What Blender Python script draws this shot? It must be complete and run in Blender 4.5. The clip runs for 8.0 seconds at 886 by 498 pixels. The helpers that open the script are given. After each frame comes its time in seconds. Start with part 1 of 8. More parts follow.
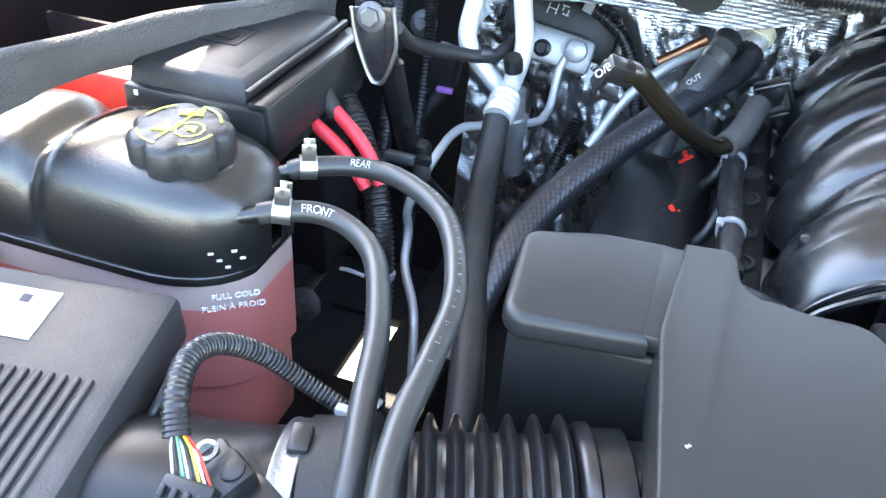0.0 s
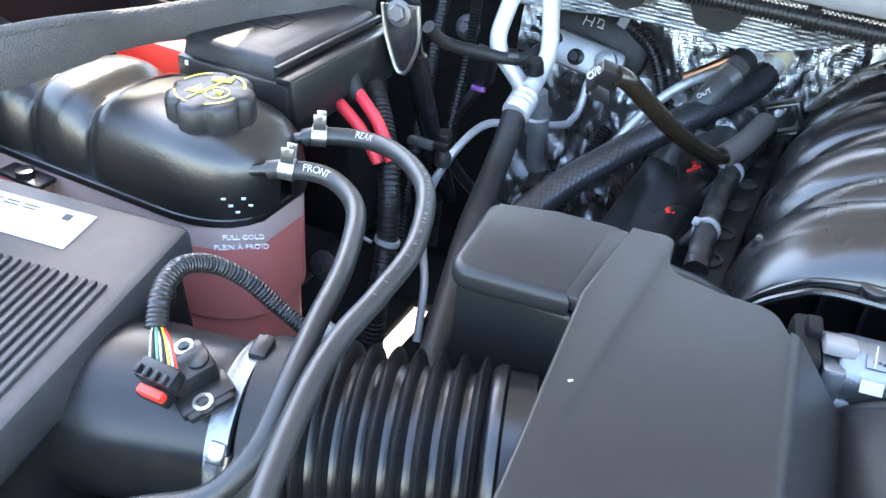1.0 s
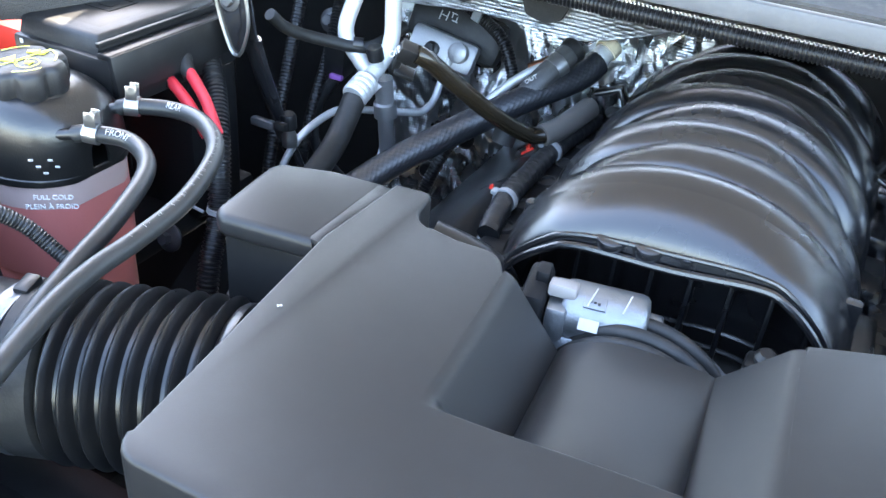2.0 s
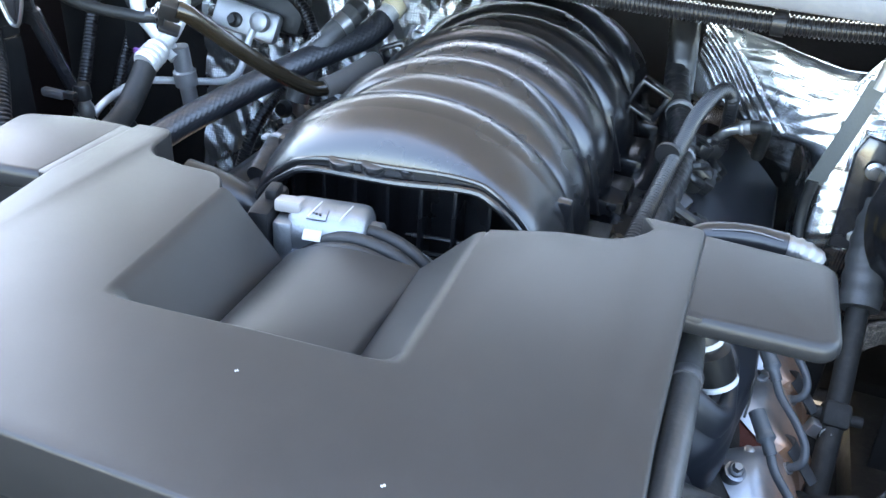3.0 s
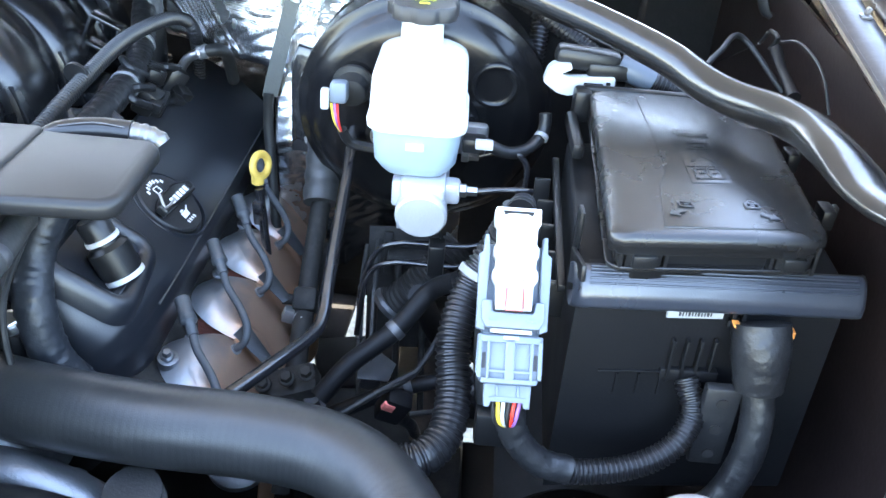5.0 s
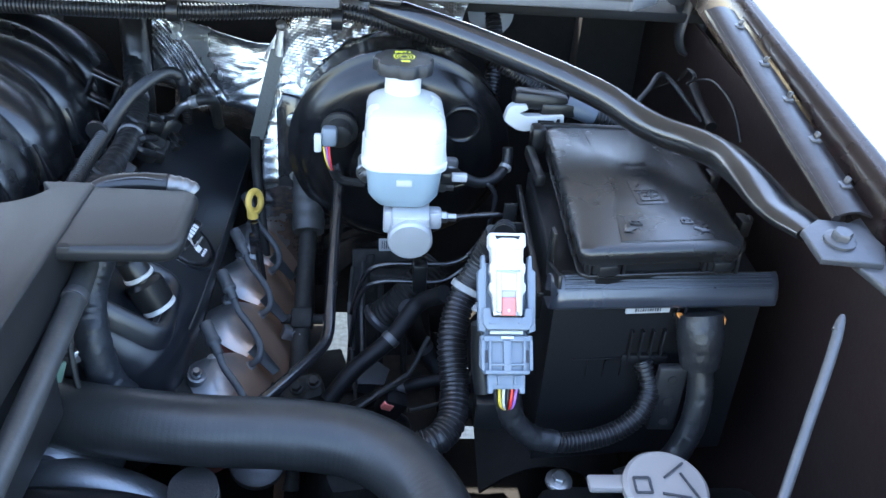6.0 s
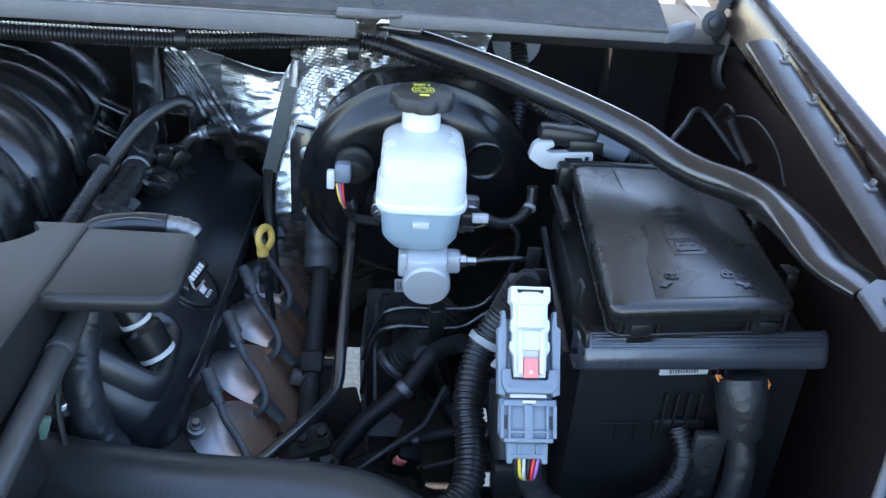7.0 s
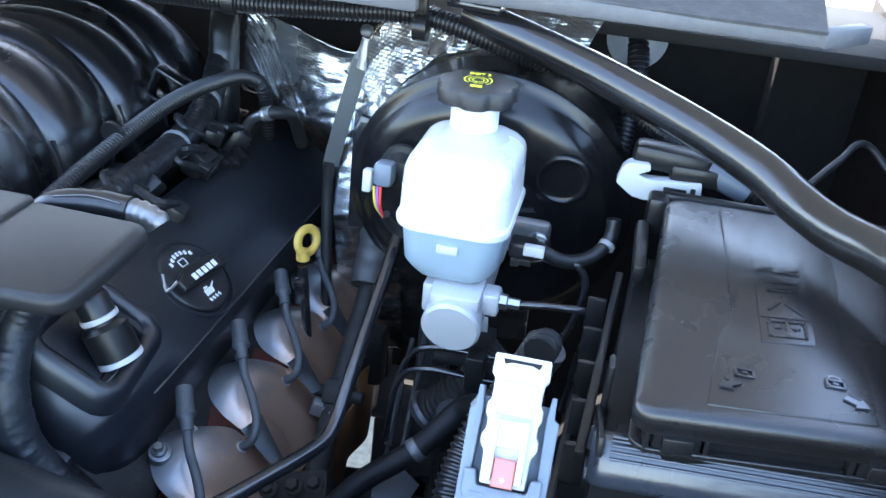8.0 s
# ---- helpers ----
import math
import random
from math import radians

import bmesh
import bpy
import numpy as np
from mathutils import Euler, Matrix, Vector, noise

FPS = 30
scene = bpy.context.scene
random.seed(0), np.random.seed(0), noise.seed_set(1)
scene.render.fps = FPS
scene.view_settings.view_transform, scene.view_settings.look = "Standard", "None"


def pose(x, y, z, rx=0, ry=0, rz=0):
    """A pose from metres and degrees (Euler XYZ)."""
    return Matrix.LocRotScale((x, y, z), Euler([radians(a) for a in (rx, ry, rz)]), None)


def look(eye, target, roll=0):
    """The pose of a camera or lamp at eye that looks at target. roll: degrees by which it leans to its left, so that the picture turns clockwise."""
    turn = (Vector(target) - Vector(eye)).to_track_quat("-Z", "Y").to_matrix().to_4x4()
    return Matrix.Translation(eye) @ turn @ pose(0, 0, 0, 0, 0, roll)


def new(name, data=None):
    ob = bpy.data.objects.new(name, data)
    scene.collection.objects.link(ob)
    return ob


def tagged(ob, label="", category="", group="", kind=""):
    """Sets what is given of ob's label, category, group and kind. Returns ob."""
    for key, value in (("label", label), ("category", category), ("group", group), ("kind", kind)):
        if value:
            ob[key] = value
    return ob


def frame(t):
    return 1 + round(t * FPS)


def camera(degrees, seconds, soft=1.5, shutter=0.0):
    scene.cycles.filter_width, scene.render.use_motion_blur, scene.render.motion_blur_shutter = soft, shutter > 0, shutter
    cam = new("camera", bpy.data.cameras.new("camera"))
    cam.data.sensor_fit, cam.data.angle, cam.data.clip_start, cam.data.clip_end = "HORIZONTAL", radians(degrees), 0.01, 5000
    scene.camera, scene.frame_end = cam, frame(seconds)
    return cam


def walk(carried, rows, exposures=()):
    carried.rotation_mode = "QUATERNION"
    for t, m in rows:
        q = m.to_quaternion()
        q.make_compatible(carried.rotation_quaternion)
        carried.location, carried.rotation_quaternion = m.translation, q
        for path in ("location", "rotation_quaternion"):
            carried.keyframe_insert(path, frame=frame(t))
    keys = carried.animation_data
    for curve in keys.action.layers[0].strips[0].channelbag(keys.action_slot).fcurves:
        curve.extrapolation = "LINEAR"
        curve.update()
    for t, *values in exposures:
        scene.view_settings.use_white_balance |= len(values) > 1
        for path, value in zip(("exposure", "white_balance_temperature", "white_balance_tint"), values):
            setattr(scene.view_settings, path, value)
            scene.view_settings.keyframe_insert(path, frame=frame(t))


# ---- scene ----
cam = camera(54.7, 8.0)
PATH = [
    (0, (0.017, 0.012, 1.431), (-0.474, 1.585, 0.297), 3.8),
    (0.5, (0.063, -0.023, 1.441), (-0.556, 1.506, 0.309), 4.5),
    (1, (0.129, -0.034, 1.451), (-0.575, 1.468, 0.334), 4.9),
    (1.5, (0.216, -0.028, 1.46), (-0.502, 1.488, 0.371), 5.3),
    (1.7, (0.252, -0.025, 1.458), (-0.448, 1.502, 0.373), 5.8),
    (2.8, (0.447, -0.021, 1.434), (-0.191, 1.558, 0.385), 3.6),
    (3, (0.479, -0.028, 1.428), (-0.079, 1.582, 0.381), 4.1),
    (3.5, (0.567, -0.044, 1.405), (0.155, 1.614, 0.364), 5.1),
    (4, (0.66, -0.05, 1.4), (0.373, 1.635, 0.362), 5.1),
    (4.5, (0.74, -0.046, 1.399), (0.597, 1.663, 0.371), 5.0),
    (5, (0.783, -0.048, 1.401), (0.783, 1.672, 0.381), 4.8),
    (5.2, (0.793, -0.057, 1.412), (0.837, 1.657, 0.383), 4.6),
    (6.3, (0.701, -0.176, 1.482), (0.89, 1.562, 0.51), 4.6),
    (6.5, (0.704, -0.171, 1.483), (0.864, 1.571, 0.513), 4.0),
    (7, (0.727, -0.097, 1.465), (0.844, 1.66, 0.517), 4.5),
    (7.5, (0.797, -0.007, 1.424), (0.653, 1.747, 0.474), 6.0),
    (8, (0.853, 0.076, 1.403), (0.522, 1.802, 0.449), 5.2),
]
walk(cam, [(t, look(eye, target, roll)) for t, eye, target, roll in PATH], exposures=[(0.0, 4.33, 7350, 10), (0.5, 4.07, 7250, 10), (1.7, 4.05, 7150, 10), (3.0, 4.28, 7350, 10), (4.0, 4.33, 7300, 10), (5.2, 4.46, 7250, 10), (6.3, 3.17, 6500, 10), (7.0, 3.07, 6500, 10), (8.0, 3.62, 6600, 10)])

# ---- world, sun, hood shade, exposure ----
world = bpy.data.worlds.new("sky")
scene.world = world
world.use_nodes = True
SUN_EL = 53.0     # the sun stands high behind the car, the raised hood shades the bay
wn = world.node_tree.nodes
sky = wn.new("ShaderNodeTexSky")
sky.sky_type = "NISHITA"
sky.sun_disc = False
sky.sun_elevation = radians(SUN_EL)
sky.sun_rotation = radians(-36.0)
wn["Background"].inputs["Strength"].default_value = 0.15
world.node_tree.links.new(sky.outputs["Color"], wn["Background"].inputs["Color"])
sun = new("sun", bpy.data.lights.new("sun", "SUN"))
sun.data.energy, sun.data.angle, sun.data.color = 2.6, radians(0.6), (1.0, 0.95, 0.88)
sun.matrix_world = look((-3.5, 4.8, 8.0), (0.0, 0.0, 0.0))

# ---- materials ----


def mat(name, color, rough=0.5, metal=0.0, grain=0.0, grain_scale=400.0, mottle=0.15, mottle_scale=14.0, spec=0.5,
        rough_var=0.12, coat=0.0, transmission=0.0, dust=0.0, emboss=0.0, emboss_scale=350.0, emboss_random=1.0):
    """A surface with fine grain relief, slow colour and gloss variation, and optional light dust."""
    m = bpy.data.materials.new(name)
    m.use_nodes = True
    nt, n = m.node_tree, m.node_tree.nodes
    b = n["Principled BSDF"]
    b.inputs["Metallic"].default_value = metal
    b.inputs["Specular IOR Level"].default_value = spec
    b.inputs["Coat Weight"].default_value = coat
    b.inputs["Transmission Weight"].default_value = transmission
    tc = n.new("ShaderNodeTexCoord")
    big = n.new("ShaderNodeTexNoise")
    big.inputs["Scale"].default_value, big.inputs["Detail"].default_value = mottle_scale, 6.0
    nt.links.new(tc.outputs["Object"], big.inputs["Vector"])
    mix = n.new("ShaderNodeMix")
    mix.data_type = "RGBA"
    mix.inputs["A"].default_value = (*[c * (1 - mottle) for c in color], 1)
    mix.inputs["B"].default_value = (*[min(1, c * (1 + mottle)) for c in color], 1)
    nt.links.new(big.outputs["Fac"], mix.inputs["Factor"])
    last = mix.outputs["Result"]
    if dust:
        dn = n.new("ShaderNodeTexNoise")
        dn.inputs["Scale"].default_value, dn.inputs["Detail"].default_value, dn.inputs["Roughness"].default_value = 55.0, 8.0, 0.7
        nt.links.new(tc.outputs["Object"], dn.inputs["Vector"])
        ramp = n.new("ShaderNodeMapRange")
        ramp.inputs["From Min"].default_value, ramp.inputs["From Max"].default_value = 0.48, 0.78
        ramp.inputs["To Max"].default_value = dust
        nt.links.new(dn.outputs["Fac"], ramp.inputs["Value"])
        dm = n.new("ShaderNodeMix")
        dm.data_type = "RGBA"
        dm.inputs["B"].default_value = (0.25, 0.23, 0.2, 1)
        nt.links.new(ramp.outputs["Result"], dm.inputs["Factor"])
        nt.links.new(last, dm.inputs["A"])
        last = dm.outputs["Result"]
    nt.links.new(last, b.inputs["Base Color"])
    rr = n.new("ShaderNodeMapRange")
    rr.inputs["To Min"].default_value, rr.inputs["To Max"].default_value = max(0.02, rough - rough_var), min(1, rough + rough_var)
    nt.links.new(big.outputs["Fac"], rr.inputs["Value"])
    nt.links.new(rr.outputs["Result"], b.inputs["Roughness"])
    if grain:
        fine = n.new("ShaderNodeTexNoise")
        fine.inputs["Scale"].default_value, fine.inputs["Detail"].default_value = grain_scale, 3.0
        nt.links.new(tc.outputs["Object"], fine.inputs["Vector"])
        bump = n.new("ShaderNodeBump")
        bump.inputs["Strength"].default_value, bump.inputs["Distance"].default_value = grain, 0.001
        nt.links.new(fine.outputs["Fac"], bump.inputs["Height"])
        nt.links.new(bump.outputs["Normal"], b.inputs["Normal"])
        if emboss:
            cells = n.new("ShaderNodeTexVoronoi")
            cells.inputs["Scale"].default_value, cells.inputs["Randomness"].default_value = emboss_scale, emboss_random
            nt.links.new(tc.outputs["Object"], cells.inputs["Vector"])
            press = n.new("ShaderNodeBump")
            press.inputs["Strength"].default_value, press.inputs["Distance"].default_value = emboss, 0.0012
            nt.links.new(cells.outputs["Distance"], press.inputs["Height"])
            nt.links.new(bump.outputs["Normal"], press.inputs["Normal"])
            nt.links.new(press.outputs["Normal"], b.inputs["Normal"])
    return m


COVER = mat("textured grey-black plastic", (0.0180, 0.0178, 0.0182), 0.36, grain=0.13, grain_scale=1500, mottle=0.1, rough_var=0.05, dust=0.015, spec=0.33)
PLASTIC = mat("black plastic", (0.011, 0.011, 0.0115), 0.33, grain=0.12, grain_scale=700, dust=0.03, spec=0.42)
PLASTIC_MATTE = mat("matte black plastic", (0.013, 0.013, 0.014), 0.46, grain=0.3, grain_scale=500, dust=0.06)
MANIFOLD = mat("satin black nylon", (0.0060, 0.0062, 0.0072), 0.27, grain=0.10, grain_scale=900, mottle=0.2, rough_var=0.025, spec=0.85)
TANK_TOP = mat("black moulded tank plastic", (0.009, 0.009, 0.009), 0.30, grain=0.22, grain_scale=420, rough_var=0.05, spec=0.75)
AIRBOX = mat("dusty grey-black air box plastic", (0.034, 0.034, 0.036), 0.44, grain=0.2, grain_scale=700, dust=0.08, spec=0.4)
RUBBER = mat("black rubber", (0.016, 0.016, 0.016), 0.5, grain=0.25, grain_scale=500, dust=0.07, spec=0.35)
RUBBER_GREY = mat("greyed rubber hose", (0.040, 0.040, 0.040), 0.45, grain=0.3, grain_scale=350, dust=0.12)
LEAD_GREY = mat("grey silicone lead", (0.062, 0.067, 0.073), 0.5, grain=0.2, grain_scale=400, mottle=0.2, dust=0.1)
HOSE_GREY = mat("dull grey-black hose rubber", (0.022, 0.0225, 0.0225), 0.38, grain=0.14, grain_scale=900, mottle=0.25, dust=0.05)
RUBBER_GLOSS = mat("smooth black rubber", (0.009, 0.009, 0.010), 0.32, grain=0.08, dust=0.03, spec=0.6)
CONDUIT = mat("black split conduit", (0.0105, 0.0105, 0.0115), 0.34, dust=0.025)
TAPE = mat("black loom tape", (0.0115, 0.0120, 0.0135), 0.40, grain=1.0, grain_scale=150, mottle=0.35, mottle_scale=60, dust=0.04)
BRAID = mat("woven black sleeve", (0.016, 0.017, 0.020), 0.34, grain=0.1, grain_scale=900, spec=0.8)
DARK = mat("grimy dark metal", (0.02, 0.019, 0.018), 0.65, 0.1, grain=0.5, grain_scale=160, mottle=0.5, mottle_scale=30, dust=0.12, spec=0.3)
LINER = mat("dark wheelhouse liner", (0.018, 0.0172, 0.0168), 0.75, grain=0.4, grain_scale=200, mottle=0.4, dust=0.03, spec=0.25)
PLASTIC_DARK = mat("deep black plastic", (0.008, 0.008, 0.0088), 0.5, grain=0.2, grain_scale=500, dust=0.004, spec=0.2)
LID_PLASTIC = mat("satin black moulded plastic", (0.0125, 0.012, 0.012), 0.27, grain=0.16, grain_scale=1100, mottle=0.2, mottle_scale=22, rough_var=0.025, dust=0.015, spec=0.6)
PAINT_BLACK = mat("black enamel steel", (0.012, 0.012, 0.014), 0.25, grain=0.05, grain_scale=300, coat=0.8, dust=0.04)
LEDGE_PLASTIC = mat("smooth blue-black plastic", (0.028, 0.032, 0.042), 0.30, grain=0.10, grain_scale=700, mottle=0.12, dust=0.05, spec=0.8, coat=0.2)
ALU_DARK = mat("dull throttle aluminium", (0.23, 0.24, 0.255), 0.40, 0.85, grain=0.4, grain_scale=420, mottle=0.35, mottle_scale=45, dust=0.08)
VALVE_COVER = mat("blue-black moulded nylon", (0.0080, 0.0095, 0.0130), 0.38, grain=0.10, grain_scale=700, mottle=0.2, rough_var=0.06, dust=0.012, spec=0.72)
BOOSTER = mat("satin black booster enamel", (0.007, 0.007, 0.0078), 0.22, grain=0.06, grain_scale=300, dust=0.04, spec=0.42)
RES_CLEAR = mat("clear greyed reservoir plastic", (0.56, 0.565, 0.55), 0.28, grain=0.05, mottle=0.10, spec=0.6)
BODY = mat("dark maroon body paint", (0.010, 0.005, 0.0046), 0.28, spec=0.3, coat=0.12, grain=0.04, grain_scale=200, mottle=0.2, dust=0.02)
BODY_DULL = mat("dull overspray on inner panels", (0.018, 0.0115, 0.0108), 0.42, grain=0.2, grain_scale=200, mottle=0.3, dust=0.03, spec=0.3)
FLANGE = mat("scuffed glossy overspray", (0.015, 0.0115, 0.011), 0.34, grain=0.12, grain_scale=220, mottle=0.35, mottle_scale=30, dust=0.10, spec=0.42)
HINGE = mat("dull dark steel hinge", (0.045, 0.045, 0.047), 0.42, 0.5, grain=0.2, grain_scale=300, mottle=0.3, dust=0.1)
BRACKET = mat("grey coated steel", (0.09, 0.09, 0.095), 0.4, 0.5, grain=0.2, grain_scale=300, mottle=0.3, dust=0.15)
ALU = mat("raw aluminium pipe", (0.64, 0.64, 0.63), 0.46, 0.5, grain=0.4, grain_scale=250, mottle=0.2)
ALU_CAST = mat("cast aluminium", (0.38, 0.38, 0.38), 0.45, 0.8, grain=0.35, grain_scale=420, mottle=0.25)
STEEL = mat("zinc plated steel", (0.40, 0.40, 0.39), 0.32, 0.95, grain=0.2, grain_scale=250, mottle=0.25)
RUST = mat("heat-browned steel", (0.50, 0.29, 0.17), 0.38, 0.7, grain=0.9, grain_scale=60, mottle=0.6, mottle_scale=22)
BRACE_PAINT = mat("satin black brace paint", (0.009, 0.0085, 0.0085), 0.19, grain=0.16, grain_scale=420, mottle=0.2, rough_var=0.06, spec=0.75, dust=0.04)
TUBE_BROWN = mat("dark brown translucent nylon tube", (0.013, 0.0095, 0.0055), 0.2, grain=0.08, grain_scale=300, mottle=0.4, mottle_scale=30, spec=0.6)


def heat_tint():
    """Bare pressed steel that turns straw and brown towards the hot outer side."""
    m = mat("heat-tinted steel shield", (0.30, 0.305, 0.315), 0.40, 0.75, grain=0.7, grain_scale=60, mottle=0.35, mottle_scale=40)
    nt, n = m.node_tree, m.node_tree.nodes
    b = n["Principled BSDF"]
    old = b.inputs["Base Color"].links[0].from_socket
    tc, sep = n.new("ShaderNodeTexCoord"), n.new("ShaderNodeSeparateXYZ")
    wob = n.new("ShaderNodeTexNoise")
    wob.inputs["Scale"].default_value, wob.inputs["Detail"].default_value = 26.0, 5.0
    add, rng = n.new("ShaderNodeMath"), n.new("ShaderNodeMapRange")
    add.operation = "MULTIPLY_ADD"
    add.inputs[1].default_value = 0.05
    rng.inputs["From Min"].default_value, rng.inputs["From Max"].default_value = 0.012, 0.038
    mix = n.new("ShaderNodeMix")
    mix.data_type = "RGBA"
    mix.inputs["B"].default_value = (0.70, 0.46, 0.33, 1)
    nt.links.new(tc.outputs["Object"], sep.inputs["Vector"])
    nt.links.new(tc.outputs["Object"], wob.inputs["Vector"])
    nt.links.new(wob.outputs["Fac"], add.inputs[0])
    nt.links.new(sep.outputs["X"], add.inputs[2])
    nt.links.new(add.outputs["Value"], rng.inputs["Value"])
    nt.links.new(rng.outputs["Result"], mix.inputs["Factor"])
    nt.links.new(old, mix.inputs["A"])
    nt.links.new(mix.outputs["Result"], b.inputs["Base Color"])
    return m


HEAT_TINT = heat_tint()
CYLINDER = mat("pale bead-blasted aluminium", (0.50, 0.51, 0.52), 0.52, 0.30, grain=0.3, grain_scale=500, mottle=0.15)
RUST_CAST = mat("rusty cast iron", (0.085, 0.027, 0.020), 0.85, 0.1, grain=0.9, grain_scale=300, mottle=0.5, mottle_scale=40, spec=0.2)
FOIL = mat("crinkled aluminium foil", (0.62, 0.63, 0.64), 0.26, 1.0, grain=0.15, grain_scale=110, mottle=0.2, rough_var=0.08, emboss=0.22, emboss_scale=330, emboss_random=0.12)
FOIL_DIMPLE = mat("dimpled foil insulation", (0.30, 0.305, 0.31), 0.36, 0.85, grain=0.4, grain_scale=40, mottle=0.4, emboss=1.0, emboss_scale=280, emboss_random=0.08)
FOIL_MESH = mat("quilted foil blanket", (0.58, 0.585, 0.59), 0.30, 0.95, grain=0.12, grain_scale=60, mottle=0.25, emboss=0.7, emboss_scale=300, emboss_random=0.10)
FOIL_DULL = mat("dusty embossed foil", (0.46, 0.465, 0.47), 0.28, 0.95, grain=0.4, grain_scale=70, mottle=0.45, mottle_scale=16, emboss=0.45, emboss_scale=290, emboss_random=0.10)
WHITE = mat("white plastic", (0.54, 0.54, 0.53), 0.42, grain=0.05, mottle=0.05)
GREY = mat("light grey plastic", (0.15, 0.18, 0.215), 0.45, grain=0.1, mottle=0.08)
RED = mat("red plastic", (0.75, 0.035, 0.02), 0.4, mottle=0.08)
RED_SOFT = mat("faded red clip", (0.8, 0.2, 0.17), 0.45, mottle=0.08)
RED_CABLE = mat("red cable sheath", (0.62, 0.03, 0.045), 0.45, grain=0.2, grain_scale=300, dust=0.05)
YELLOW = mat("yellow handle plastic", (0.72, 0.47, 0.10), 0.5, grain=0.2, mottle=0.12)
YELLOW_INK = mat("yellow print", (0.75, 0.72, 0.05), 0.55, mottle=0.05)
WHITE_INK = mat("white print", (0.75, 0.75, 0.74), 0.6, mottle=0.08)
GREY_INK = mat("faded grey print", (0.45, 0.44, 0.43), 0.6, mottle=0.15)
DARK_INK = mat("dark print", (0.03, 0.03, 0.035), 0.6)
LABEL = mat("white paper label", (0.38, 0.38, 0.37), 0.5, mottle=0.06)
TIE = mat("grey nylon tie", (0.24, 0.245, 0.25), 0.5, mottle=0.12)
SEAL = mat("woven grey weather seal", (0.075, 0.073, 0.0735), 0.8, grain=0.6, grain_scale=500, mottle=0.25, dust=0.1, emboss=1.0, emboss_scale=600, spec=0.2)
COWL = mat("weathered grey cowl plastic", (0.062, 0.062, 0.064), 0.6, grain=0.6, grain_scale=140, mottle=0.35, mottle_scale=35, dust=0.25)
LIP = mat("greyed cowl edge plastic", (0.105, 0.105, 0.108), 0.55, grain=0.3, grain_scale=200, mottle=0.2, dust=0.2)
CAP_BEIGE = mat("beige-grey washer cap", (0.24, 0.215, 0.20), 0.5, mottle=0.10, grain=0.1)
COOLANT = mat("pink coolant behind translucent plastic", (0.55, 0.17, 0.15), 0.35, grain=0.15, grain_scale=260, mottle=0.12, mottle_scale=9)
TANK_CLEAR = mat("cloudy translucent tank plastic", (0.46, 0.34, 0.31), 0.38, grain=0.15, grain_scale=260, mottle=0.1)
RES_WHITE = mat("frosted white reservoir plastic", (0.68, 0.68, 0.66), 0.35, grain=0.05, mottle=0.04, spec=0.6)
RES_FLUID = mat("reservoir plastic with fluid behind", (0.33, 0.42, 0.47), 0.32, grain=0.05, mottle=0.10)
WIRES = {"white": WHITE, "red": RED, "yellow": mat("yellow wire", (0.7, 0.5, 0.05), 0.45), "green": mat("green wire", (0.12, 0.35, 0.2), 0.45),
         "orange": mat("orange wire", (0.75, 0.25, 0.05), 0.45), "purple": mat("purple wire", (0.3, 0.12, 0.4), 0.45), "black": RUBBER}
# paler than black insulation, to bounce more light into the bay
HOOD_MAT = mat("felt mat lightened for bounce light", (0.31, 0.275, 0.245), 0.8, grain=0.8, grain_scale=150)
CONCRETE = mat("pale gravelly ground", (0.33, 0.30, 0.25), 0.9, grain=1.0, grain_scale=40, mottle=0.7, mottle_scale=70, dust=0.3)

# ---- mesh helpers: each gives (vertices, faces) in world metres ----
V = Vector


def spline(pts, step=0.006):
    """A smooth line through the points, in short even steps."""
    p = [V(a) for a in pts]
    p = [2 * p[0] - p[1], *p, 2 * p[-1] - p[-2]]
    out = []
    for a, b, c, d in zip(p, p[1:], p[2:], p[3:]):
        k = max(2, int((c - b).length / step))
        for i in range(k):
            t = i / k
            out.append(0.5 * (2 * b + (c - a) * t + (2 * a - 5 * b + 4 * c - d) * t * t + (3 * b - a - 3 * c + d) * t ** 3))
    return out + [p[-2]]


def resample(line, step):
    """The line cut into equal steps."""
    out, left = [line[0]], step
    for a, b in zip(line, line[1:]):
        gap = (b - a).length
        while gap >= left and gap > 1e-9:
            a = a + (b - a) * (left / gap)
            out.append(a)
            gap -= left
            left = step
        left -= gap
    return out if len(out) > 1 else [line[0], line[-1]]


def frames(line):
    """Unit along, side and up vectors along a line, without twist."""
    along = [(line[min(i + 1, len(line) - 1)] - line[max(i - 1, 0)]).normalized() for i in range(len(line))]
    side = along[0].cross(V((0, 0, 1)))
    side = (side if side.length > 0.05 else along[0].cross(V((1, 0, 0)))).normalized()
    out = []
    for a in along:
        side = (side - a * side.dot(a)).normalized()
        out.append((a, side, side.cross(a).normalized()))
    return out


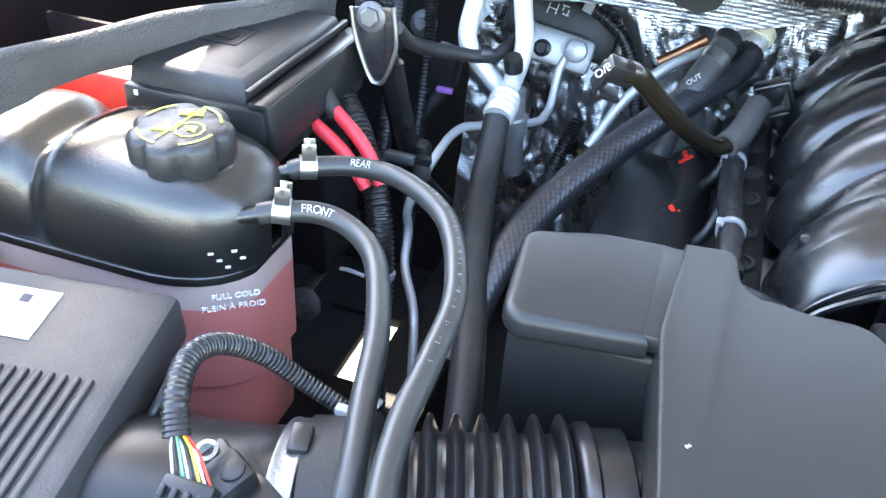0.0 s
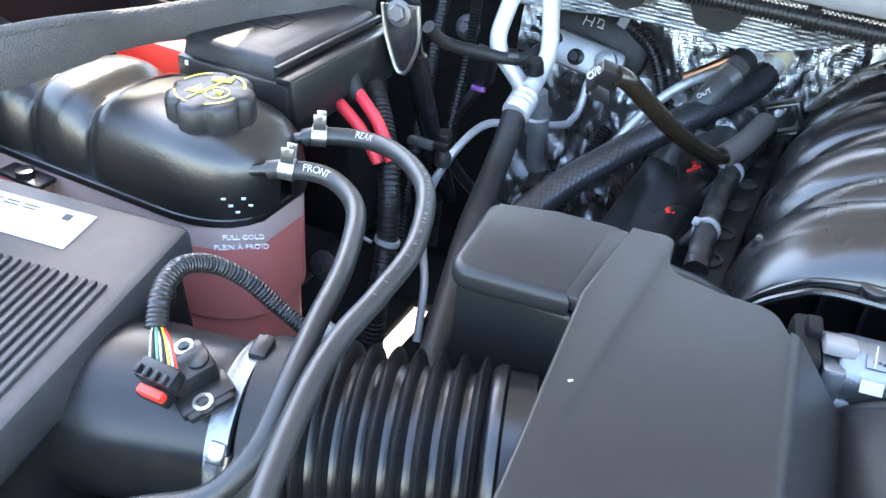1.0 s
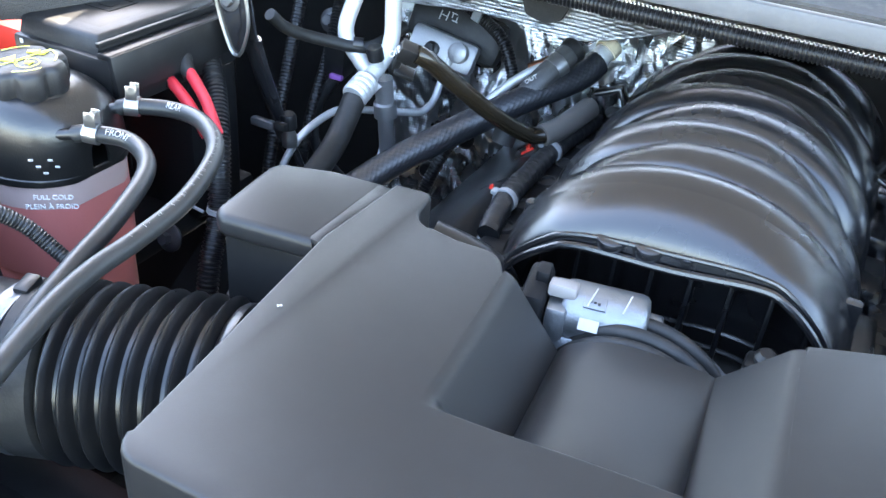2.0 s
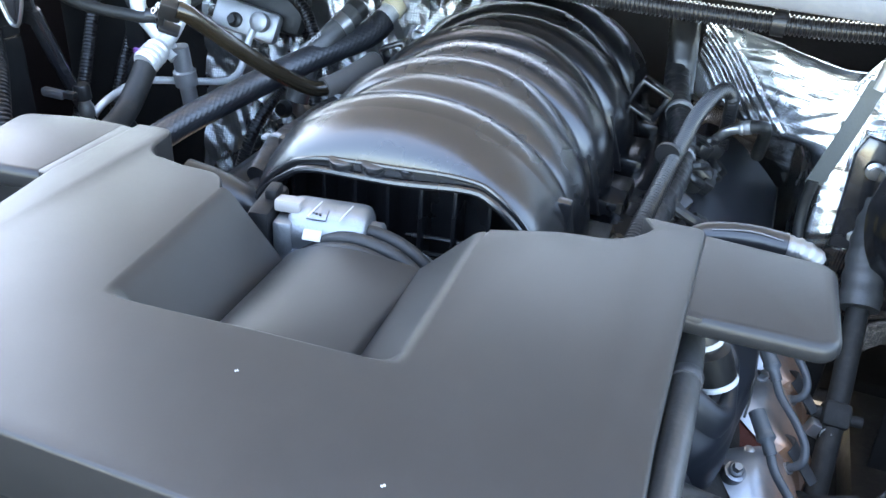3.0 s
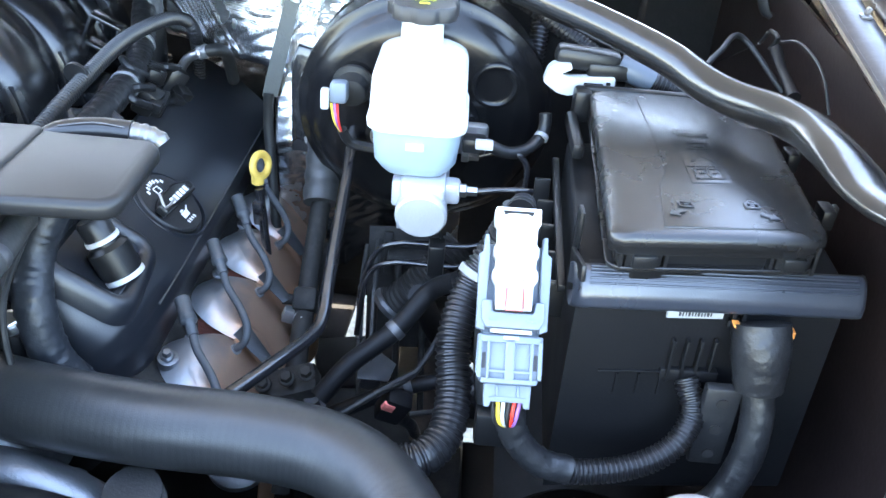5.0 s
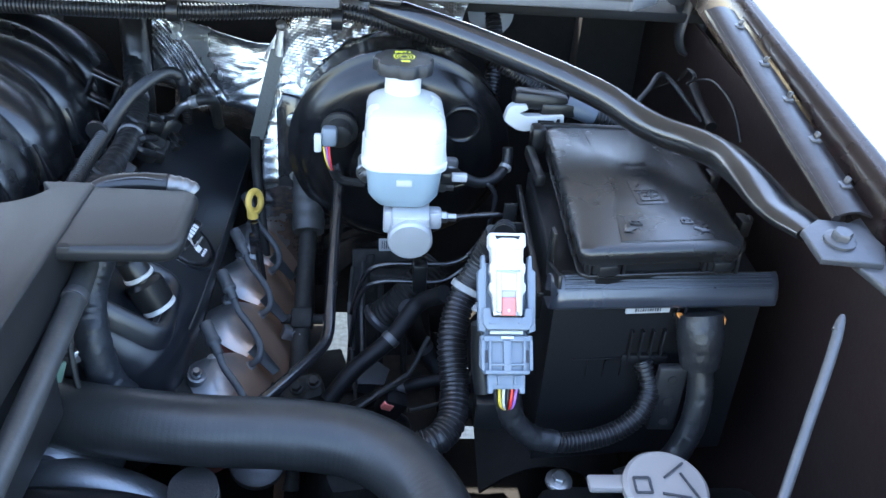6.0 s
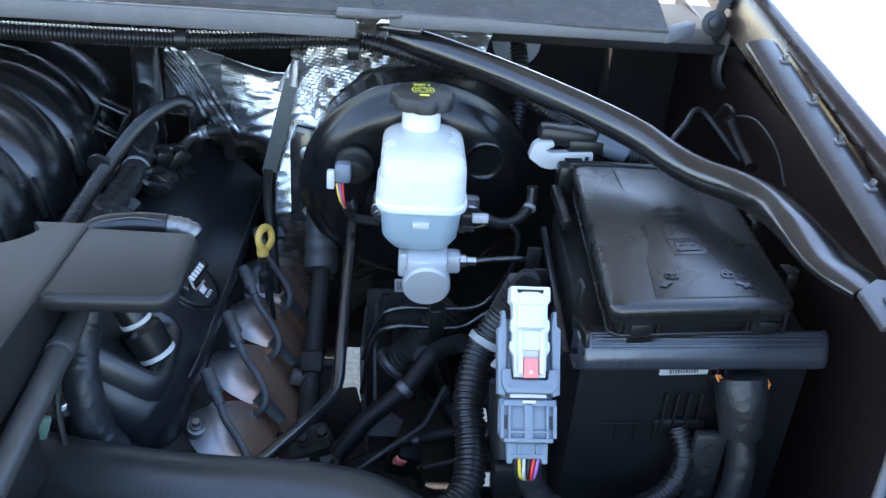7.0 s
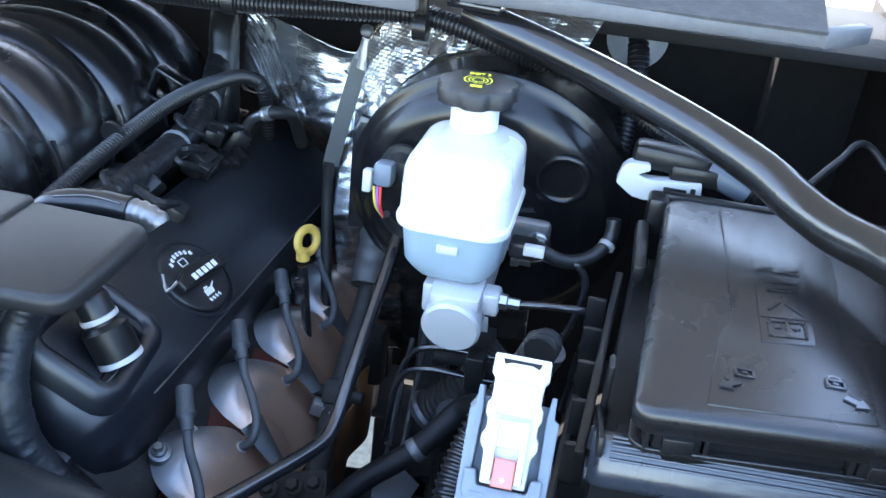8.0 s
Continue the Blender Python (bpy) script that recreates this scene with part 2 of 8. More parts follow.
def tube(pts, r, seg=12, step=0.006, ribs=None, flat=1.0, smooth=True, taper=None, woven=0.0, crumple=0.0):
    """A round bar along a smooth line. ribs: (pitch, depth) of a corrugated tube. taper(s): factor on r at 0..1."""
    line = spline(pts, step) if smooth else [V(p) for p in pts]
    if ribs:
        line = resample(line, ribs[0] / 4)
    elif woven:
        line = resample(line, step)
    verts, faces = [], []
    for i, (c, (a, s, u)) in enumerate(zip(line, frames(line))):
        rr = r * (taper(i / (len(line) - 1)) if taper else 1.0)
        if ribs and i % 4 in (2, 3):
            rr -= ribs[1]
        for k in range(seg):
            w = 2 * math.pi * k / seg
            q = rr + (crumple * (abs(noise.noise(V((i * 0.55, k * 0.35, r * 99.0)))) * 2.0 - 0.4) if crumple else 0.0) + (woven * max(math.cos(math.pi * (i + k) / 2), math.cos(math.pi * (i - k) / 2)) if woven else 0.0)
            verts.append(c + (s * math.cos(w) + u * math.sin(w) * (flat(i / (len(line) - 1)) if callable(flat) else flat)) * q)
    for i in range(len(line) - 1):
        for k in range(seg):
            k2 = (k + 1) % seg
            faces.append((i * seg + k, i * seg + k2, (i + 1) * seg + k2, (i + 1) * seg + k))
    faces.append(tuple(reversed(range(seg))))
    faces.append(tuple(range((len(line) - 1) * seg, len(line) * seg)))
    return verts, faces


def lathe(profile, o, d=(0, 0, 1), seg=28, lobes=None):
    """A turned shape: profile of (radius, height) from o along d. lobes: (count, depth) of a scalloped rim."""
    o, d = V(o), V(d).normalized()
    s = d.orthogonal().normalized()
    u = d.cross(s)
    verts, faces = [], []
    for r, h in profile:
        for k in range(seg):
            w = 2 * math.pi * k / seg
            q = r * (1 - lobes[1] * (0.5 + 0.5 * math.cos(lobes[0] * w)) ** 3) if lobes else r
            verts.append(o + d * h + (s * math.cos(w) + u * math.sin(w)) * q)
    n = len(profile)
    for i in range(n - 1):
        for k in range(seg):
            k2 = (k + 1) % seg
            faces.append((i * seg + k, i * seg + k2, (i + 1) * seg + k2, (i + 1) * seg + k))
    faces.append(tuple(reversed(range(seg))))
    faces.append(tuple(range((n - 1) * seg, n * seg)))
    return verts, faces


def from_bm(bm):
    bm.verts.index_update()
    out = [v.co.copy() for v in bm.verts], [tuple(v.index for v in f.verts) for f in bm.faces]
    bm.free()
    return out


def rbox(c, size, bevel=0.002, m=None, seg=2, taper=1.0):
    """A block with rounded edges, centred at c; m turns it; taper narrows its top."""
    bm = bmesh.new()
    bmesh.ops.create_cube(bm, size=1.0)
    for v in bm.verts:
        k = taper if v.co.z > 0 else 1.0
        v.co = V((v.co.x * size[0] * k, v.co.y * size[1] * k, v.co.z * size[2]))
    if bevel:
        bmesh.ops.bevel(bm, geom=bm.edges[:], offset=min(bevel, 0.45 * min(size)), segments=seg, affect="EDGES", profile=0.5)
    t = Matrix.Translation(c) @ (m or Matrix.Identity(4))
    bm.transform(t)
    return from_bm(bm)


def rot(rx=0, ry=0, rz=0):
    return pose(0, 0, 0, rx, ry, rz)


def prism(outline, z0, z1, bevel=0.003, m=None, seg=3, top_only=False, plain=None):
    """An outline in x and y, raised from z0 to z1, with its rims rounded; m places it. plain: (x0, x1, y0, y1) keeps its edges sharp."""
    bm = bmesh.new()
    lo = [bm.verts.new((x, y, z0)) for x, y in outline]
    f = bm.faces.new(lo)
    f.normal_update()
    if f.normal.z > 0:
        f.normal_flip()
    up = bmesh.ops.extrude_face_region(bm, geom=[f])
    tops = [v for v in up["geom"] if isinstance(v, bmesh.types.BMVert)]
    for v in tops:
        v.co.z = z1
    bmesh.ops.recalc_face_normals(bm, faces=bm.faces[:])
    if bevel:
        rim = [e for e in bm.edges if abs(e.verts[0].co.z - e.verts[1].co.z) < 1e-6 and (not top_only or e.verts[0].co.z == z1)]
        if plain:
            rim = [e for e in rim if not all(plain[0] < v.co.x < plain[1] and plain[2] < v.co.y < plain[3] for v in e.verts)]
        bmesh.ops.bevel(bm, geom=rim, offset=bevel, segments=seg, affect="EDGES", profile=0.5, clamp_overlap=True)
    if m:
        bm.transform(m)
    return from_bm(bm)


def sheet(fn, nu, nv, thick=0.0015):
    """A bent sheet: fn(u, v) gives the place for u and v in 0..1; it has a thickness downwards along its normals."""
    top = [[V(fn(i / nu, j / nv)) for j in range(nv + 1)] for i in range(nu + 1)]
    verts, faces = [], []
    flat = [p for row in top for p in row]
    w = nv + 1

    def normal(i, j):
        a = top[min(i + 1, nu)][j] - top[max(i - 1, 0)][j]
        b = top[i][min(j + 1, nv)] - top[i][max(j - 1, 0)]
        return a.cross(b).normalized()
    verts = flat + [top[i][j] - normal(i, j) * thick for i in range(nu + 1) for j in range(nv + 1)]
    n = len(flat)
    for i in range(nu):
        for j in range(nv):
            q = (i * w + j, (i + 1) * w + j, (i + 1) * w + j + 1, i * w + j + 1)
            faces.append(q)
            faces.append(tuple(n + k for k in reversed(q)))
    rim = [(i * w) for i in range(nu + 1)] + [nu * w + j for j in range(1, nv + 1)] + [i * w + nv for i in range(nu - 1, -1, -1)] + [j for j in range(nv - 1, 0, -1)]
    for a, b in zip(rim, rim[1:] + rim[:1]):
        faces.append((b, a, n + a, n + b))
    return verts, faces


def arc(cx, cy, r, a0, a1, n=6):
    return [(cx + r * math.cos(radians(a0 + (a1 - a0) * k / n)), cy + r * math.sin(radians(a0 + (a1 - a0) * k / n))) for k in range(n + 1)]


def rr_outline(hx, hy, r, n=5):
    out = []
    for sx, sy, a in ((1, 1, 0), (-1, 1, 90), (-1, -1, 180), (1, -1, 270)):
        out += arc(sx * (hx - r), sy * (hy - r), r, a, a + 90, n)
    return out


def stack(rings):
    """Closed rings of equal count, one over another, with both ends filled."""
    n = len(rings[0])
    vs = [V(p) for g in rings for p in g]
    fs = [tuple(reversed(range(n))), tuple(range((len(rings) - 1) * n, len(rings) * n))]
    for i in range(len(rings) - 1):
        for k in range(n):
            fs.append((i * n + k, i * n + (k + 1) % n, (i + 1) * n + (k + 1) % n, (i + 1) * n + k))
    return vs, fs


def loft(levels, m):
    """Rounded rectangles one over another: (half x, half y, corner, z, shift y)."""
    return stack([[m @ V((x, y + sy, z)) for x, y in rr_outline(hx, hy, r)] for hx, hy, r, z, sy in levels])


def rounded(pts, r, n=4):
    """A polygon with its corners rounded."""
    out = []
    for i, p in enumerate(pts):
        a, b, c = V((*pts[i - 1], 0)), V((*p, 0)), V((*pts[(i + 1) % len(pts)], 0))
        d0, d1 = (a - b), (c - b)
        k = min(r, 0.45 * d0.length, 0.45 * d1.length)
        p0, p1 = b + d0.normalized() * k, b + d1.normalized() * k
        for j in range(n + 1):
            t = j / n
            q = p0 * (1 - t) ** 2 + b * 2 * t * (1 - t) + p1 * t * t
            out.append((q.x, q.y))
    return out


def inset(pts, d):
    """A convex outline drawn in by d."""
    cx, cy = sum(p[0] for p in pts) / len(pts), sum(p[1] for p in pts) / len(pts)
    hx, hy = max(abs(p[0] - cx) for p in pts), max(abs(p[1] - cy) for p in pts)
    return [(cx + (x - cx) * (1 - d / hx), cy + (y - cy) * (1 - d / hy)) for x, y in pts]


def join(*geos):
    verts, faces = [], []
    for v, f in geos:
        k = len(verts)
        verts += v
        faces += [tuple(i + k for i in g) for g in f]
    return verts, faces


def moved(geo, m):
    return [m @ V(v) for v in geo[0]], geo[1]


ORIGIN = {}


def thing(name, label, category, at, group="", kind=""):
    ob = new(name)
    ob.empty_display_size = 0.02
    ob.location = at
    ORIGIN[ob] = V(at)
    return tagged(ob, label, category, group, kind)


def part(name, geo, material, parent, label="", sharp=40):
    o = ORIGIN[parent]
    me = bpy.data.meshes.new(name)
    me.from_pydata([tuple(V(v) - o) for v in geo[0]], [], [tuple(f) for f in geo[1]])
    me.polygons.foreach_set("use_smooth", [True] * len(me.polygons))
    me.set_sharp_from_angle(angle=radians(sharp))
    me.materials.append(material)
    me.update()
    ob = new(name, me)
    ob.parent = parent
    ORIGIN[ob] = o
    if label:
        tagged(ob, label)
    return ob


def whole(name, geo, material, label, category, group="", kind="", sharp=40):
    """A thing that is one mesh."""
    vs = [V(v) for v in geo[0]]
    c = V((sum(v.x for v in vs) / len(vs), sum(v.y for v in vs) / len(vs), min(v.z for v in vs)))
    me = bpy.data.meshes.new(name)
    me.from_pydata([tuple(v - c) for v in vs], [], [tuple(f) for f in geo[1]])
    me.polygons.foreach_set("use_smooth", [True] * len(me.polygons))
    me.set_sharp_from_angle(angle=radians(sharp))
    me.materials.append(material)
    me.update()
    ob = new(name, me)
    ob.location = c
    ORIGIN[ob] = c
    return tagged(ob, label, category, group, kind)


def letters(text, size, depth=0.0004):
    """The built-in font's letters as a mesh lying in x and y, centred."""
    cu = bpy.data.curves.new("letters", "FONT")
    cu.body, cu.size, cu.extrude, cu.align_x, cu.align_y = text, size, depth, "CENTER", "CENTER"
    ob = bpy.data.objects.new("letters", cu)
    scene.collection.objects.link(ob)
    bpy.context.view_layer.update()
    me = bpy.data.meshes.new_from_object(ob.evaluated_get(bpy.context.evaluated_depsgraph_get()))
    geo = [v.co.copy() for v in me.vertices], [tuple(p.vertices) for p in me.polygons]
    bpy.data.objects.remove(ob)
    bpy.data.curves.remove(cu)
    bpy.data.meshes.remove(me)
    return geo


def bolt(o, d=(0, 0, 1), r=0.006, flange=1.7, h=0.006):
    """A hexagon bolt head with its flange."""
    return join(lathe([(r * flange, 0), (r * flange, h * 0.25), (r * 1.2, h * 0.4)], o, d, 20),
                lathe([(r, h * 0.3), (r, h), (r * 0.85, h * 1.15)], o, d, 6))


def basis(o, x, z):
    """A pose at o whose z is z and whose x leans to x."""
    z = V(z).normalized()
    x = (V(x) - z * V(x).dot(z)).normalized()
    y = z.cross(x)
    m = Matrix.Identity(4)
    for i in range(3):
        m[i][0], m[i][1], m[i][2], m[i][3] = x[i], y[i], z[i], V(o)[i]
    return m

# ---- the setting: ground, firewall, wheelhouses, cowl, fenders, hood ----
ground = whole("ground", ([(-60, -60, 0), (60, -60, 0), (60, 60, 0), (-60, 60, 0)], [(0, 1, 2, 3)]), CONCRETE,
               "pale sunlit concrete ground under the car", "ground", kind="structure")

firewall = thing("wall_firewall", "black painted steel firewall behind the engine", "firewall", (0.25, 1.14, 0.6), kind="structure")
part("panel", rbox((0.25, 1.145, 0.92), (1.9, 0.03, 0.58), 0.004), LINER, firewall)
# filler added in the corner to block a slit of leaking sunlight
part("corner_filler", rbox((1.10, 1.105, 0.93), (0.16, 0.046, 0.56), 0.004), LINER, firewall)
part("cowl_shelf", rbox((0.25, 1.0, 1.215), (1.9, 0.22, 0.012), 0.002), LINER, firewall)
# unseen slabs added behind the firewall to keep sun off the ground
part("cab_shade_floor", rbox((0.18, 2.35, 0.60), (0.76, 2.34, 0.05), 0.01), LINER, firewall)
part("cab_shade_floor", rbox((0.945, 2.35, 0.60), (0.43, 2.34, 0.05), 0.01), LINER, firewall)
part("cab_shade_floor", rbox((0.645, 2.3425, 0.60), (0.17, 2.355, 0.05), 0.004), LINER, firewall)
part("lower_panel", rbox((1.010, 1.145, 0.572), (0.58, 0.026, 0.13), 0.004), LINER, firewall)
part("lower_panel", rbox((-0.065, 1.145, 0.572), (1.29, 0.026, 0.13), 0.004), LINER, firewall)


def inner_wall(x, side):
    def fn(u, v):
        y = -0.15 + 1.295 * u
        z = 1.23 - 0.78 * v
        bulge = 0.16 * max(0.0, math.sin(math.pi * min(1, max(0, (y - 0.05) / 0.95)))) * max(0.0, (v - 0.35) / 0.65)
        return x - side * bulge, y, z - 0.1 * (1 - u) * (1 - v)
    return sheet(fn, 18, 14, 0.004)


for wx, wside, wname in ((-0.66, -1, "wall_wheelhouse_right"), (1.115, 1, "wall_wheelhouse_left")):
    whole(wname, inner_wall(wx, wside), BODY_DULL, "dull dark maroon inner wheelhouse panel", "wheelhouse panel", kind="structure")


def fender_z(y):
    return 1.243 + 0.2 * (y - 0.65) + 0.12 * max(0.0, 0.35 - y)


FENDER_SECTION = [(-0.001, -0.05), (0.003, -0.018), (0.008, -0.003), (0.012, 0.0), (0.018, -0.012), (0.026, -0.013), (0.033, -0.010), (0.037, -0.011), (0.044, -0.020), (0.060, -0.07), (0.073, -0.45)]


def skin_z(y):
    return 1.252 + 0.160 * (y - 0.647)


def fender(x0, side):
    def fn(u, v):
        y = -0.2 + 1.25 * u
        k = v * (len(FENDER_SECTION) - 1)
        i = min(int(k), len(FENDER_SECTION) - 2)
        a, b = FENDER_SECTION[i], FENDER_SECTION[i + 1]
        dx, dz = a[0] + (b[0] - a[0]) * (k - i), a[1] + (b[1] - a[1]) * (k - i)
        return x0 + side * dx, y, skin_z(y) + dz
    g = sheet(fn, 30, 20, 0.0015)
    return g if side > 0 else (g[0], [tuple(reversed(f)) for f in g[1]])


def fender_rail(x0, side):
    """The bolted flange inside the fender's edge."""
    def fn(u, v):
        y = 0.40 + 0.345 * u
        return x0 - side * (0.002 + 0.028 * (1 - v)), y, fender_z(y) - 0.002 + 0.004 * math.sin(math.pi * v)
    rim = tube([(x0 - side * 0.030, 0.40 + 0.345 * k / 8, fender_z(0.40 + 0.345 * k / 8) - 0.003) for k in range(9)], 0.0035, 8, 0.02)
    return join(sheet(fn, 14, 6, 0.002), rim)


def clip(o):
    x, y, z = o
    return join(rbox((x, y, z), (0.009, 0.012, 0.003), 0.0008), rbox((x + 0.002, y, z + 0.004), (0.003, 0.006, 0.006), 0.001, rot(0, 20, 0)))


for fx, fs in ((1.103, 1), (-0.60, -1)):
    f = thing("fender", "dark maroon painted front fender with bolted inner flange", "fender", (fx, 0.4, 0.7), "fenders")
    part("skin", fender(fx, fs), BODY, f)
    part("flange", fender_rail(fx, fs), FLANGE, f, "dull dark flange with pressed rim")
    if fs > 0:
        for cy in (0.702, 0.626, 0.562, 0.498, 0.435):
            part("clip", clip((fx - 0.011, cy, fender_z(cy) + 0.003)), BRACKET, f)

cowl = thing("windscreen_cowl", "weathered grey plastic cowl panel below the windscreen", "cowl", (0.25, 0.85, 1.25))


def cowl_sheet(u, v):
    x = -0.75 + 1.75 * u
    y = 0.778 + 0.30 * v
    z = 1.260 + 0.10 * v + 0.004 * math.sin(40 * x) * v
    return x, y, z


part("panel", sheet(cowl_sheet, 60, 8, 0.003), COWL, cowl)
part("front_lip", join(rbox((-0.035, 0.772, 1.245), (1.43, 0.012, 0.020), 0.003), rbox((0.855, 0.784, 1.2535), (0.285, 0.012, 0.015), 0.003, rot(0, 0, 1))), LIP, cowl, "pale grey front lip of the cowl")
part("end_cap", rbox((1.016, 0.803, 1.2535), (0.058, 0.014, 0.015), 0.003, rot(0, 0, 45)), LIP, cowl)
part("bolt", bolt((0.70, 0.80, 1.262), (0, -0.3, 1), 0.007), BRACKET, cowl)
part("bracket", prism([(0.66, 0.765), (0.70, 0.765), (0.76, 0.79), (0.76, 0.82), (0.66, 0.82)], 1.256, 1.262, 0.001), BRACKET, cowl)


# hood out of view; its left edge is cut to let sun onto the tank
def hood_fn(u, v):
    s = 1.25 * v
    k = min(1.0, max(0.0, (s - 0.43) / 0.18))
    x0 = -0.58 - 0.21 * k * k * (3 - 2 * k)
    x = x0 + (1.14 - x0) * u
    return x, 1.04 - s * 0.492, 1.36 + s * 0.886 + 0.03 * math.sin(math.pi * u)


hood = thing("hood", "raised dark maroon hood with lightened insulation mat below", "hood", (0.26, 1.0, 1.36))
part("panel", sheet(lambda u, v: tuple(V(hood_fn(u, v)) + V((0, 0.02, 0.012))), 24, 20, 0.004), BODY, hood)
part("insulation_mat", sheet(hood_fn, 24, 20, 0.012), HOOD_MAT, hood, "felt insulation mat lightened for bounce light")

# the hinge arms at both ends of the cowl
for hx, hs in ((1.118, 1), (-0.62, -1)):
    h = thing("spring_hinge", "grey steel hood hinge with coil spring", "hood hinge", (hx, 0.92, 1.19), "hood hinges")
    part("arm", join(rbox((hx, 0.93, 1.255), (0.012, 0.05, 0.12), 0.003, rot(15, 0, 0)), rbox((hx + 0.02 * hs, 0.93, 1.27), (0.01, 0.06, 0.09), 0.003, rot(-10, 0, 0))), HINGE, h)
    part("spring", tube([(hx - 0.014 + 0.016 * math.cos(k * 0.7) * (1 - k / 70), 0.90, 1.25 + 0.035 * math.sin(k * 0.7) * (1 - k / 70)) for k in range(40)], 0.0028, 8, 0.004), HINGE, h, "coiled steel spring")
    part("hook", join(tube([(hx - 0.010, 0.900, 1.245), (hx - 0.014, 0.898, 1.215), (hx - 0.016, 0.895, 1.190), (hx - 0.008, 0.893, 1.172), (hx + 0.002, 0.892, 1.170)], 0.0095, 12, 0.004, flat=0.5, taper=lambda s: 1.15 - 0.45 * s), tube([(hx + 0.012, 0.900, 1.235), (hx + 0.010, 0.897, 1.205), (hx + 0.004, 0.894, 1.185)], 0.0090, 12, 0.004, flat=0.5, taper=lambda s: 1.1 - 0.4 * s)), HINGE, h, "two bent steel fingers below the spring")
    part("bolt", bolt((hx - 0.03, 0.895, 1.245), (0, -1, 0.2), 0.009), HINGE, h)

# ---- engine block and lower parts ----
block = thing("engine_block", "grimy dark engine block and cylinder heads", "engine", (0.25, 0.75, 0.5))
part("block", rbox((0.25, 0.76, 0.78), (0.30, 0.55, 0.44), 0.02), DARK, block)
part("front_cover", rbox((0.25, 0.45, 0.80), (0.24, 0.08, 0.36), 0.02), ALU_CAST, block, "grey cast front cover")
for s in (-1, 1):
    part("cylinder_head", rbox((0.25 + s * 0.20, 0.76, 0.90), (0.17, 0.54, 0.14), 0.012, rot(0, s * 45, 0)), DARK, block)
part("valley_cover", rbox((0.25, 0.78, 1.01), (0.22, 0.50, 0.03), 0.006), DARK, block)

low = thing("splash_shield", "dark plastic splash shields and crossmember below the engine", "splash shield", (0.25, 0.4, 0.45), kind="structure")
part("shield", rbox((0.25, 0.30, 0.55), (1.9, 1.10, 0.02), 0.004), LINER, low)
part("shield", rbox((0.2625, 1.02, 0.55), (0.585, 0.36, 0.02), 0.004), LINER, low)
part("shield", rbox((-0.60, 1.02, 0.55), (0.40, 0.36, 0.02), 0.004), LINER, low)
part("shield", rbox((-0.20, 1.02, 0.55), (0.24, 0.36, 0.02), 0.004, rot(0, 0, 12)), LINER, low)
part("shield", rbox((-0.37, 1.095, 0.562), (0.20, 0.21, 0.02), 0.004), LINER, low)
part("shield", rbox((0.757, 0.985, 0.56), (0.11, 0.30, 0.02), 0.004), LINER, low)
part("shield", rbox((0.630, 0.880, 0.56), (0.15, 0.11, 0.02), 0.004, rot(0, 0, 8)), LINER, low)
part("shield", rbox((0.585, 1.185, 0.568), (0.124, 0.28, 0.012), 0.004, rot(0, 0, -4)), LINER, low)
part("shield", rbox((0.648, 0.985, 0.572), (0.090, 0.12, 0.012), 0.004, rot(0, 0, 14)), LINER, low)
part("shield", rbox((0.712, 1.13, 0.566), (0.050, 0.40, 0.012), 0.004), LINER, low)
part("shield", rbox((0.660, 1.275, 0.566), (0.12, 0.09, 0.012), 0.004), LINER, low)
part("shield", rbox((0.90, 1.14, 0.55), (0.20, 0.18, 0.02), 0.004), LINER, low)
part("shield", rbox((1.055, 1.02, 0.55), (0.17, 0.36, 0.02), 0.004), LINER, low)
part("shield", rbox((0.83, 0.935, 0.56), (0.30, 0.10, 0.02), 0.004), LINER, low)
part("crossmember", rbox((0.25, 0.62, 0.46), (1.5, 0.10, 0.08), 0.01), DARK, low)
for rx in (-0.24, 0.76):
    part("frame_rail", rbox((rx + (0.02 if rx > 0 else -0.04), 0.40, 0.56), (0.10, 1.44, 0.13), 0.012), DARK, low)
part("core_support", rbox((0.25, 0.06, 0.80), (1.7, 0.06, 0.46), 0.01), LINER, low)
front = thing("front_panel", "black radiator support panel closing the front of the bay", "front panel", (0.25, -0.2, 0.5), kind="structure")
part("top_plate", rbox((0.25, -0.16, 1.02), (1.9, 0.44, 0.02), 0.006), LINER, front)
part("front_face", rbox((0.25, -0.39, 0.66), (1.9, 0.03, 0.74), 0.006), LINER, front)

# ---- foil heat insulation on the firewall ----


def crinkle(p, amp, freq):
    return amp * (abs(noise.noise(V(p) * freq)) * 1.6 + 0.6 * abs(noise.noise(V(p) * freq * 2.3)) - 0.5)


def foil_back(u, v):
    x = -0.275 + 0.575 * u
    z = 1.165 - 0.42 * v
    y = 1.03 - 0.05 * v
    return x, y - crinkle((x + 0.5 * z, 0.35 * z, 0.0), 0.016, 12) - crinkle((x, z * 0.6, 7.0), 0.0050, 34) - crinkle((x + 0.3 * z, z * 0.5, 2.0), 0.0022, 85), z


foil = thing("foil_heat_shield", "crinkled silver foil insulation on the firewall", "heat shield", (0.1, 1.0, 0.8))
part("foil", sheet(foil_back, 220, 130, 0.001), FOIL_DULL, foil, "dusty embossed foil", sharp=28)
for gx, gz in ((-0.185, 0.872), (-0.130, 0.936)):
    part("push_plug", lathe([(0.013, 0), (0.013, 0.006), (0.009, 0.012), (0.006, 0.012)], (gx, 0.985, gz), (0, -1, 0.3), 20), PLASTIC, foil, "round black push plug")


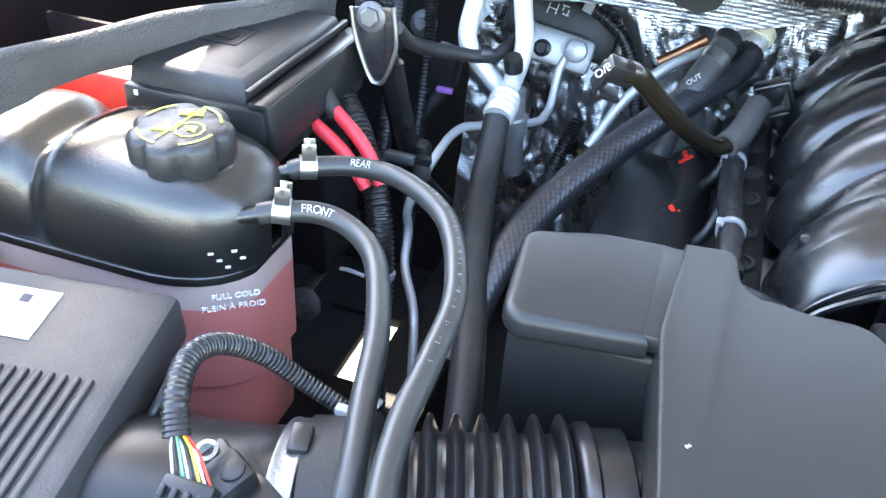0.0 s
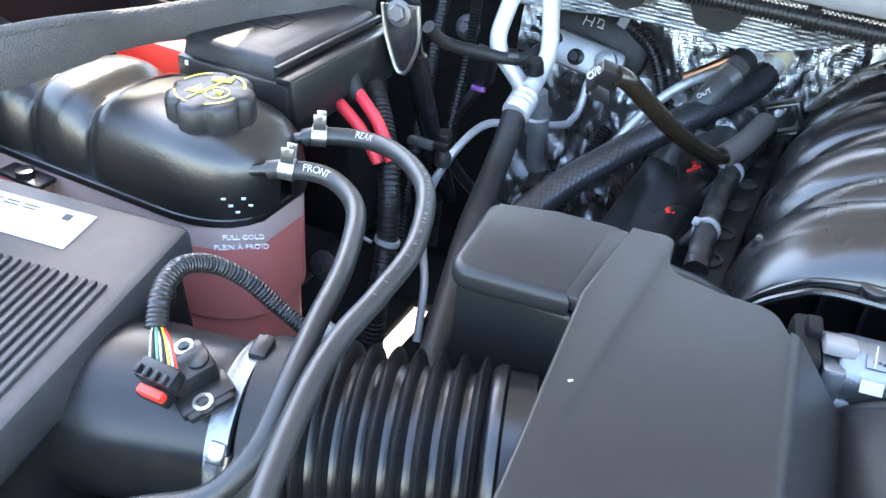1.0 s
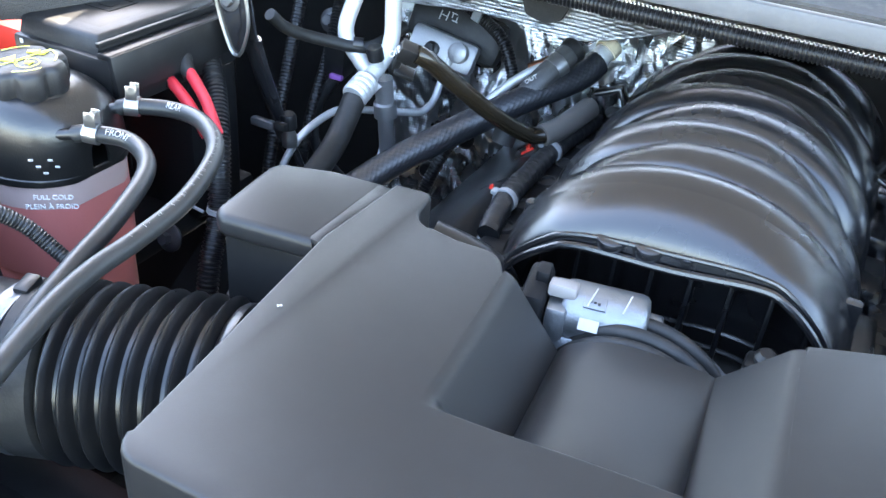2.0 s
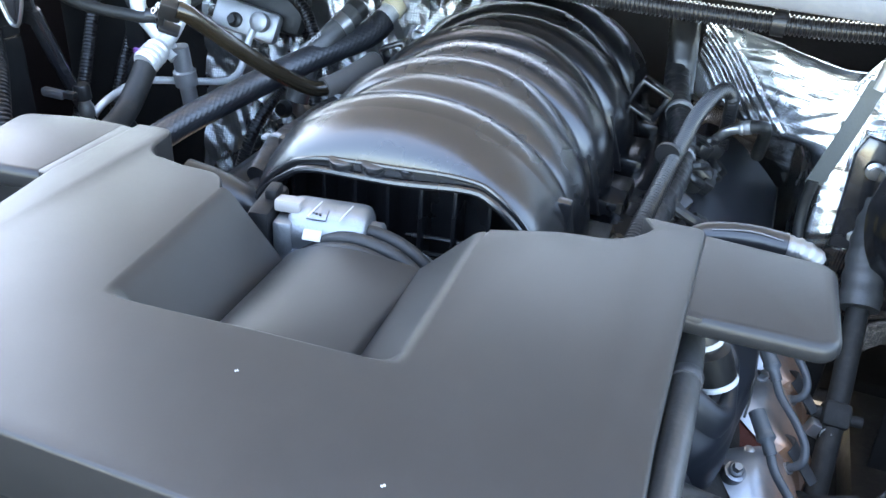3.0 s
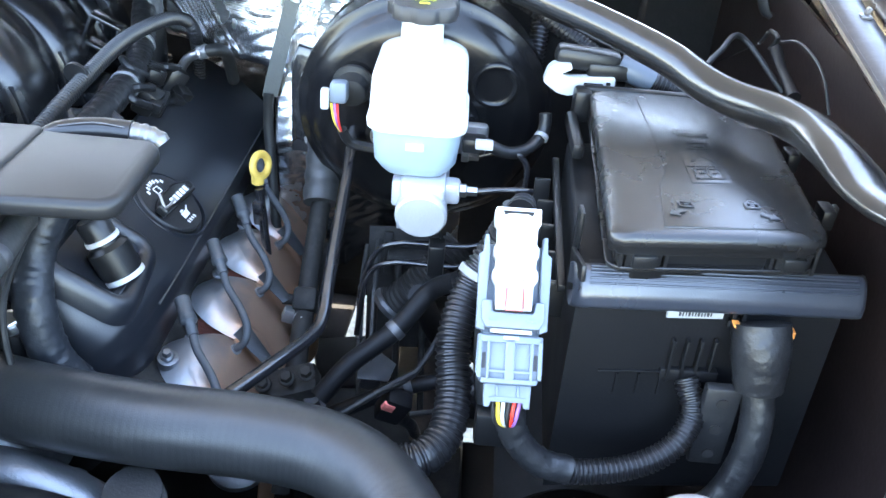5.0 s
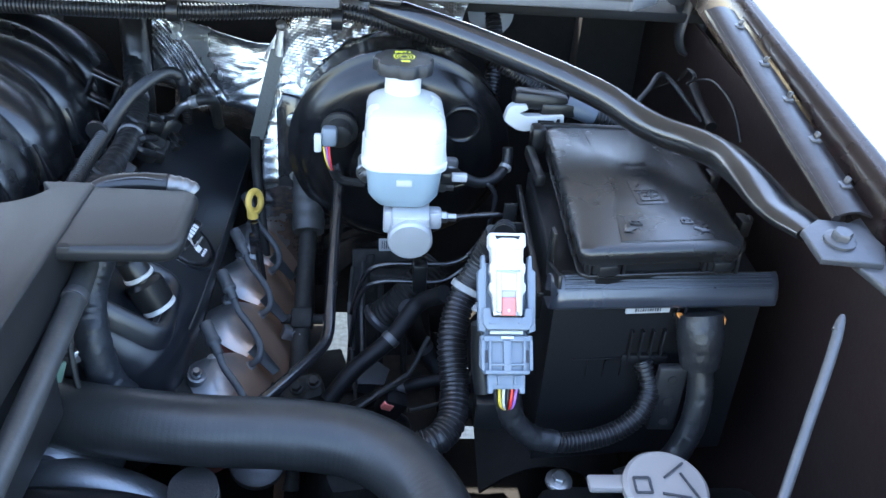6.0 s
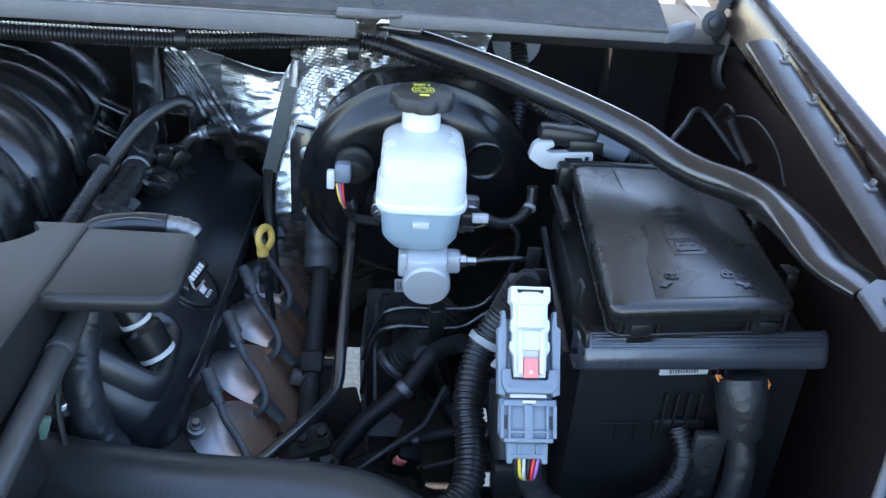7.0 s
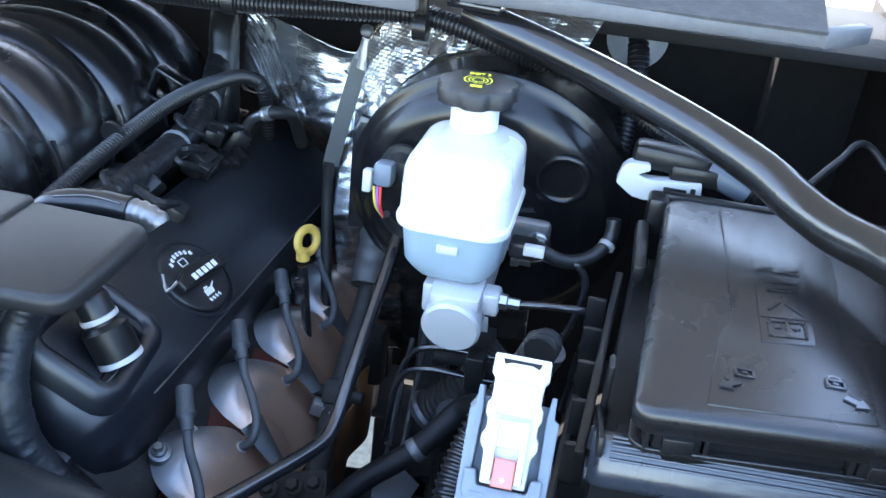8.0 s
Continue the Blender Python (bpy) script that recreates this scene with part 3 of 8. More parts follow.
def foil_strip_fn(u, v):
    x = -0.38 + 0.74 * u
    low_edge = 0.068 - 0.04 * min(1.0, max(0.0, (x - 0.02) / 0.12)) + 0.006 * math.sin(x * 19)
    z = 1.207 - low_edge * v
    return x, 0.900 + 0.035 * (1 - v) - crinkle((x, z, 4.0), 0.003, 22), z


part("dimpled_strip", sheet(foil_strip_fn, 260, 20, 0.0015), FOIL_DIMPLE, foil, "dimpled silver insulation strip under the cowl")
for hx, hz, hw in ((-0.012, 1.190, 0.033), (-0.118, 1.178, 0.034)):
    part("opening", prism(rounded([(hx - hw, 0.012), (hx + hw, 0.016), (hx + hw, 0), (hx + hw * 0.80, -0.030), (hx + hw * 0.30, -0.040), (hx - hw * 0.45, -0.038), (hx - hw * 0.85, -0.020)], 0.004), 0, 0.003, 0, Matrix.Translation((0, 0.904, hz)) @ rot(70, 8, 0)), LINER, foil, "dark opening in the strip")


FOIL_TOP = [(0.36, 1.160), (0.445, 1.158), (0.508, 1.159), (0.574, 1.154), (0.656, 1.161), (0.70, 1.205), (0.80, 1.205)]


def foil_right(u, v):
    x = 0.424 + 0.376 * u
    for (a, za), (b, zb) in zip(FOIL_TOP, FOIL_TOP[1:]):
        if a <= x <= b + 1e-6:
            top = za + (zb - za) * (x - a) / (b - a)
    z = top - 0.36 * v
    bend = min(1.0, max(0.0, (0.60 - x) / 0.20))
    y = 0.905 + 0.10 * bend * bend * (3 - 2 * bend) - 0.05 * min(1.0, v / 0.45) + 0.10 * max(0.0, v - 0.5)
    back = min(1.0, max(0.0, (1.075 - z) / 0.05)) * min(1.0, max(0.0, (0.582 - x) / 0.025))
    y += 0.135 * back * back * (3 - 2 * back)          # tucked in behind the valve cover
    # a handful of sharp pleats run down from the firewall's middle to the foot of the ground strap
    q = (x - 0.43) * 0.68 + (z - 1.14) * 0.733 + 0.004 * noise.noise(V((x * 14, z * 14, 1.0)))
    w = 0.5 + 0.5 * math.cos(2 * math.pi * (q + 0.10 * q * q / 0.03) / 0.0100 + 1.6 * noise.noise(V((x * 6, z * 6, 8.0))))
    pleat = 0.0062 * (0.55 + 0.9 * abs(noise.noise(V((x * 17 + q * 60, z * 17, 2.0))))) * w ** 1.6 * min(1.0, max(0.0, (q + 0.034) / 0.016)) * min(1.0, max(0.0, (0.030 - q) / 0.022))
    pleat *= min(1.0, max(0.0, (0.588 - x) / 0.02)) * min(1.0, max(0.0, (z - 1.02) / 0.03))
    hem = 0.006 * max(0.0, 1 - v / 0.05) ** 2
    folds = 0.0030 * abs(noise.noise(V((x * 22 + z * 9, z * 75 - x * 20, 3.0)))) + 0.0035 * noise.noise(V((x * 9, z * 12, 5.0)))
    return x, y - pleat - hem - folds - crinkle((x + 0.6 * z, z * 0.6, 3.0), 0.0009, 34), z


part("foil", sheet(foil_right, 210, 150, 0.001), FOIL, foil, sharp=180)


def foil_over(u, v):
    a = math.pi * (0.13 + 0.505 * u)
    r = 0.134 + 0.056 * v + 0.004 * noise.noise(V((u * 9, v * 4, 2.0)))
    return 0.757 - r * math.cos(a), 0.838 + 0.045 * v - 0.006 * abs(noise.noise(V((u * 14, v * 5, 6.0)))), 1.066 + r * math.sin(a)


part("quilted_strip", sheet(foil_over, 110, 24, 0.0015), FOIL_MESH, foil, "quilted silver insulation over the booster")

# ---- loom along the cowl ----
loom = thing("cowl_loom", "black corrugated wiring loom clipped below the cowl", "wiring loom", (0.3, 0.8, 1.2))
part("conduit", tube([(-0.16, 0.800, 1.213), (0.085, 0.800, 1.214), (0.30, 0.803, 1.212), (0.50, 0.806, 1.213), (0.60, 0.812, 1.218), (0.68, 0.815, 1.221), (0.76, 0.805, 1.205), (0.84, 0.80, 1.19)], 0.0095, 14, 0.01, ribs=(0.0042, 0.0018)), CONDUIT, loom)
for cx in (0.085, 0.497, 0.676):
    part("clip", join(tube([(cx - 0.006, 0.806, 1.214), (cx + 0.006, 0.806, 1.214)], 0.0125, 14, 0.004), rbox((cx, 0.806, 1.232), (0.009, 0.008, 0.02), 0.001)), PLASTIC, loom)

# ---- resonator cover ----
CZ = 1.134
cover = thing("resonator_cover", "textured grey-black plastic air resonator cover with duct valley", "air resonator", (0.26, 0.34, 1.0))


slab = ([(0.048, 0.195)] + arc(0.064, 0.196, 0.018, 190, 268, 4) + arc(0.455, 0.212, 0.032, 272, 350, 7) + [(0.482, 0.30), (0.481, 0.42)]
        + arc(0.474, 0.527, 0.007, 0, 90, 3) + [(0.436, 0.533)] + arc(0.40, 0.535, 0.048, 340, 275, 6) + [(0.385, 0.483), (0.341, 0.464), (0.339, 0.45), (0.348, 0.303), (0.160, 0.287), (0.148, 0.43)]
        + arc(0.125, 0.430, 0.020, 25, 85, 4) + [(0.103, 0.449), (0.082, 0.453)] + arc(0.085, 0.473, 0.022, 250, 185, 4) + arc(0.052, 0.488, 0.009, 0, 95, 4) + [(0.028, 0.494), (0.024, 0.40)])
part("top", prism(slab, 1.085, CZ, 0.006, seg=4, plain=(0.144, 0.352, 0.280, 0.458)), COVER, cover)


def wall_drop(t):
    """A slope that leaves the top softly and then runs straight down."""
    t = min(1.0, max(0.0, t))
    return 2.5 * t * t if t < 0.2 else 0.1 + (t - 0.2) * 1.125


def valley(u, v):
    v = v ** 1.6
    x = (0.160 + 0.188 * u) * (1 - v) + (0.148 + 0.193 * u) * v
    y = (0.287 + 0.016 * u) * (1 - v) + (0.431 + 0.027 * u) * v
    e0, e1 = 0.235, 0.765
    left, right, crown = 0.050 + 0.004 * v, 0.038 + 0.002 * v, 0.013 + 0.020 * v
    if u < e0:
        h = left * wall_drop(u / e0)
    elif u > e1:
        h = right * wall_drop((1 - u) / (1 - e1))
    else:
        w = (u - e0) / (e1 - e0)
        base = left + (right - left) * w
        h = base - (base - crown) * min(1.0, max(0.0, math.sin(math.pi * w))) ** 0.55
    return x, y, CZ - h * wall_drop(v / 0.085)


part("duct_valley", sheet(valley, 120, 60, 0.004), COVER, cover, sharp=30)
flap_l = arc(-0.0485, 0.3985, 0.016, 182, 268, 5) + [(0.020, 0.3915), (0.021, 0.494), (-0.025, 0.490)] + arc(-0.056, 0.463, 0.0155, 98, 182, 5)
part("side_wing", prism(flap_l, 1.113, CZ - 0.0022, 0.0065, seg=4), COVER, cover)
part("wing_box", prism([(-0.060, 0.396), (0.034, 0.398), (0.034, 0.485), (-0.064, 0.470)], 1.00, 1.114, 0.006), COVER, cover)
flap_r = [(0.476, 0.423)] + arc(0.556, 0.443, 0.016, 275, 360, 5) + arc(0.556, 0.517, 0.014, 0, 90, 5) + [(0.476, 0.533)]
part("side_wing", prism(flap_r, 1.116, CZ - 0.0022, 0.0065, seg=4), COVER, cover)
part("seam_strip", rbox((0.0225, 0.442, CZ - 0.0085), (0.018, 0.096, 0.0125), 0.003), COVER, cover)
part("seam_strip", rbox((0.4815, 0.474, CZ - 0.0085), (0.020, 0.100, 0.0125), 0.003), COVER, cover)
part("skirt", prism([(0.056, 0.192), (0.46, 0.192), (0.474, 0.21), (0.474, 0.40), (0.42, 0.44), (0.36, 0.41), (0.36, 0.29), (0.15, 0.28), (0.14, 0.43), (0.035, 0.47), (0.032, 0.38)], 0.985, 1.086, 0.004), COVER, cover)
part("inlet_neck", tube([(-0.005, 0.322, 1.038), (0.05, 0.335, 1.04)], 0.054, 28, 0.02), PLASTIC, cover, "smooth black inlet neck")
for sx, sy, sr in ((0.048, 0.317, 0.0016), (0.270, 0.262, 0.0010), (0.372, 0.222, 0.0012)):
    part("speck", join(*[rbox((sx, sy, CZ + 0.0006), (sr * 2, 0.0005, 0.0004), 0, rot(0, 0, 37 * k + 10)) for k in range(3)]), GREY_INK, cover, "pale chipped speck")

# ---- intake manifold ----
manifold = thing("intake_manifold", "satin black nylon intake manifold with eight arched runners", "intake manifold", (0.24, 0.76, 1.0))
ARCH = spline([(0.117, 0, 1.044), (0.127, 0, 1.082), (0.154, 0, 1.113), (0.195, 0, 1.132), (0.24, 0, 1.138), (0.285, 0, 1.131), (0.324, 0, 1.110), (0.348, 0, 1.080), (0.356, 0, 1.042)], 0.004)


def along_line(line, u):
    k = u * (len(line) - 1)
    i = min(int(k), len(line) - 2)
    return line[i] + (line[i + 1] - line[i]) * (k - i)


def runner(k):
    """One arched runner: runners swell in turn at the two sides of the engine, and dive under their neighbours at the other."""
    y = 0.590 + 0.0538 * k

    def fn(u, v):
        c = along_line(ARCH, u)
        t = along_line(ARCH, min(1.0, u + 0.02)) - along_line(ARCH, max(0.0, u - 0.02))
        out = V((-t.z, 0, t.x)).normalized()
        near = 1 - u if k % 2 == 0 else u          # 1 at the side where it swells
        if k == 0:
            near = max(near, 0.62)
        side = near * near * (3 - 2 * near)
        half = 0.0195 + 0.0215 * side - (0.006 if k == 0 else 0.0)
        lift = 0.0270 - 0.020 * max(0.0, 0.42 - near) / 0.42
        a = math.pi * v
        bulge = abs(math.sin(a)) ** 0.62
        return c.x + out.x * (lift * bulge - 0.004), y - half * math.cos(a), c.z + out.z * (lift * bulge - 0.004)
    return fn


for k in range(8):
    part("runner", sheet(lambda u, v: runner(k)(u, 1 - v), 44, 18, 0.003), MANIFOLD, manifold)
part("plenum", tube([(0.24, 0.575, 1.075), (0.24, 0.75, 1.075), (0.24, 0.985, 1.075)], 0.115, 32, 0.05, flat=0.45), MANIFOLD, manifold)


RIM_LINE = spline([(0.114, 0.53, 1.066), (0.124, 0.53, 1.084), (0.150, 0.53, 1.105), (0.172, 0.53, 1.1135), (0.242, 0.53, 1.1178), (0.30, 0.53, 1.1255), (0.320, 0.53, 1.122), (0.346, 0.53, 1.102), (0.374, 0.53, 1.064)], 0.002)


def front_arch(u, v):
    """The smooth front hood of the manifold, from the front rim back into the first runner."""
    a = along_line(RIM_LINE, u)
    b = V(runner(0)(u, 0.5))
    w = math.sin(v * math.pi / 2) ** 0.9
    out = V((b.x - 0.24, 0, b.z - 1.03)).normalized() * 0.0012
    return a.x + (b.x - a.x) * w + out.x, 0.530 + 0.062 * (1 - math.cos(v * math.pi / 2)), a.z + (b.z - a.z) * w + out.z


part("front_arch", sheet(front_arch, 60, 20, 0.004), MANIFOLD, manifold)
part("front_rim", tube([V(front_arch(k / 24, 0)) + V((0, -0.003, -0.003)) for k in range(25)], 0.0032, 8, 0.006), MANIFOLD, manifold)
part("rim_bead", tube([V(front_arch(k / 24, 0.10)) for k in range(25)], 0.0022, 8, 0.006), MANIFOLD, manifold)
for bx, by, bz, bw in ((0.193, 0.5345, 1.1185, 0.0130), (0.2215, 0.5350, 1.1215, 0.0130), (0.2505, 0.5355, 1.1225, 0.0090)):
    part("boss", lathe([(bw, -0.008), (bw, 0.002), (bw * 0.93, 0.0038), (bw * 0.75, 0.0046), (0.0, 0.005)], (bx, by + 0.002, bz + 0.003), (0, -0.30, 0.95), 24), MANIFOLD, manifold, "smooth rounded boss")
for rx in (0.135, 0.165, 0.195, 0.225, 0.255, 0.285, 0.315, 0.345):
    part("rib", rbox((rx, 0.568, 1.05), (0.004, 0.03, 0.11), 0.001), MANIFOLD, manifold)
part("front_wall", rbox((0.24, 0.585, 1.04), (0.27, 0.012, 0.13), 0.003), MANIFOLD, manifold)
part("cross_rib", join(tube([(0.24, 0.562, 1.05), (0.30, 0.560, 1.055), (0.37, 0.562, 1.04)], 0.002, 6), tube([(0.24, 0.562, 1.035), (0.30, 0.560, 1.038), (0.37, 0.562, 1.022)], 0.002, 6)), MANIFOLD, manifold)
for k, py in enumerate((0.645, 0.752, 0.860, 0.968)):
    part("port_flange", rbox((0.384, py, 1.030), (0.034, 0.070, 0.026), 0.006), MANIFOLD, manifold)
    part("port_flange", rbox((0.106, py - 0.03, 1.030), (0.034, 0.07, 0.026), 0.006), MANIFOLD, manifold)
# dark wedges stand in for the shade in the openings between feet
for py in (0.617, 0.724, 0.832, 0.940):
    part("foot_gap_shade", prism([(-0.016, -0.030), (0.014, -0.030), (-0.004, 0.030), (-0.016, 0.034)], -0.012, 0.012, 0.002, Matrix.Translation((0.366, py, 1.058)) @ rot(90, 0, 0)), PLASTIC_DARK, manifold, "dark wedge for the shaded opening between runner feet")
part("side_rail", rbox((0.405, 0.80, 1.022), (0.025, 0.42, 0.018), 0.004), MANIFOLD, manifold)
part("side_rail", rbox((0.088, 0.79, 1.022), (0.025, 0.42, 0.018), 0.004), MANIFOLD, manifold)


def square_port(c, lean):
    m = Matrix.Translation(c) @ rot(0, lean, 0)
    out = []
    for dx, dz, sx, sz in ((-0.016, 0, 0.005, 0.036), (0.016, 0, 0.005, 0.036), (0, 0.016, 0.036, 0.005), (0, -0.016, 0.036, 0.005)):
        out.append(moved(rbox((dx, 0, dz), (sx, 0.02, sz), 0.002), m))
    return join(*out)


part("lifting_eye", square_port((0.390, 0.870, 1.096), 25), MANIFOLD, manifold)
part("lifting_eye", square_port((0.086, 0.893, 1.080), -25), MANIFOLD, manifold)

# ---- throttle body ----
throttle = thing("throttle_body", "silver aluminium electronic throttle body with black gear cover", "throttle body", (0.23, 0.49, 1.02))
part("motor", join(lathe([(0.020, 0), (0.0220, 0.002), (0.0225, 0.006), (0.0225, 0.054), (0.0215, 0.058), (0.0185, 0.0605), (0.0120, 0.0615)], (0.180, 0.478, 1.088), (1, 0.18, 0), 40), lathe([(0.0110, 0.058), (0.0105, 0.070), (0.009, 0.0715), (0.0, 0.072)], (0.180, 0.478, 1.088), (1, 0.18, 0), 24), rbox((0.205, 0.4690, 1.1068), (0.016, 0.010, 0.002), 0.0006, rot(28, 0, 10))), ALU_DARK, throttle, "cast aluminium motor cylinder with end boss")
part("cast_marks", join(*[rbox((0.202 + 0.003 * k, 0.4680, 1.1082 - 0.0012 * j), (0.0018, 0.0012, 0.0006), 0, rot(28, 0, 10)) for k in range(3) for j in range(3)]), HINGE, throttle)
part("gear_cover", join(rbox((0.160, 0.474, 1.068), (0.018, 0.050, 0.080), 0.005, rot(0, 0, 10)), rbox((0.156, 0.462, 1.090), (0.014, 0.018, 0.022), 0.004, rot(0, 0, 10)), rbox((0.162, 0.479, 1.110), (0.010, 0.016, 0.012), 0.002, rot(0, 0, 10))), PLASTIC_DARK, throttle, "black plastic gear cover")
part("housing", join(rbox((0.178, 0.476, 1.062), (0.016, 0.045, 0.078), 0.004, rot(0, 0, 10)), rbox((0.196, 0.459, 1.060), (0.040, 0.012, 0.036), 0.004, rot(-15, 0, 10)), rbox((0.185, 0.462, 1.082), (0.014, 0.010, 0.010), 0.003, rot(0, 0, 10))), ALU_DARK, throttle)
part("terminal_cap", rbox((0.180, 0.472, 1.108), (0.021, 0.016, 0.010), 0.0025, rot(-10, 0, 10)), CAP_BEIGE, throttle, "pale terminal cap")
part("bore", lathe([(0.050, 0), (0.054, 0.006), (0.054, 0.02), (0.046, 0.024)], (0.245, 0.472, 1.030), (0, 1, 0), 40), ALU_DARK, throttle)
part("lever", join(tube([(0.238, 0.484, 1.088), (0.262, 0.485, 1.087), (0.287, 0.485, 1.078), (0.303, 0.484, 1.066)], 0.0075, 12, 0.004, flat=0.55), lathe([(0.010, 0), (0.010, 0.008), (0.0, 0.009)], (0.299, 0.488, 1.062), (0, -1, 0.3), 20)), ALU_DARK, throttle, "curved cast lever arm")
part("seam", join(*[tube([(0.196 + dx, 0.458 + 0.2 * dx, 1.1095), (0.196 + dx, 0.481 + 0.2 * dx, 1.1105)], 0.0006, 6, 0.01) for dx in (0.006, 0.030)], rbox((0.205, 0.4605, 1.095), (0.014, 0.001, 0.012), 0, rot(-40, 0, 10))), GREY_INK, throttle, "pale cast marks on the motor")
part("coupling", join(*[tube([(0.245 + r * math.cos(radians(a)), y, 1.031 + r * math.sin(radians(a))) for a in range(0, 361, 12)], q, 10, 0.006) for r, y, q in ((0.0635, 0.482, 0.0060), (0.0600, 0.474, 0.0045), (0.0655, 0.464, 0.0060), (0.0640, 0.452, 0.0050), (0.060, 0.440, 0.0050))]), RUBBER, throttle, "black rubber coupling rings")
part("bolt", bolt((0.197, 0.466, 1.067), (0, -1, 0.4), 0.006), STEEL, throttle)
part("bolt", bolt((0.196, 0.468, 1.082), (0, -1, 0.4), 0.0045), STEEL, throttle)
part("bolt", bolt((0.299, 0.480, 1.0645), (0, -1, 0.3), 0.006), STEEL, throttle)
part("red_lock", rbox((0.128, 0.492, 1.055), (0.012, 0.006, 0.005), 0.001), RED, throttle, "small red connector lock")
sensor = thing("map_sensor", "black sensor plug with white stripe beside the throttle", "sensor", (0.322, 0.50, 1.03))
part("body", join(rbox((0.322, 0.505, 1.055), (0.026, 0.022, 0.055), 0.004), rbox((0.322, 0.505, 1.030), (0.036, 0.03, 0.02), 0.004)), PLASTIC, sensor)
part("stripe", rbox((0.3225, 0.4930, 1.0760), (0.018, 0.002, 0.010), 0.0005, rot(-25, 0, 0)), WHITE, sensor)
part("knob", lathe([(0.007, 0), (0.008, 0.008), (0.005, 0.012)], (0.322, 0.505, 1.080), (0, -0.2, 1), 16), PLASTIC, sensor)

# ---- passenger side of the bay: battery, coolant tank, air box, intake tube ----
SEAL_LINE = spline([(-0.50, 0.22, 1.175), (-0.445, 0.32, 1.200), (-0.405, 0.40, 1.213), (-0.395, 0.50, 1.198), (-0.363, 0.60, 1.190), (-0.315, 0.72, 1.19)], 0.01)


def seal_point(u, v):
    p = SEAL_LINE[int(u * (len(SEAL_LINE) - 1))]
    return (p[0] - 0.012 * v + 0.003 * math.sin(23 * u), p[1] + 0.004 * v - 0.010 * math.sin(math.pi * v), p[2] - (0.046 - 0.018 * math.exp(-((u - 0.55) / 0.16) ** 2)) * v + 0.003 * math.sin(3 + 17 * u))


seal = thing("weather_seal", "grey woven weather seal draped along the fender edge", "weather seal", (-0.40, 0.45, 1.17))
part("band", sheet(seal_point, 40, 8, 0.006), SEAL, seal)
part("top_bead", tube([V(seal_point(k / 24, 0)) + V((0.002, -0.003, 0.001)) for k in range(25)], 0.0042, 10, 0.008), SEAL, seal)
battery = thing("battery", "red battery case below a black fuse and cable box", "battery", (-0.43, 0.60, 0.93))
part("case", rbox((-0.445, 0.572, 1.035), (0.13, 0.075, 0.215), 0.006), RED, battery, "red plastic battery case")
part("body", rbox((-0.402, 0.652, 1.016), (0.230, 0.078, 0.170), 0.006), PLASTIC_DARK, battery, "black rear half of the battery")
part("back_sleeve", rbox((-0.470, 0.6135, 1.040), (0.18, 0.006, 0.220), 0.002), PLASTIC, battery)
part("tray", rbox((-0.45, 0.62, 0.925), (0.30, 0.22, 0.03), 0.006), PLASTIC, battery)
cablebox = thing("cable_box", "black plastic cable and fuse box with stepped lid on the battery", "fuse box", (-0.34, 0.6, 1.1))
part("body", rbox((-0.338, 0.592, 1.130), (0.122, 0.176, 0.05), 0.004), PLASTIC, cablebox)
part("lid", rbox((-0.346, 0.592, 1.160), (0.104, 0.168, 0.024), 0.005, taper=0.94), PLASTIC_MATTE, cablebox)
part("lid_panel", rbox((-0.352, 0.600, 1.169), (0.082, 0.14, 0.006), 0.002), COVER, cablebox, "raised grey centre panel of the lid")
part("emblem", join(rbox((-0.355, 0.57, 1.1725), (0.034, 0.002, 0.0008), 0), rbox((-0.355, 0.605, 1.1725), (0.034, 0.002, 0.0008), 0), rbox((-0.371, 0.5875, 1.1725), (0.002, 0.034, 0.0008), 0), rbox((-0.339, 0.5875, 1.1725), (0.002, 0.034, 0.0008), 0), rbox((-0.355, 0.585, 1.1725), (0.016, 0.012, 0.0008), 0)), PLASTIC, cablebox)
part("side_ledge", rbox((-0.284, 0.592, 1.157), (0.016, 0.174, 0.006), 0.0015), PLASTIC, cablebox)
part("side_skirt", rbox((-0.276, 0.592, 1.140), (0.008, 0.174, 0.038), 0.002, rot(0, -8, 0)), PLASTIC, cablebox)
part("side_bead", rbox((-0.293, 0.592, 1.165), (0.005, 0.168, 0.005), 0.001), PLASTIC, cablebox)
part("speck", rbox((-0.386, 0.503, 1.150), (0.003, 0.001, 0.004), 0), WHITE_INK, cablebox)

tank = thing("coolant_tank", "black-topped coolant surge tank with pink coolant in its clouded lower half", "coolant tank", (-0.40, 0.455, 0.92))
TY, TH = 0.449, 0.064


def tank_width(x):
    """Half depth of the tank at x, with pinched grooves and a round end."""
    end = max(0.0, (x + 0.318) / 0.078)
    w = math.sqrt(max(0.0, 1 - end ** 2.6)) if end < 1 else 0.0
    pinch = sum(0.17 * math.exp(-((x - g) / 0.0120) ** 2) for g in (-0.398, -0.462, -0.526, -0.585))
    return w, pinch


def tank_top(u, v):
    x = -0.62 + 0.38 * (1 - (1 - u) ** 1.8)
    w, pinch = tank_width(x)
    a = math.pi * (1 - v)
    c, s = math.cos(a), math.sin(a)
    n = 0.50
    cy = math.copysign(abs(c) ** n, c)
    sz = abs(s) ** n * (1 - 0.24 * max(0.0, c))
    h = (0.070 + 0.002 * min(1, max(0, (-0.33 - x) / 0.1))) * (0.35 + 0.65 * w)
    return x, TY + TH * cy * (0.15 + 0.85 * w) * (1 - pinch * (0.4 + 0.6 * sz)), 1.085 + h * sz * (1 - pinch * 1.3)


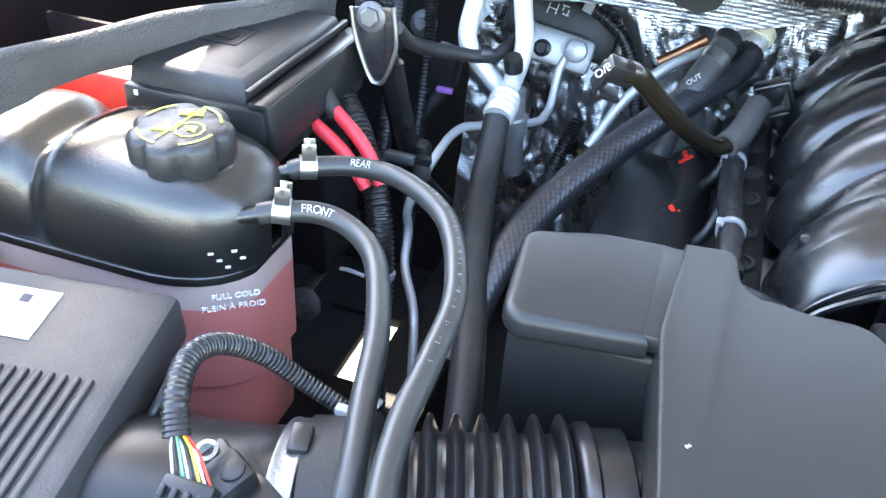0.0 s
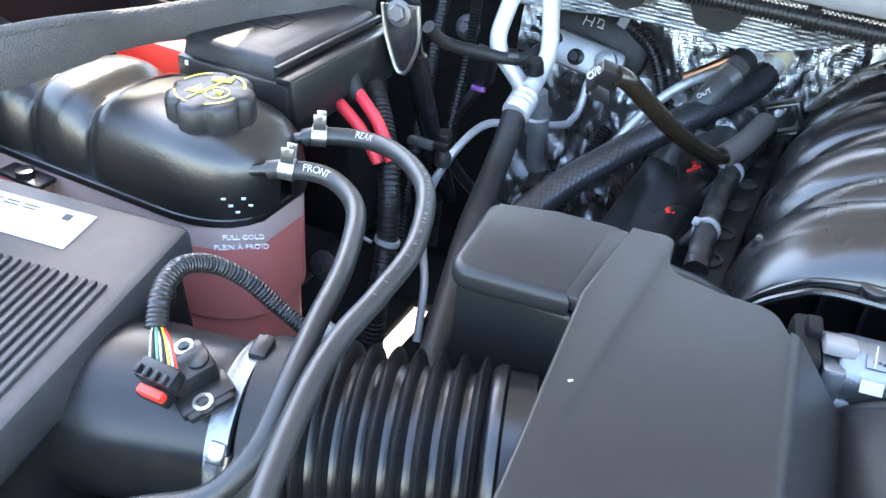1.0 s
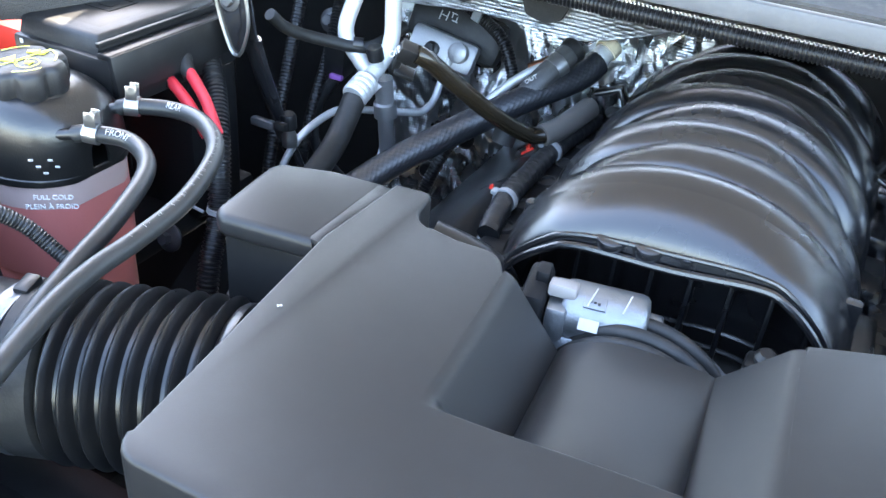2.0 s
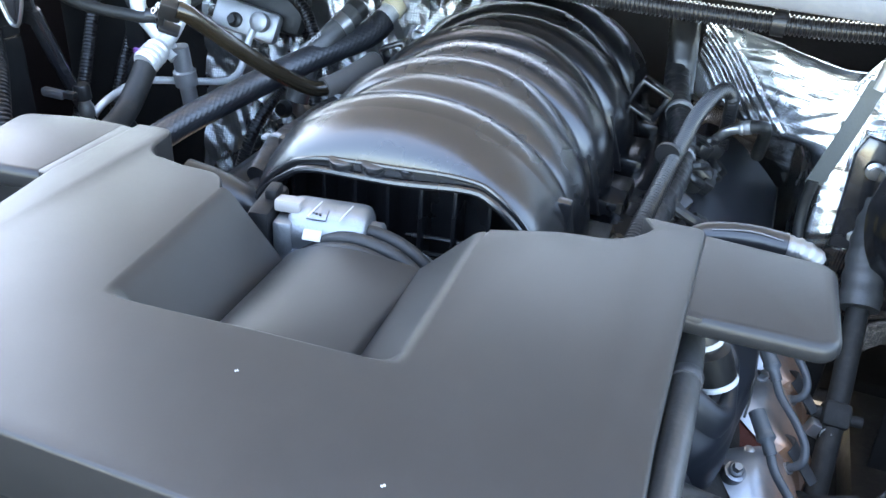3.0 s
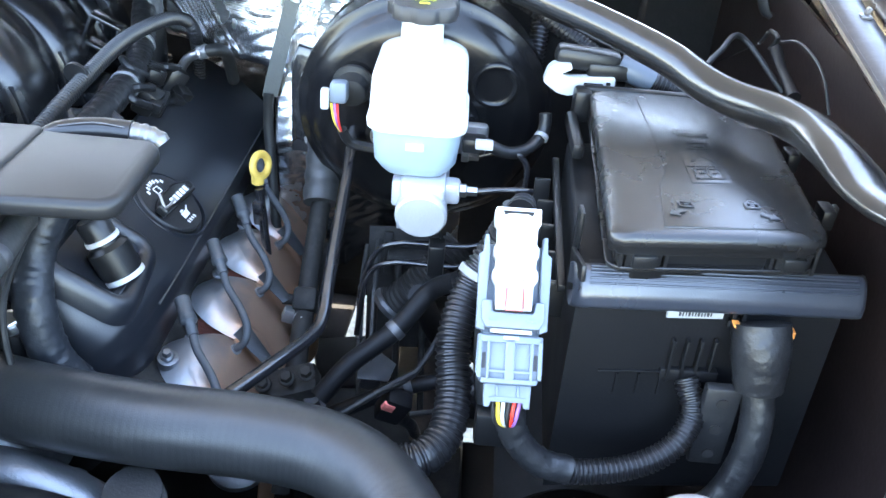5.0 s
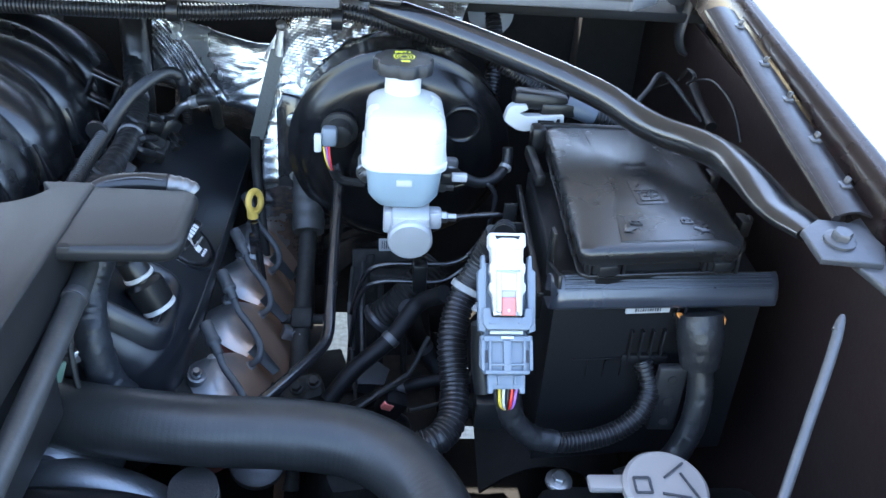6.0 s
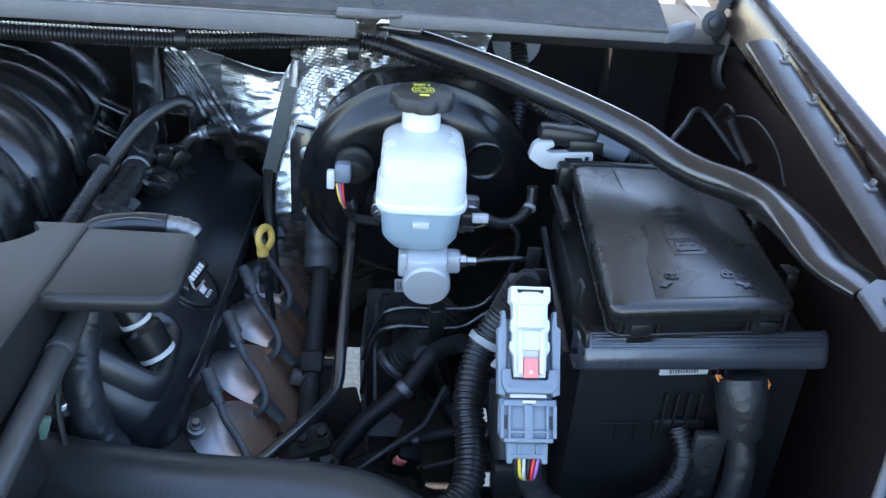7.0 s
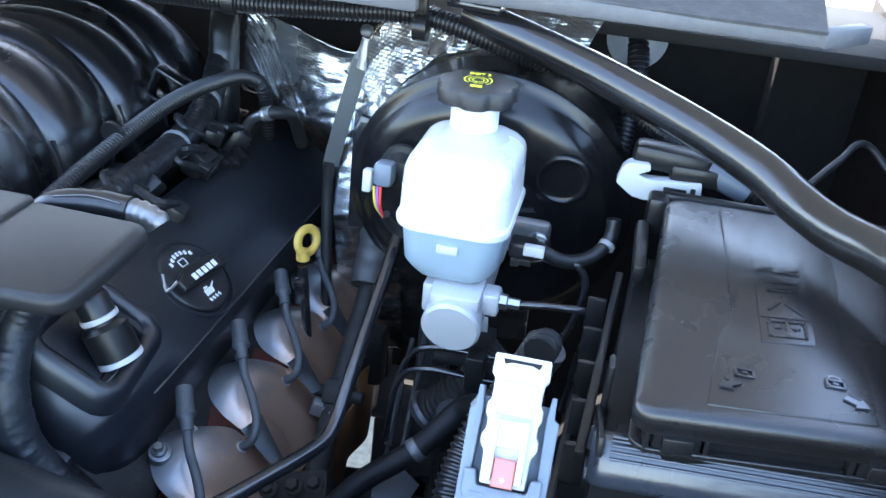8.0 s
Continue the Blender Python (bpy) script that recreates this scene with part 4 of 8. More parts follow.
part("upper_shell", sheet(tank_top, 110, 36, 0.003), TANK_TOP, tank)
tank_rim = [(-0.62, TY - TH * 1.03)] + [(x, TY - TH * 1.03 * (0.15 + 0.85 * tank_width(x)[0])) for x in (-0.5, -0.4, -0.32, -0.30, -0.285, -0.27, -0.258, -0.249, -0.243)] + [(x, TY + TH * 1.03 * (0.15 + 0.85 * tank_width(x)[0])) for x in (-0.243, -0.249, -0.258, -0.27, -0.285, -0.30, -0.32, -0.4, -0.5, -0.62)]
part("seam_flange", prism(tank_rim, 1.078, 1.0855, 0.0015), TANK_TOP, tank, "black moulded seam flange")
tank_low = [(TX, TY + (y - TY) * 0.955) for TX, y in tank_rim]
tank_low = [(x - 0.002, y) for x, y in tank_low]
part("clear_band", prism(tank_low, 1.056, 1.079, 0.0, seg=1), TANK_CLEAR, tank, "cloudy translucent band above the coolant")
part("coolant_section", prism(tank_low, 0.985, 1.0562, 0.0, seg=1), COOLANT, tank, "pink coolant showing through the plastic")
part("lower_section", prism([(x - 0.006, y) for x, y in tank_low], 0.90, 0.985, 0.008), COOLANT, tank, "pink narrowing foot of the tank")
CAPC = V((-0.300, 0.437, 1.141))
part("neck", lathe([(0.036, -0.006), (0.035, 0.004), (0.032, 0.007)], CAPC, (0, -0.05, 1), 36), TANK_TOP, tank)
tcap = part("cap", lathe([(0.0335, 0.006), (0.0350, 0.011), (0.0350, 0.026), (0.033, 0.0295), (0.0295, 0.0310), (0.0, 0.0312)], CAPC, (0, -0.05, 1), 84, lobes=(7, 0.15)), PLASTIC_MATTE, tank, "black scalloped screw cap with yellow symbols")
CAPM = basis(CAPC + V((0, -0.0016, 0.0314)), (1, 0.30, 0), (0, -0.05, 1))


def ring_bit(r, a0, a1, w=0.0018):
    n = 10
    vs = []
    for k in range(n + 1):
        a = radians(a0 + (a1 - a0) * k / n)
        vs += [V(((r - w / 2) * math.cos(a), (r - w / 2) * math.sin(a), 0.0004)), V(((r + w / 2) * math.cos(a), (r + w / 2) * math.sin(a), 0.0004))]
    return vs, [(2 * k, 2 * k + 1, 2 * k + 3, 2 * k + 2) for k in range(n)]


for a0, a1 in ((10, 70), (110, 160), (200, 250), (285, 335)):
    part("print_arc", moved(ring_bit(0.0265, a0, a1), CAPM), YELLOW_INK, tcap)
part("warning_triangle", moved(prism([(-0.0165, -0.009), (-0.002, -0.009), (-0.009, 0.0045)], 0.0, 0.0006, 0), CAPM), YELLOW_INK, tcap)
part("book_symbol", moved(join(ring_bit(0.0095, 0, 360, 0.0014), rbox((0, 0, 0.0005), (0.010, 0.0014, 0.0006), 0, rot(0, 0, -40)), rbox((0.001, 0.001, 0.0005), (0.006, 0.005, 0.0006), 0)), CAPM @ Matrix.Translation((0.0085, -0.006, 0))), YELLOW_INK, tcap)
part("hand_symbol", moved(join(rbox((0.004, 0.013, 0.0005), (0.016, 0.0016, 0.0006), 0), rbox((0.0, 0.0165, 0.0005), (0.010, 0.005, 0.0006), 0, rot(0, 0, 20)), rbox((0.011, 0.0165, 0.0005), (0.0016, 0.008, 0.0006), 0)), CAPM), YELLOW_INK, tcap)
part("divider", moved(rbox((0, 0.001, 0.0005), (0.001, 0.046, 0.0005), 0, rot(0, 0, -25)), CAPM), YELLOW_INK, tcap)
TXM = basis((-0.2515, 0.3965, 1.0), (0.80, 0.60, 0), (0.60, -0.80, 0.0))
part("print", moved(letters("PLEIN \u00c0 FROID", 0.0064), TXM @ Matrix.Translation((0.004, 0.0655, 0.0015))), WHITE_INK, tank, "white moulded fill mark")
part("print", moved(letters("FULL COLD", 0.0062), TXM @ Matrix.Translation((0.006, 0.0745, 0.0015))), WHITE_INK, tank, "white moulded fill mark")
part("mark", join(*[rbox((-0.258 + 0.004 * k, 0.3935 + 0.003 * k, 1.108 - 0.006 * (k % 3)), (0.0035, 0.001, 0.0016), 0, rot(0, 0, 35)) for k in range(5)]), GREY_INK, tank, "small pale moulded marks")
part("mount_ear", join(rbox((-0.452, 0.372, 1.075), (0.05, 0.02, 0.005), 0.002), lathe([(0.008, 0), (0.008, 0.006), (0.005, 0.007)], (-0.450, 0.370, 1.077), (0, 0, 1), 16)), PLASTIC, tank)


def spring_clamp(c, d, r):
    m = basis(c, (0, 0, 1), d)
    loop = lathe([(r, -0.006), (r + 0.0012, -0.006), (r + 0.0012, 0.006), (r, 0.006)], c, d, 28)
    ears = join(moved(rbox((r + 0.006, 0.0045, 0), (0.013, 0.0016, 0.010), 0.0006), m), moved(rbox((r + 0.006, -0.0045, 0.001), (0.013, 0.0016, 0.008), 0.0006), m), moved(tube([(r + 0.010, -0.006, 0), (r + 0.010, 0.006, 0)], 0.0022, 8, 0.004), m))
    return join(loop, ears)


def wrap(text, size, line, s0, ang, r):
    """Letters bent round a hose: they start s0 along the line, at an angle round it."""
    geo = letters(text, size, 0.0001)
    pts = resample(line, 0.002)
    fr = frames(pts)
    out = []
    for v in geo[0]:
        k = (s0 + v.x) / 0.002
        i = max(0, min(len(pts) - 2, int(k)))
        c = pts[i] + (pts[i + 1] - pts[i]) * (k - i)
        a, s, u = fr[i]
        w = ang + v.y / r
        out.append(c + (s * math.cos(w) + u * math.sin(w)) * (r + 0.0005))
    return out, geo[1]


HR = 0.0074
HOSE_R = [(-0.246, 0.482, 1.127), (-0.235, 0.487, 1.130), (-0.205, 0.505, 1.128), (-0.166, 0.497, 1.130), (-0.122, 0.461, 1.130), (-0.093, 0.395, 1.127), (-0.088, 0.338, 1.122), (-0.086, 0.290, 1.120), (-0.076, 0.238, 1.115), (-0.05, 0.16, 1.105), (-0.01, 0.07, 1.08)]
HOSE_F = [(-0.240, 0.425, 1.125), (-0.226, 0.432, 1.127), (-0.195, 0.443, 1.124), (-0.157, 0.420, 1.121), (-0.128, 0.362, 1.118), (-0.112, 0.305, 1.112), (-0.099, 0.258, 1.104), (-0.094, 0.222, 1.086), (-0.108, 0.196, 1.066), (-0.135, 0.176, 1.060), (-0.18, 0.14, 1.055), (-0.26, 0.09, 1.05)]
for pts, word, at_s in ((HOSE_R, "REAR", 0.052), (HOSE_F, "FRONT", 0.040)):
    h = thing("coolant_hose", "grey-black rubber coolant hose with a silver spring clamp at the tank", "hose", pts[1], "coolant hoses")
    part("hose", tube(pts, HR, 20, 0.006), HOSE_GREY, h)
    part("nipple", tube([V(pts[0]) - (V(pts[1]) - V(pts[0])) * 1.5, pts[1]], 0.0052, 12, 0.01), TANK_TOP, h)
    part("spring_clamp", spring_clamp(V(pts[1]), V(pts[2]) - V(pts[1]), HR + 0.0003), STEEL, h, "bright spring steel clamp")
    part("print", wrap(word, 0.0078, spline(pts), at_s, radians(48), HR), WHITE_INK, h, "white printed word")
part_r = [o for o in bpy.data.objects if o.name.startswith("coolant_hose")][0]
part("print_bars", join(*[wrap("I", (0.0042, 0.0034, 0.0022, 0.0040, 0.0016)[k % 5], spline(HOSE_R), 0.100 + (0.0042, 0.0036, 0.0048)[k % 3] * k, radians(100), HR) for k in range(40)]), GREY_INK, part_r, "row of worn white print")

# air box: its own axes lie along its lid
AC, AX, AY = V((-0.250, 0.350, 1.110)), V((-0.988, -0.150, 0.0)), V((0.175, -0.977, -0.120))
AM = basis(AC, AX, AX.cross(AY))
airbox = thing("air_filter_box", "dusty grey-black air filter box with ridged lid and white label", "air filter box", (-0.40, 0.22, 0.9))


def in_box(geo):
    return moved(geo, AM)


SGN = 1 if (AM.to_3x3() @ V((0, 1, 0))).dot(AY) > 0 else -1
part("lid", in_box(rbox((0.175, SGN * 0.165, -0.019 * 1.0), (0.35, 0.33, 0.038), 0.007)), AIRBOX, airbox)
part("body", in_box(rbox((0.17, SGN * 0.165, -0.115), (0.33, 0.31, 0.16), 0.01)), PLASTIC, airbox)
for k in range(38):
    part("rib", in_box(rbox((0.0185 + 0.0076 * k, SGN * 0.158, 0.0008), (0.0042, 0.168, 0.0042), 0.0014)), AIRBOX, airbox)
alab = part("label", in_box(rbox((0.122, SGN * 0.036, 0.0006), (0.110, 0.038, 0.0008), 0.0)), LABEL, airbox, "white paper label with small print")
part("print_bars", in_box(join(*[rbox((0.118 + 0.016 * (k % 3), SGN * (0.0235 + 0.0032 * (k // 3)), 0.0012), (0.013 - 0.002 * (k % 2), 0.0006, 0.0006), 0) for k in range(6)])), DARK_INK, alab)
part("code_square", in_box(rbox((0.086, SGN * 0.0255, 0.0012), (0.006, 0.006, 0.0006), 0)), DARK_INK, alab)
part("latch_loop", in_box(tube([(-0.004, SGN * 0.075, -0.035), (-0.012, SGN * 0.070, -0.02), (-0.012, SGN * 0.050, -0.018), (-0.004, SGN * 0.045, -0.035)], 0.003, 8, 0.004)), PLASTIC, airbox)

A0, A1 = V((-0.150, 0.272, 1.030)), V((0.030, 0.332, 1.040))
MD = V((0.100, 0.024, 0.006)).normalized()
mtube = thing("air_intake_tube", "black plastic intake tube with airflow sensor and steel hose clamp", "intake tube", (-0.2, 0.26, 0.97))
part("tube", lathe([(0.060, -0.13), (0.060, -0.055), (0.0585, -0.05), (0.0575, 0.0), (0.0575, 0.02)], A0, MD, 48), PLASTIC, mtube)
AD = (A1 - A0).normalized()
part("clamp_band", lathe([(0.0615, 0.006), (0.0625, 0.006), (0.0628, 0.0075), (0.0622, 0.009), (0.0622, 0.017), (0.0628, 0.0185), (0.0625, 0.020), (0.0615, 0.020)], A0, MD, 48), ALU_DARK, mtube, "bright steel worm-drive clamp band")
part("clamp_screw", join(lathe([(0.0045, -0.012), (0.0045, 0.012), (0.006, 0.012), (0.006, 0.018), (0.0035, 0.019)], A0 + V((0.029, -0.050, 0.022)), (0.10, -0.40, -0.88), 14), rbox(A0 + V((0.024, -0.048, 0.034)), (0.011, 0.005, 0.014), 0.002, rot(-35, 0, 10))), STEEL, mtube)
part("clamp_clip", rbox(A0 + MD * 0.012 + V((0, 0.010, 0.0635)), (0.012, 0.018, 0.008), 0.002, rot(8, 0, 14)), PLASTIC, mtube)
duct = thing("bellows_duct", "black ribbed rubber intake bellows", "intake bellows", (-0.06, 0.30, 0.97))
part("sleeve", lathe([(0.060, 0.018), (0.0635, 0.020), (0.0635, 0.046), (0.060, 0.048)], A0, AD, 48), RUBBER, duct)
prof = [(0.056, 0.046)]
for k in range(8):
    b = 0.048 + 0.0145 * k
    prof += [(0.0545, b), (0.0552, b + 0.0023), (0.0600, b + 0.0040), (0.0645, b + 0.0056), (0.0658, b + 0.0072), (0.0645, b + 0.0088), (0.0600, b + 0.0105), (0.0552, b + 0.0122), (0.0545, b + 0.0144)]
part("bellows", lathe(prof + [(0.056, 0.164)], A0, AD, 56), RUBBER_GLOSS, duct)
part("end_collar", lathe([(0.056, 0.160), (0.060, 0.163), (0.062, 0.166), (0.062, 0.171), (0.059, 0.173), (0.058, 0.190), (0.054, 0.192)], A0, AD, 48), RUBBER_GLOSS, duct)

# airflow sensor on the tube
maf = thing("airflow_sensor", "black airflow sensor with red-locked plug on the intake tube", "airflow sensor", (-0.165, 0.24, 1.085))
SM = basis((-0.158, 0.246, 1.088), (0.88, -0.47, 0), (-0.05, -0.25, 1))
part("base", moved(join(rbox((0, 0, 0.001), (0.056, 0.030, 0.006), 0.003), rbox((0.014, 0.0, 0.002), (0.02, 0.034, 0.007), 0.002)), SM), PLASTIC, maf)
part("head", moved(rbox((0.0, 0.0, 0.010), (0.022, 0.028, 0.014), 0.003), SM), PLASTIC, maf)
part("boss", moved(lathe([(0.0065, 0.012), (0.0065, 0.019), (0.005, 0.0195)], (0.002, 0.006, 0), (0, 0, 1), 18), SM), PLASTIC, maf)
for bx in (0.0225, -0.0235):
    part("screw", moved(lathe([(0.0062, 0.003), (0.0062, 0.007), (0.004, 0.0072), (0.004, 0.004)], (bx, -0.003 if bx > 0 else 0.004, 0), (0, 0, 1), 18), SM), STEEL, maf)
mplug = part("plug", join(rbox((-0.166, 0.227, 1.103), (0.027, 0.013, 0.013), 0.002, rot(25, 0, 2)), rbox((-0.165, 0.221, 1.094), (0.022, 0.010, 0.010), 0.002, rot(25, 0, 2)), *[rbox((-0.176 + 0.0065 * k, 0.222, 1.107), (0.003, 0.006, 0.008), 0.0008, rot(25, 0, 2)) for k in range(4)]), PLASTIC, maf)
part("red_lock", rbox((-0.163, 0.2165, 1.099), (0.018, 0.006, 0.008), 0.002, rot(25, 0, 2)), RED, mplug, "red plug lock")
part("loom", tube([(-0.180, 0.242, 1.122), (-0.188, 0.256, 1.134), (-0.194, 0.278, 1.138), (-0.192, 0.302, 1.128), (-0.178, 0.320, 1.110), (-0.158, 0.328, 1.090), (-0.13, 0.330, 1.074)], 0.0070, 14, 0.006, ribs=(0.0028, 0.0006), taper=lambda s: 1.0 - 0.22 * s), CONDUIT, maf, "corrugated sensor wiring sleeve")
for k, wc in enumerate(("white", "black", "green", "white", "black", "yellow", "white", "red")):
    part("wire", tube([(-0.183 + 0.0009 * k, 0.243 + 0.001 * (k % 2), 1.123), (-0.181 + 0.0022 * k, 0.238, 1.119 + 0.002 * (k % 3)), (-0.177 + 0.0030 * k, 0.231, 1.108)], 0.0007, 6, 0.004), WIRES[wc], maf)
part("fir_clip", join(rbox((-0.128, 0.322, 1.082), (0.016, 0.006, 0.008), 0.001), rbox((-0.115, 0.322, 1.092), (0.006, 0.004, 0.018), 0.001, rot(0, 30, 0))), TIE, maf)

# ---- passenger side back: cables, air conditioning lines, heater hoses ----
for k, (a, b) in enumerate((((-0.284, 0.580, 1.118), (-0.226, 0.568, 1.072)), ((-0.270, 0.594, 1.126), (-0.212, 0.568, 1.078)))):
    c = thing("battery_cable", "red battery cable with black boot", "cable", a, "battery cables")
    A, B = V(a), V(b)
    mid = (A + B) / 2 + V((0.008, -0.004, 0.004))
    part("cable", tube([A, mid, B], 0.0058, 12, 0.006), RED_CABLE, c)
    part("boot", tube([A + V((-0.014, 0.012, 0.012)), A, A + (B - A) * 0.16], 0.0082, 14, 0.004, taper=lambda s: 1.0 - 0.12 * s), RUBBER, c)
ltrunk = thing("wiring_loom", "thick black corrugated wiring conduit with ties", "wiring loom", (-0.21, 0.55, 0.9))
part("boot", tube([(-0.300, 0.675, 1.135), (-0.290, 0.655, 1.120), (-0.272, 0.635, 1.105)], 0.010, 12, 0.006), TAPE, ltrunk)
part("conduit", tube([(-0.285, 0.645, 1.115), (-0.252, 0.615, 1.092), (-0.218, 0.575, 1.052), (-0.205, 0.552, 0.992), (-0.198, 0.525, 0.945), (-0.19, 0.50, 0.86)], 0.0115, 14, 0.01, ribs=(0.0046, 0.0018)), CONDUIT, ltrunk)
part("tie", lathe([(0.0125, -0.0025), (0.0125, 0.0025)], (-0.206, 0.555, 1.000), (0.1, 0.3, 1), 16), TIE, ltrunk)
part("tie_tail", tube([(-0.217, 0.545, 1.0), (-0.232, 0.545, 1.002), (-0.240, 0.548, 0.999)], 0.0018, 6, 0.004), TIE, ltrunk)
bclip = thing("harness_clip", "grey plastic harness clip on the inner panel", "clip", (-0.235, 0.67, 1.035))
part("body", rbox((-0.235, 0.668, 1.048), (0.030, 0.010, 0.010), 0.003), BRACKET, bclip)
part("tab", rbox((-0.212, 0.668, 1.050), (0.014, 0.008, 0.008), 0.001), PLASTIC, bclip)

hb = thing("hinge_striker", "black tapered hinge striker plate with bolt and bright rim", "bracket", (-0.25, 0.65, 1.1))
part("plate", rbox((-0.258, 0.662, 1.175), (0.036, 0.006, 0.11), 0.003, rot(12, 0, 0)), PAINT_BLACK, hb)
part("leg", tube([(-0.250, 0.672, 1.14), (-0.243, 0.70, 1.05), (-0.235, 0.74, 0.95)], 0.016, 10, 0.02, flat=0.4), PAINT_BLACK, hb)
part("bolt", bolt((-0.257, 0.650, 1.184), (0, -1, 0.15), 0.0085, 1.5, 0.007), BRACKET, hb)
PLATE = [(-0.2750, 1.190), (-0.2370, 1.195), (-0.2344, 1.161), (-0.2445, 1.131), (-0.2520, 1.1265), (-0.2590, 1.132), (-0.2705, 1.163)]
SM_UP = Matrix.Translation((0, 0.652, 0)) @ rot(90, 0, 0)
part("striker_plate", prism(rounded(PLATE, 0.005), 0, 0.003, 0.0008, SM_UP), PAINT_BLACK, hb, "tapered black steel plate")
part("plate_rim", tube([V((x, 0.6485, z)) for x, z in PLATE[1:] + PLATE[:1]], 0.0019, 8, 0.004), STEEL, hb, "worn bright rim of the plate")
part("plate_groove", prism(rounded(inset(rounded(PLATE, 0.005), 0.010), 0.003), 0.003, 0.0042, 0.0006, SM_UP), PAINT_BLACK, hb)

ac = thing("air_conditioning_line", "black air conditioning hose with crimped aluminium ends and pipes", "air conditioning line", (-0.16, 0.72, 0.9))
part("hose", tube([(-0.165, 0.742, 1.070), (-0.162, 0.715, 1.048), (-0.157, 0.680, 1.030), (-0.134, 0.58, 1.0190), (-0.104, 0.48, 1.005), (-0.085, 0.40, 0.975), (-0.08, 0.34, 0.92)], 0.0132, 18, 0.008), RUBBER, ac)
part("crimp", lathe([(0.0135, 0), (0.0155, 0.003), (0.0155, 0.006), (0.0137, 0.008), (0.0155, 0.010), (0.0155, 0.014), (0.0137, 0.016), (0.0155, 0.018), (0.0155, 0.022), (0.0137, 0.024), (0.0150, 0.028), (0.012, 0.034)], (-0.164, 0.738, 1.073), (-0.01, 0.9, 0.32), 20), ALU, ac)
part("pipe", tube([(-0.166, 0.765, 1.082), (-0.164, 0.790, 1.093), (-0.163, 0.815, 1.118), (-0.172, 0.832, 1.150), (-0.183, 0.85, 1.19), (-0.19, 0.87, 1.22)], 0.0095, 16, 0.006), ALU, ac)
port = part("service_port", lathe([(0.008, 0), (0.0075, 0.012)], (-0.163, 0.787, 1.094), (-0.1, -0.25, 1), 16), ALU, ac)
part("cap", lathe([(0.0095, 0.010), (0.0098, 0.022), (0.0085, 0.026)], (-0.163, 0.787, 1.094), (-0.1, -0.25, 1), 12), PLASTIC, port, "black ribbed dust cap")
part("pipe", tube([(-0.166, 0.80, 1.062), (-0.195, 0.803, 1.088), (-0.219, 0.806, 1.116), (-0.221, 0.825, 1.148), (-0.214, 0.85, 1.19), (-0.21, 0.87, 1.22)], 0.0095, 16, 0.006), ALU, ac)
part("branch", lathe([(0.011, 0), (0.011, 0.03), (0.014, 0.032), (0.014, 0.05), (0.010, 0.052), (0.010, 0.10)], (-0.165, 0.805, 1.075), (0.05, 0.10, -1), 18), ALU_CAST, ac)
acp = thing("refrigerant_pipe", "thin bent aluminium refrigerant pipe with capped service port", "pipe", (-0.22, 0.72, 0.9))
part("pipe", tube([(-0.136, 0.936, 1.074), (-0.1445, 0.928, 1.056), (-0.1449, 0.905, 1.022), (-0.148, 0.890, 1.012), (-0.156, 0.872, 1.010), (-0.205, 0.812, 1.022), (-0.2155, 0.795, 1.025), (-0.2212, 0.77, 1.024), (-0.2237, 0.73, 1.017), (-0.2307, 0.712, 0.999), (-0.2385, 0.702, 0.970), (-0.238, 0.705, 0.945), (-0.232, 0.682, 0.915), (-0.205, 0.638, 0.897), (-0.19, 0.60, 0.85)], 0.0047, 12, 0.006), ALU, acp)
part("service_port", lathe([(0.009, 0), (0.009, 0.012), (0.007, 0.016), (0.007, 0.024)], (-0.226, 0.704, 1.010), (0.0, -0.1, 1), 16), STEEL, acp)
part("cap", lathe([(0.0095, 0.022), (0.0098, 0.036), (0.008, 0.040)], (-0.226, 0.704, 1.010), (0.0, -0.1, 1), 12), PLASTIC, acp)
acb = thing("heater_block", "cast aluminium refrigerant block on a black firewall pad", "pipe block", (-0.17, 0.96, 1.05))
part("block", rbox((-0.158, 0.945, 1.072), (0.092, 0.022, 0.042), 0.008, rot(-25, 12, 8)), ALU_CAST, acb)
part("pad", rbox((-0.158, 0.985, 1.088), (0.135, 0.03, 0.062), 0.014, rot(-20, 12, 6)), RUBBER, acb)
part("chalk_marks", join(*[rbox((-0.172 + dx, 0.958, 1.112 + dz), (sx, 0.001, sz), 0, rot(-20, 12, 0)) for dx, dz, sx, sz in ((0, 0, 0.0012, 0.012), (0.010, 0, 0.0012, 0.012), (0.005, 0.0, 0.010, 0.0012), (0.020, 0.005, 0.008, 0.0012), (0.020, -0.005, 0.008, 0.0012), (0.017, 0.002, 0.0012, 0.006), (0.023, -0.002, 0.0012, 0.006))]), GREY_INK, acb)
part("bolt", lathe([(0.010, -0.004), (0.010, 0.004), (0.006, 0.006), (0.006, 0.012)], (-0.168, 0.932, 1.074), (0, -1, 0.4), 20), PLASTIC, acb)
part("eye", lathe([(0.013, -0.006), (0.013, 0.004), (0.010, 0.006)], (-0.130, 0.930, 1.078), (0, -1, 0.4), 22), ALU_CAST, acb)

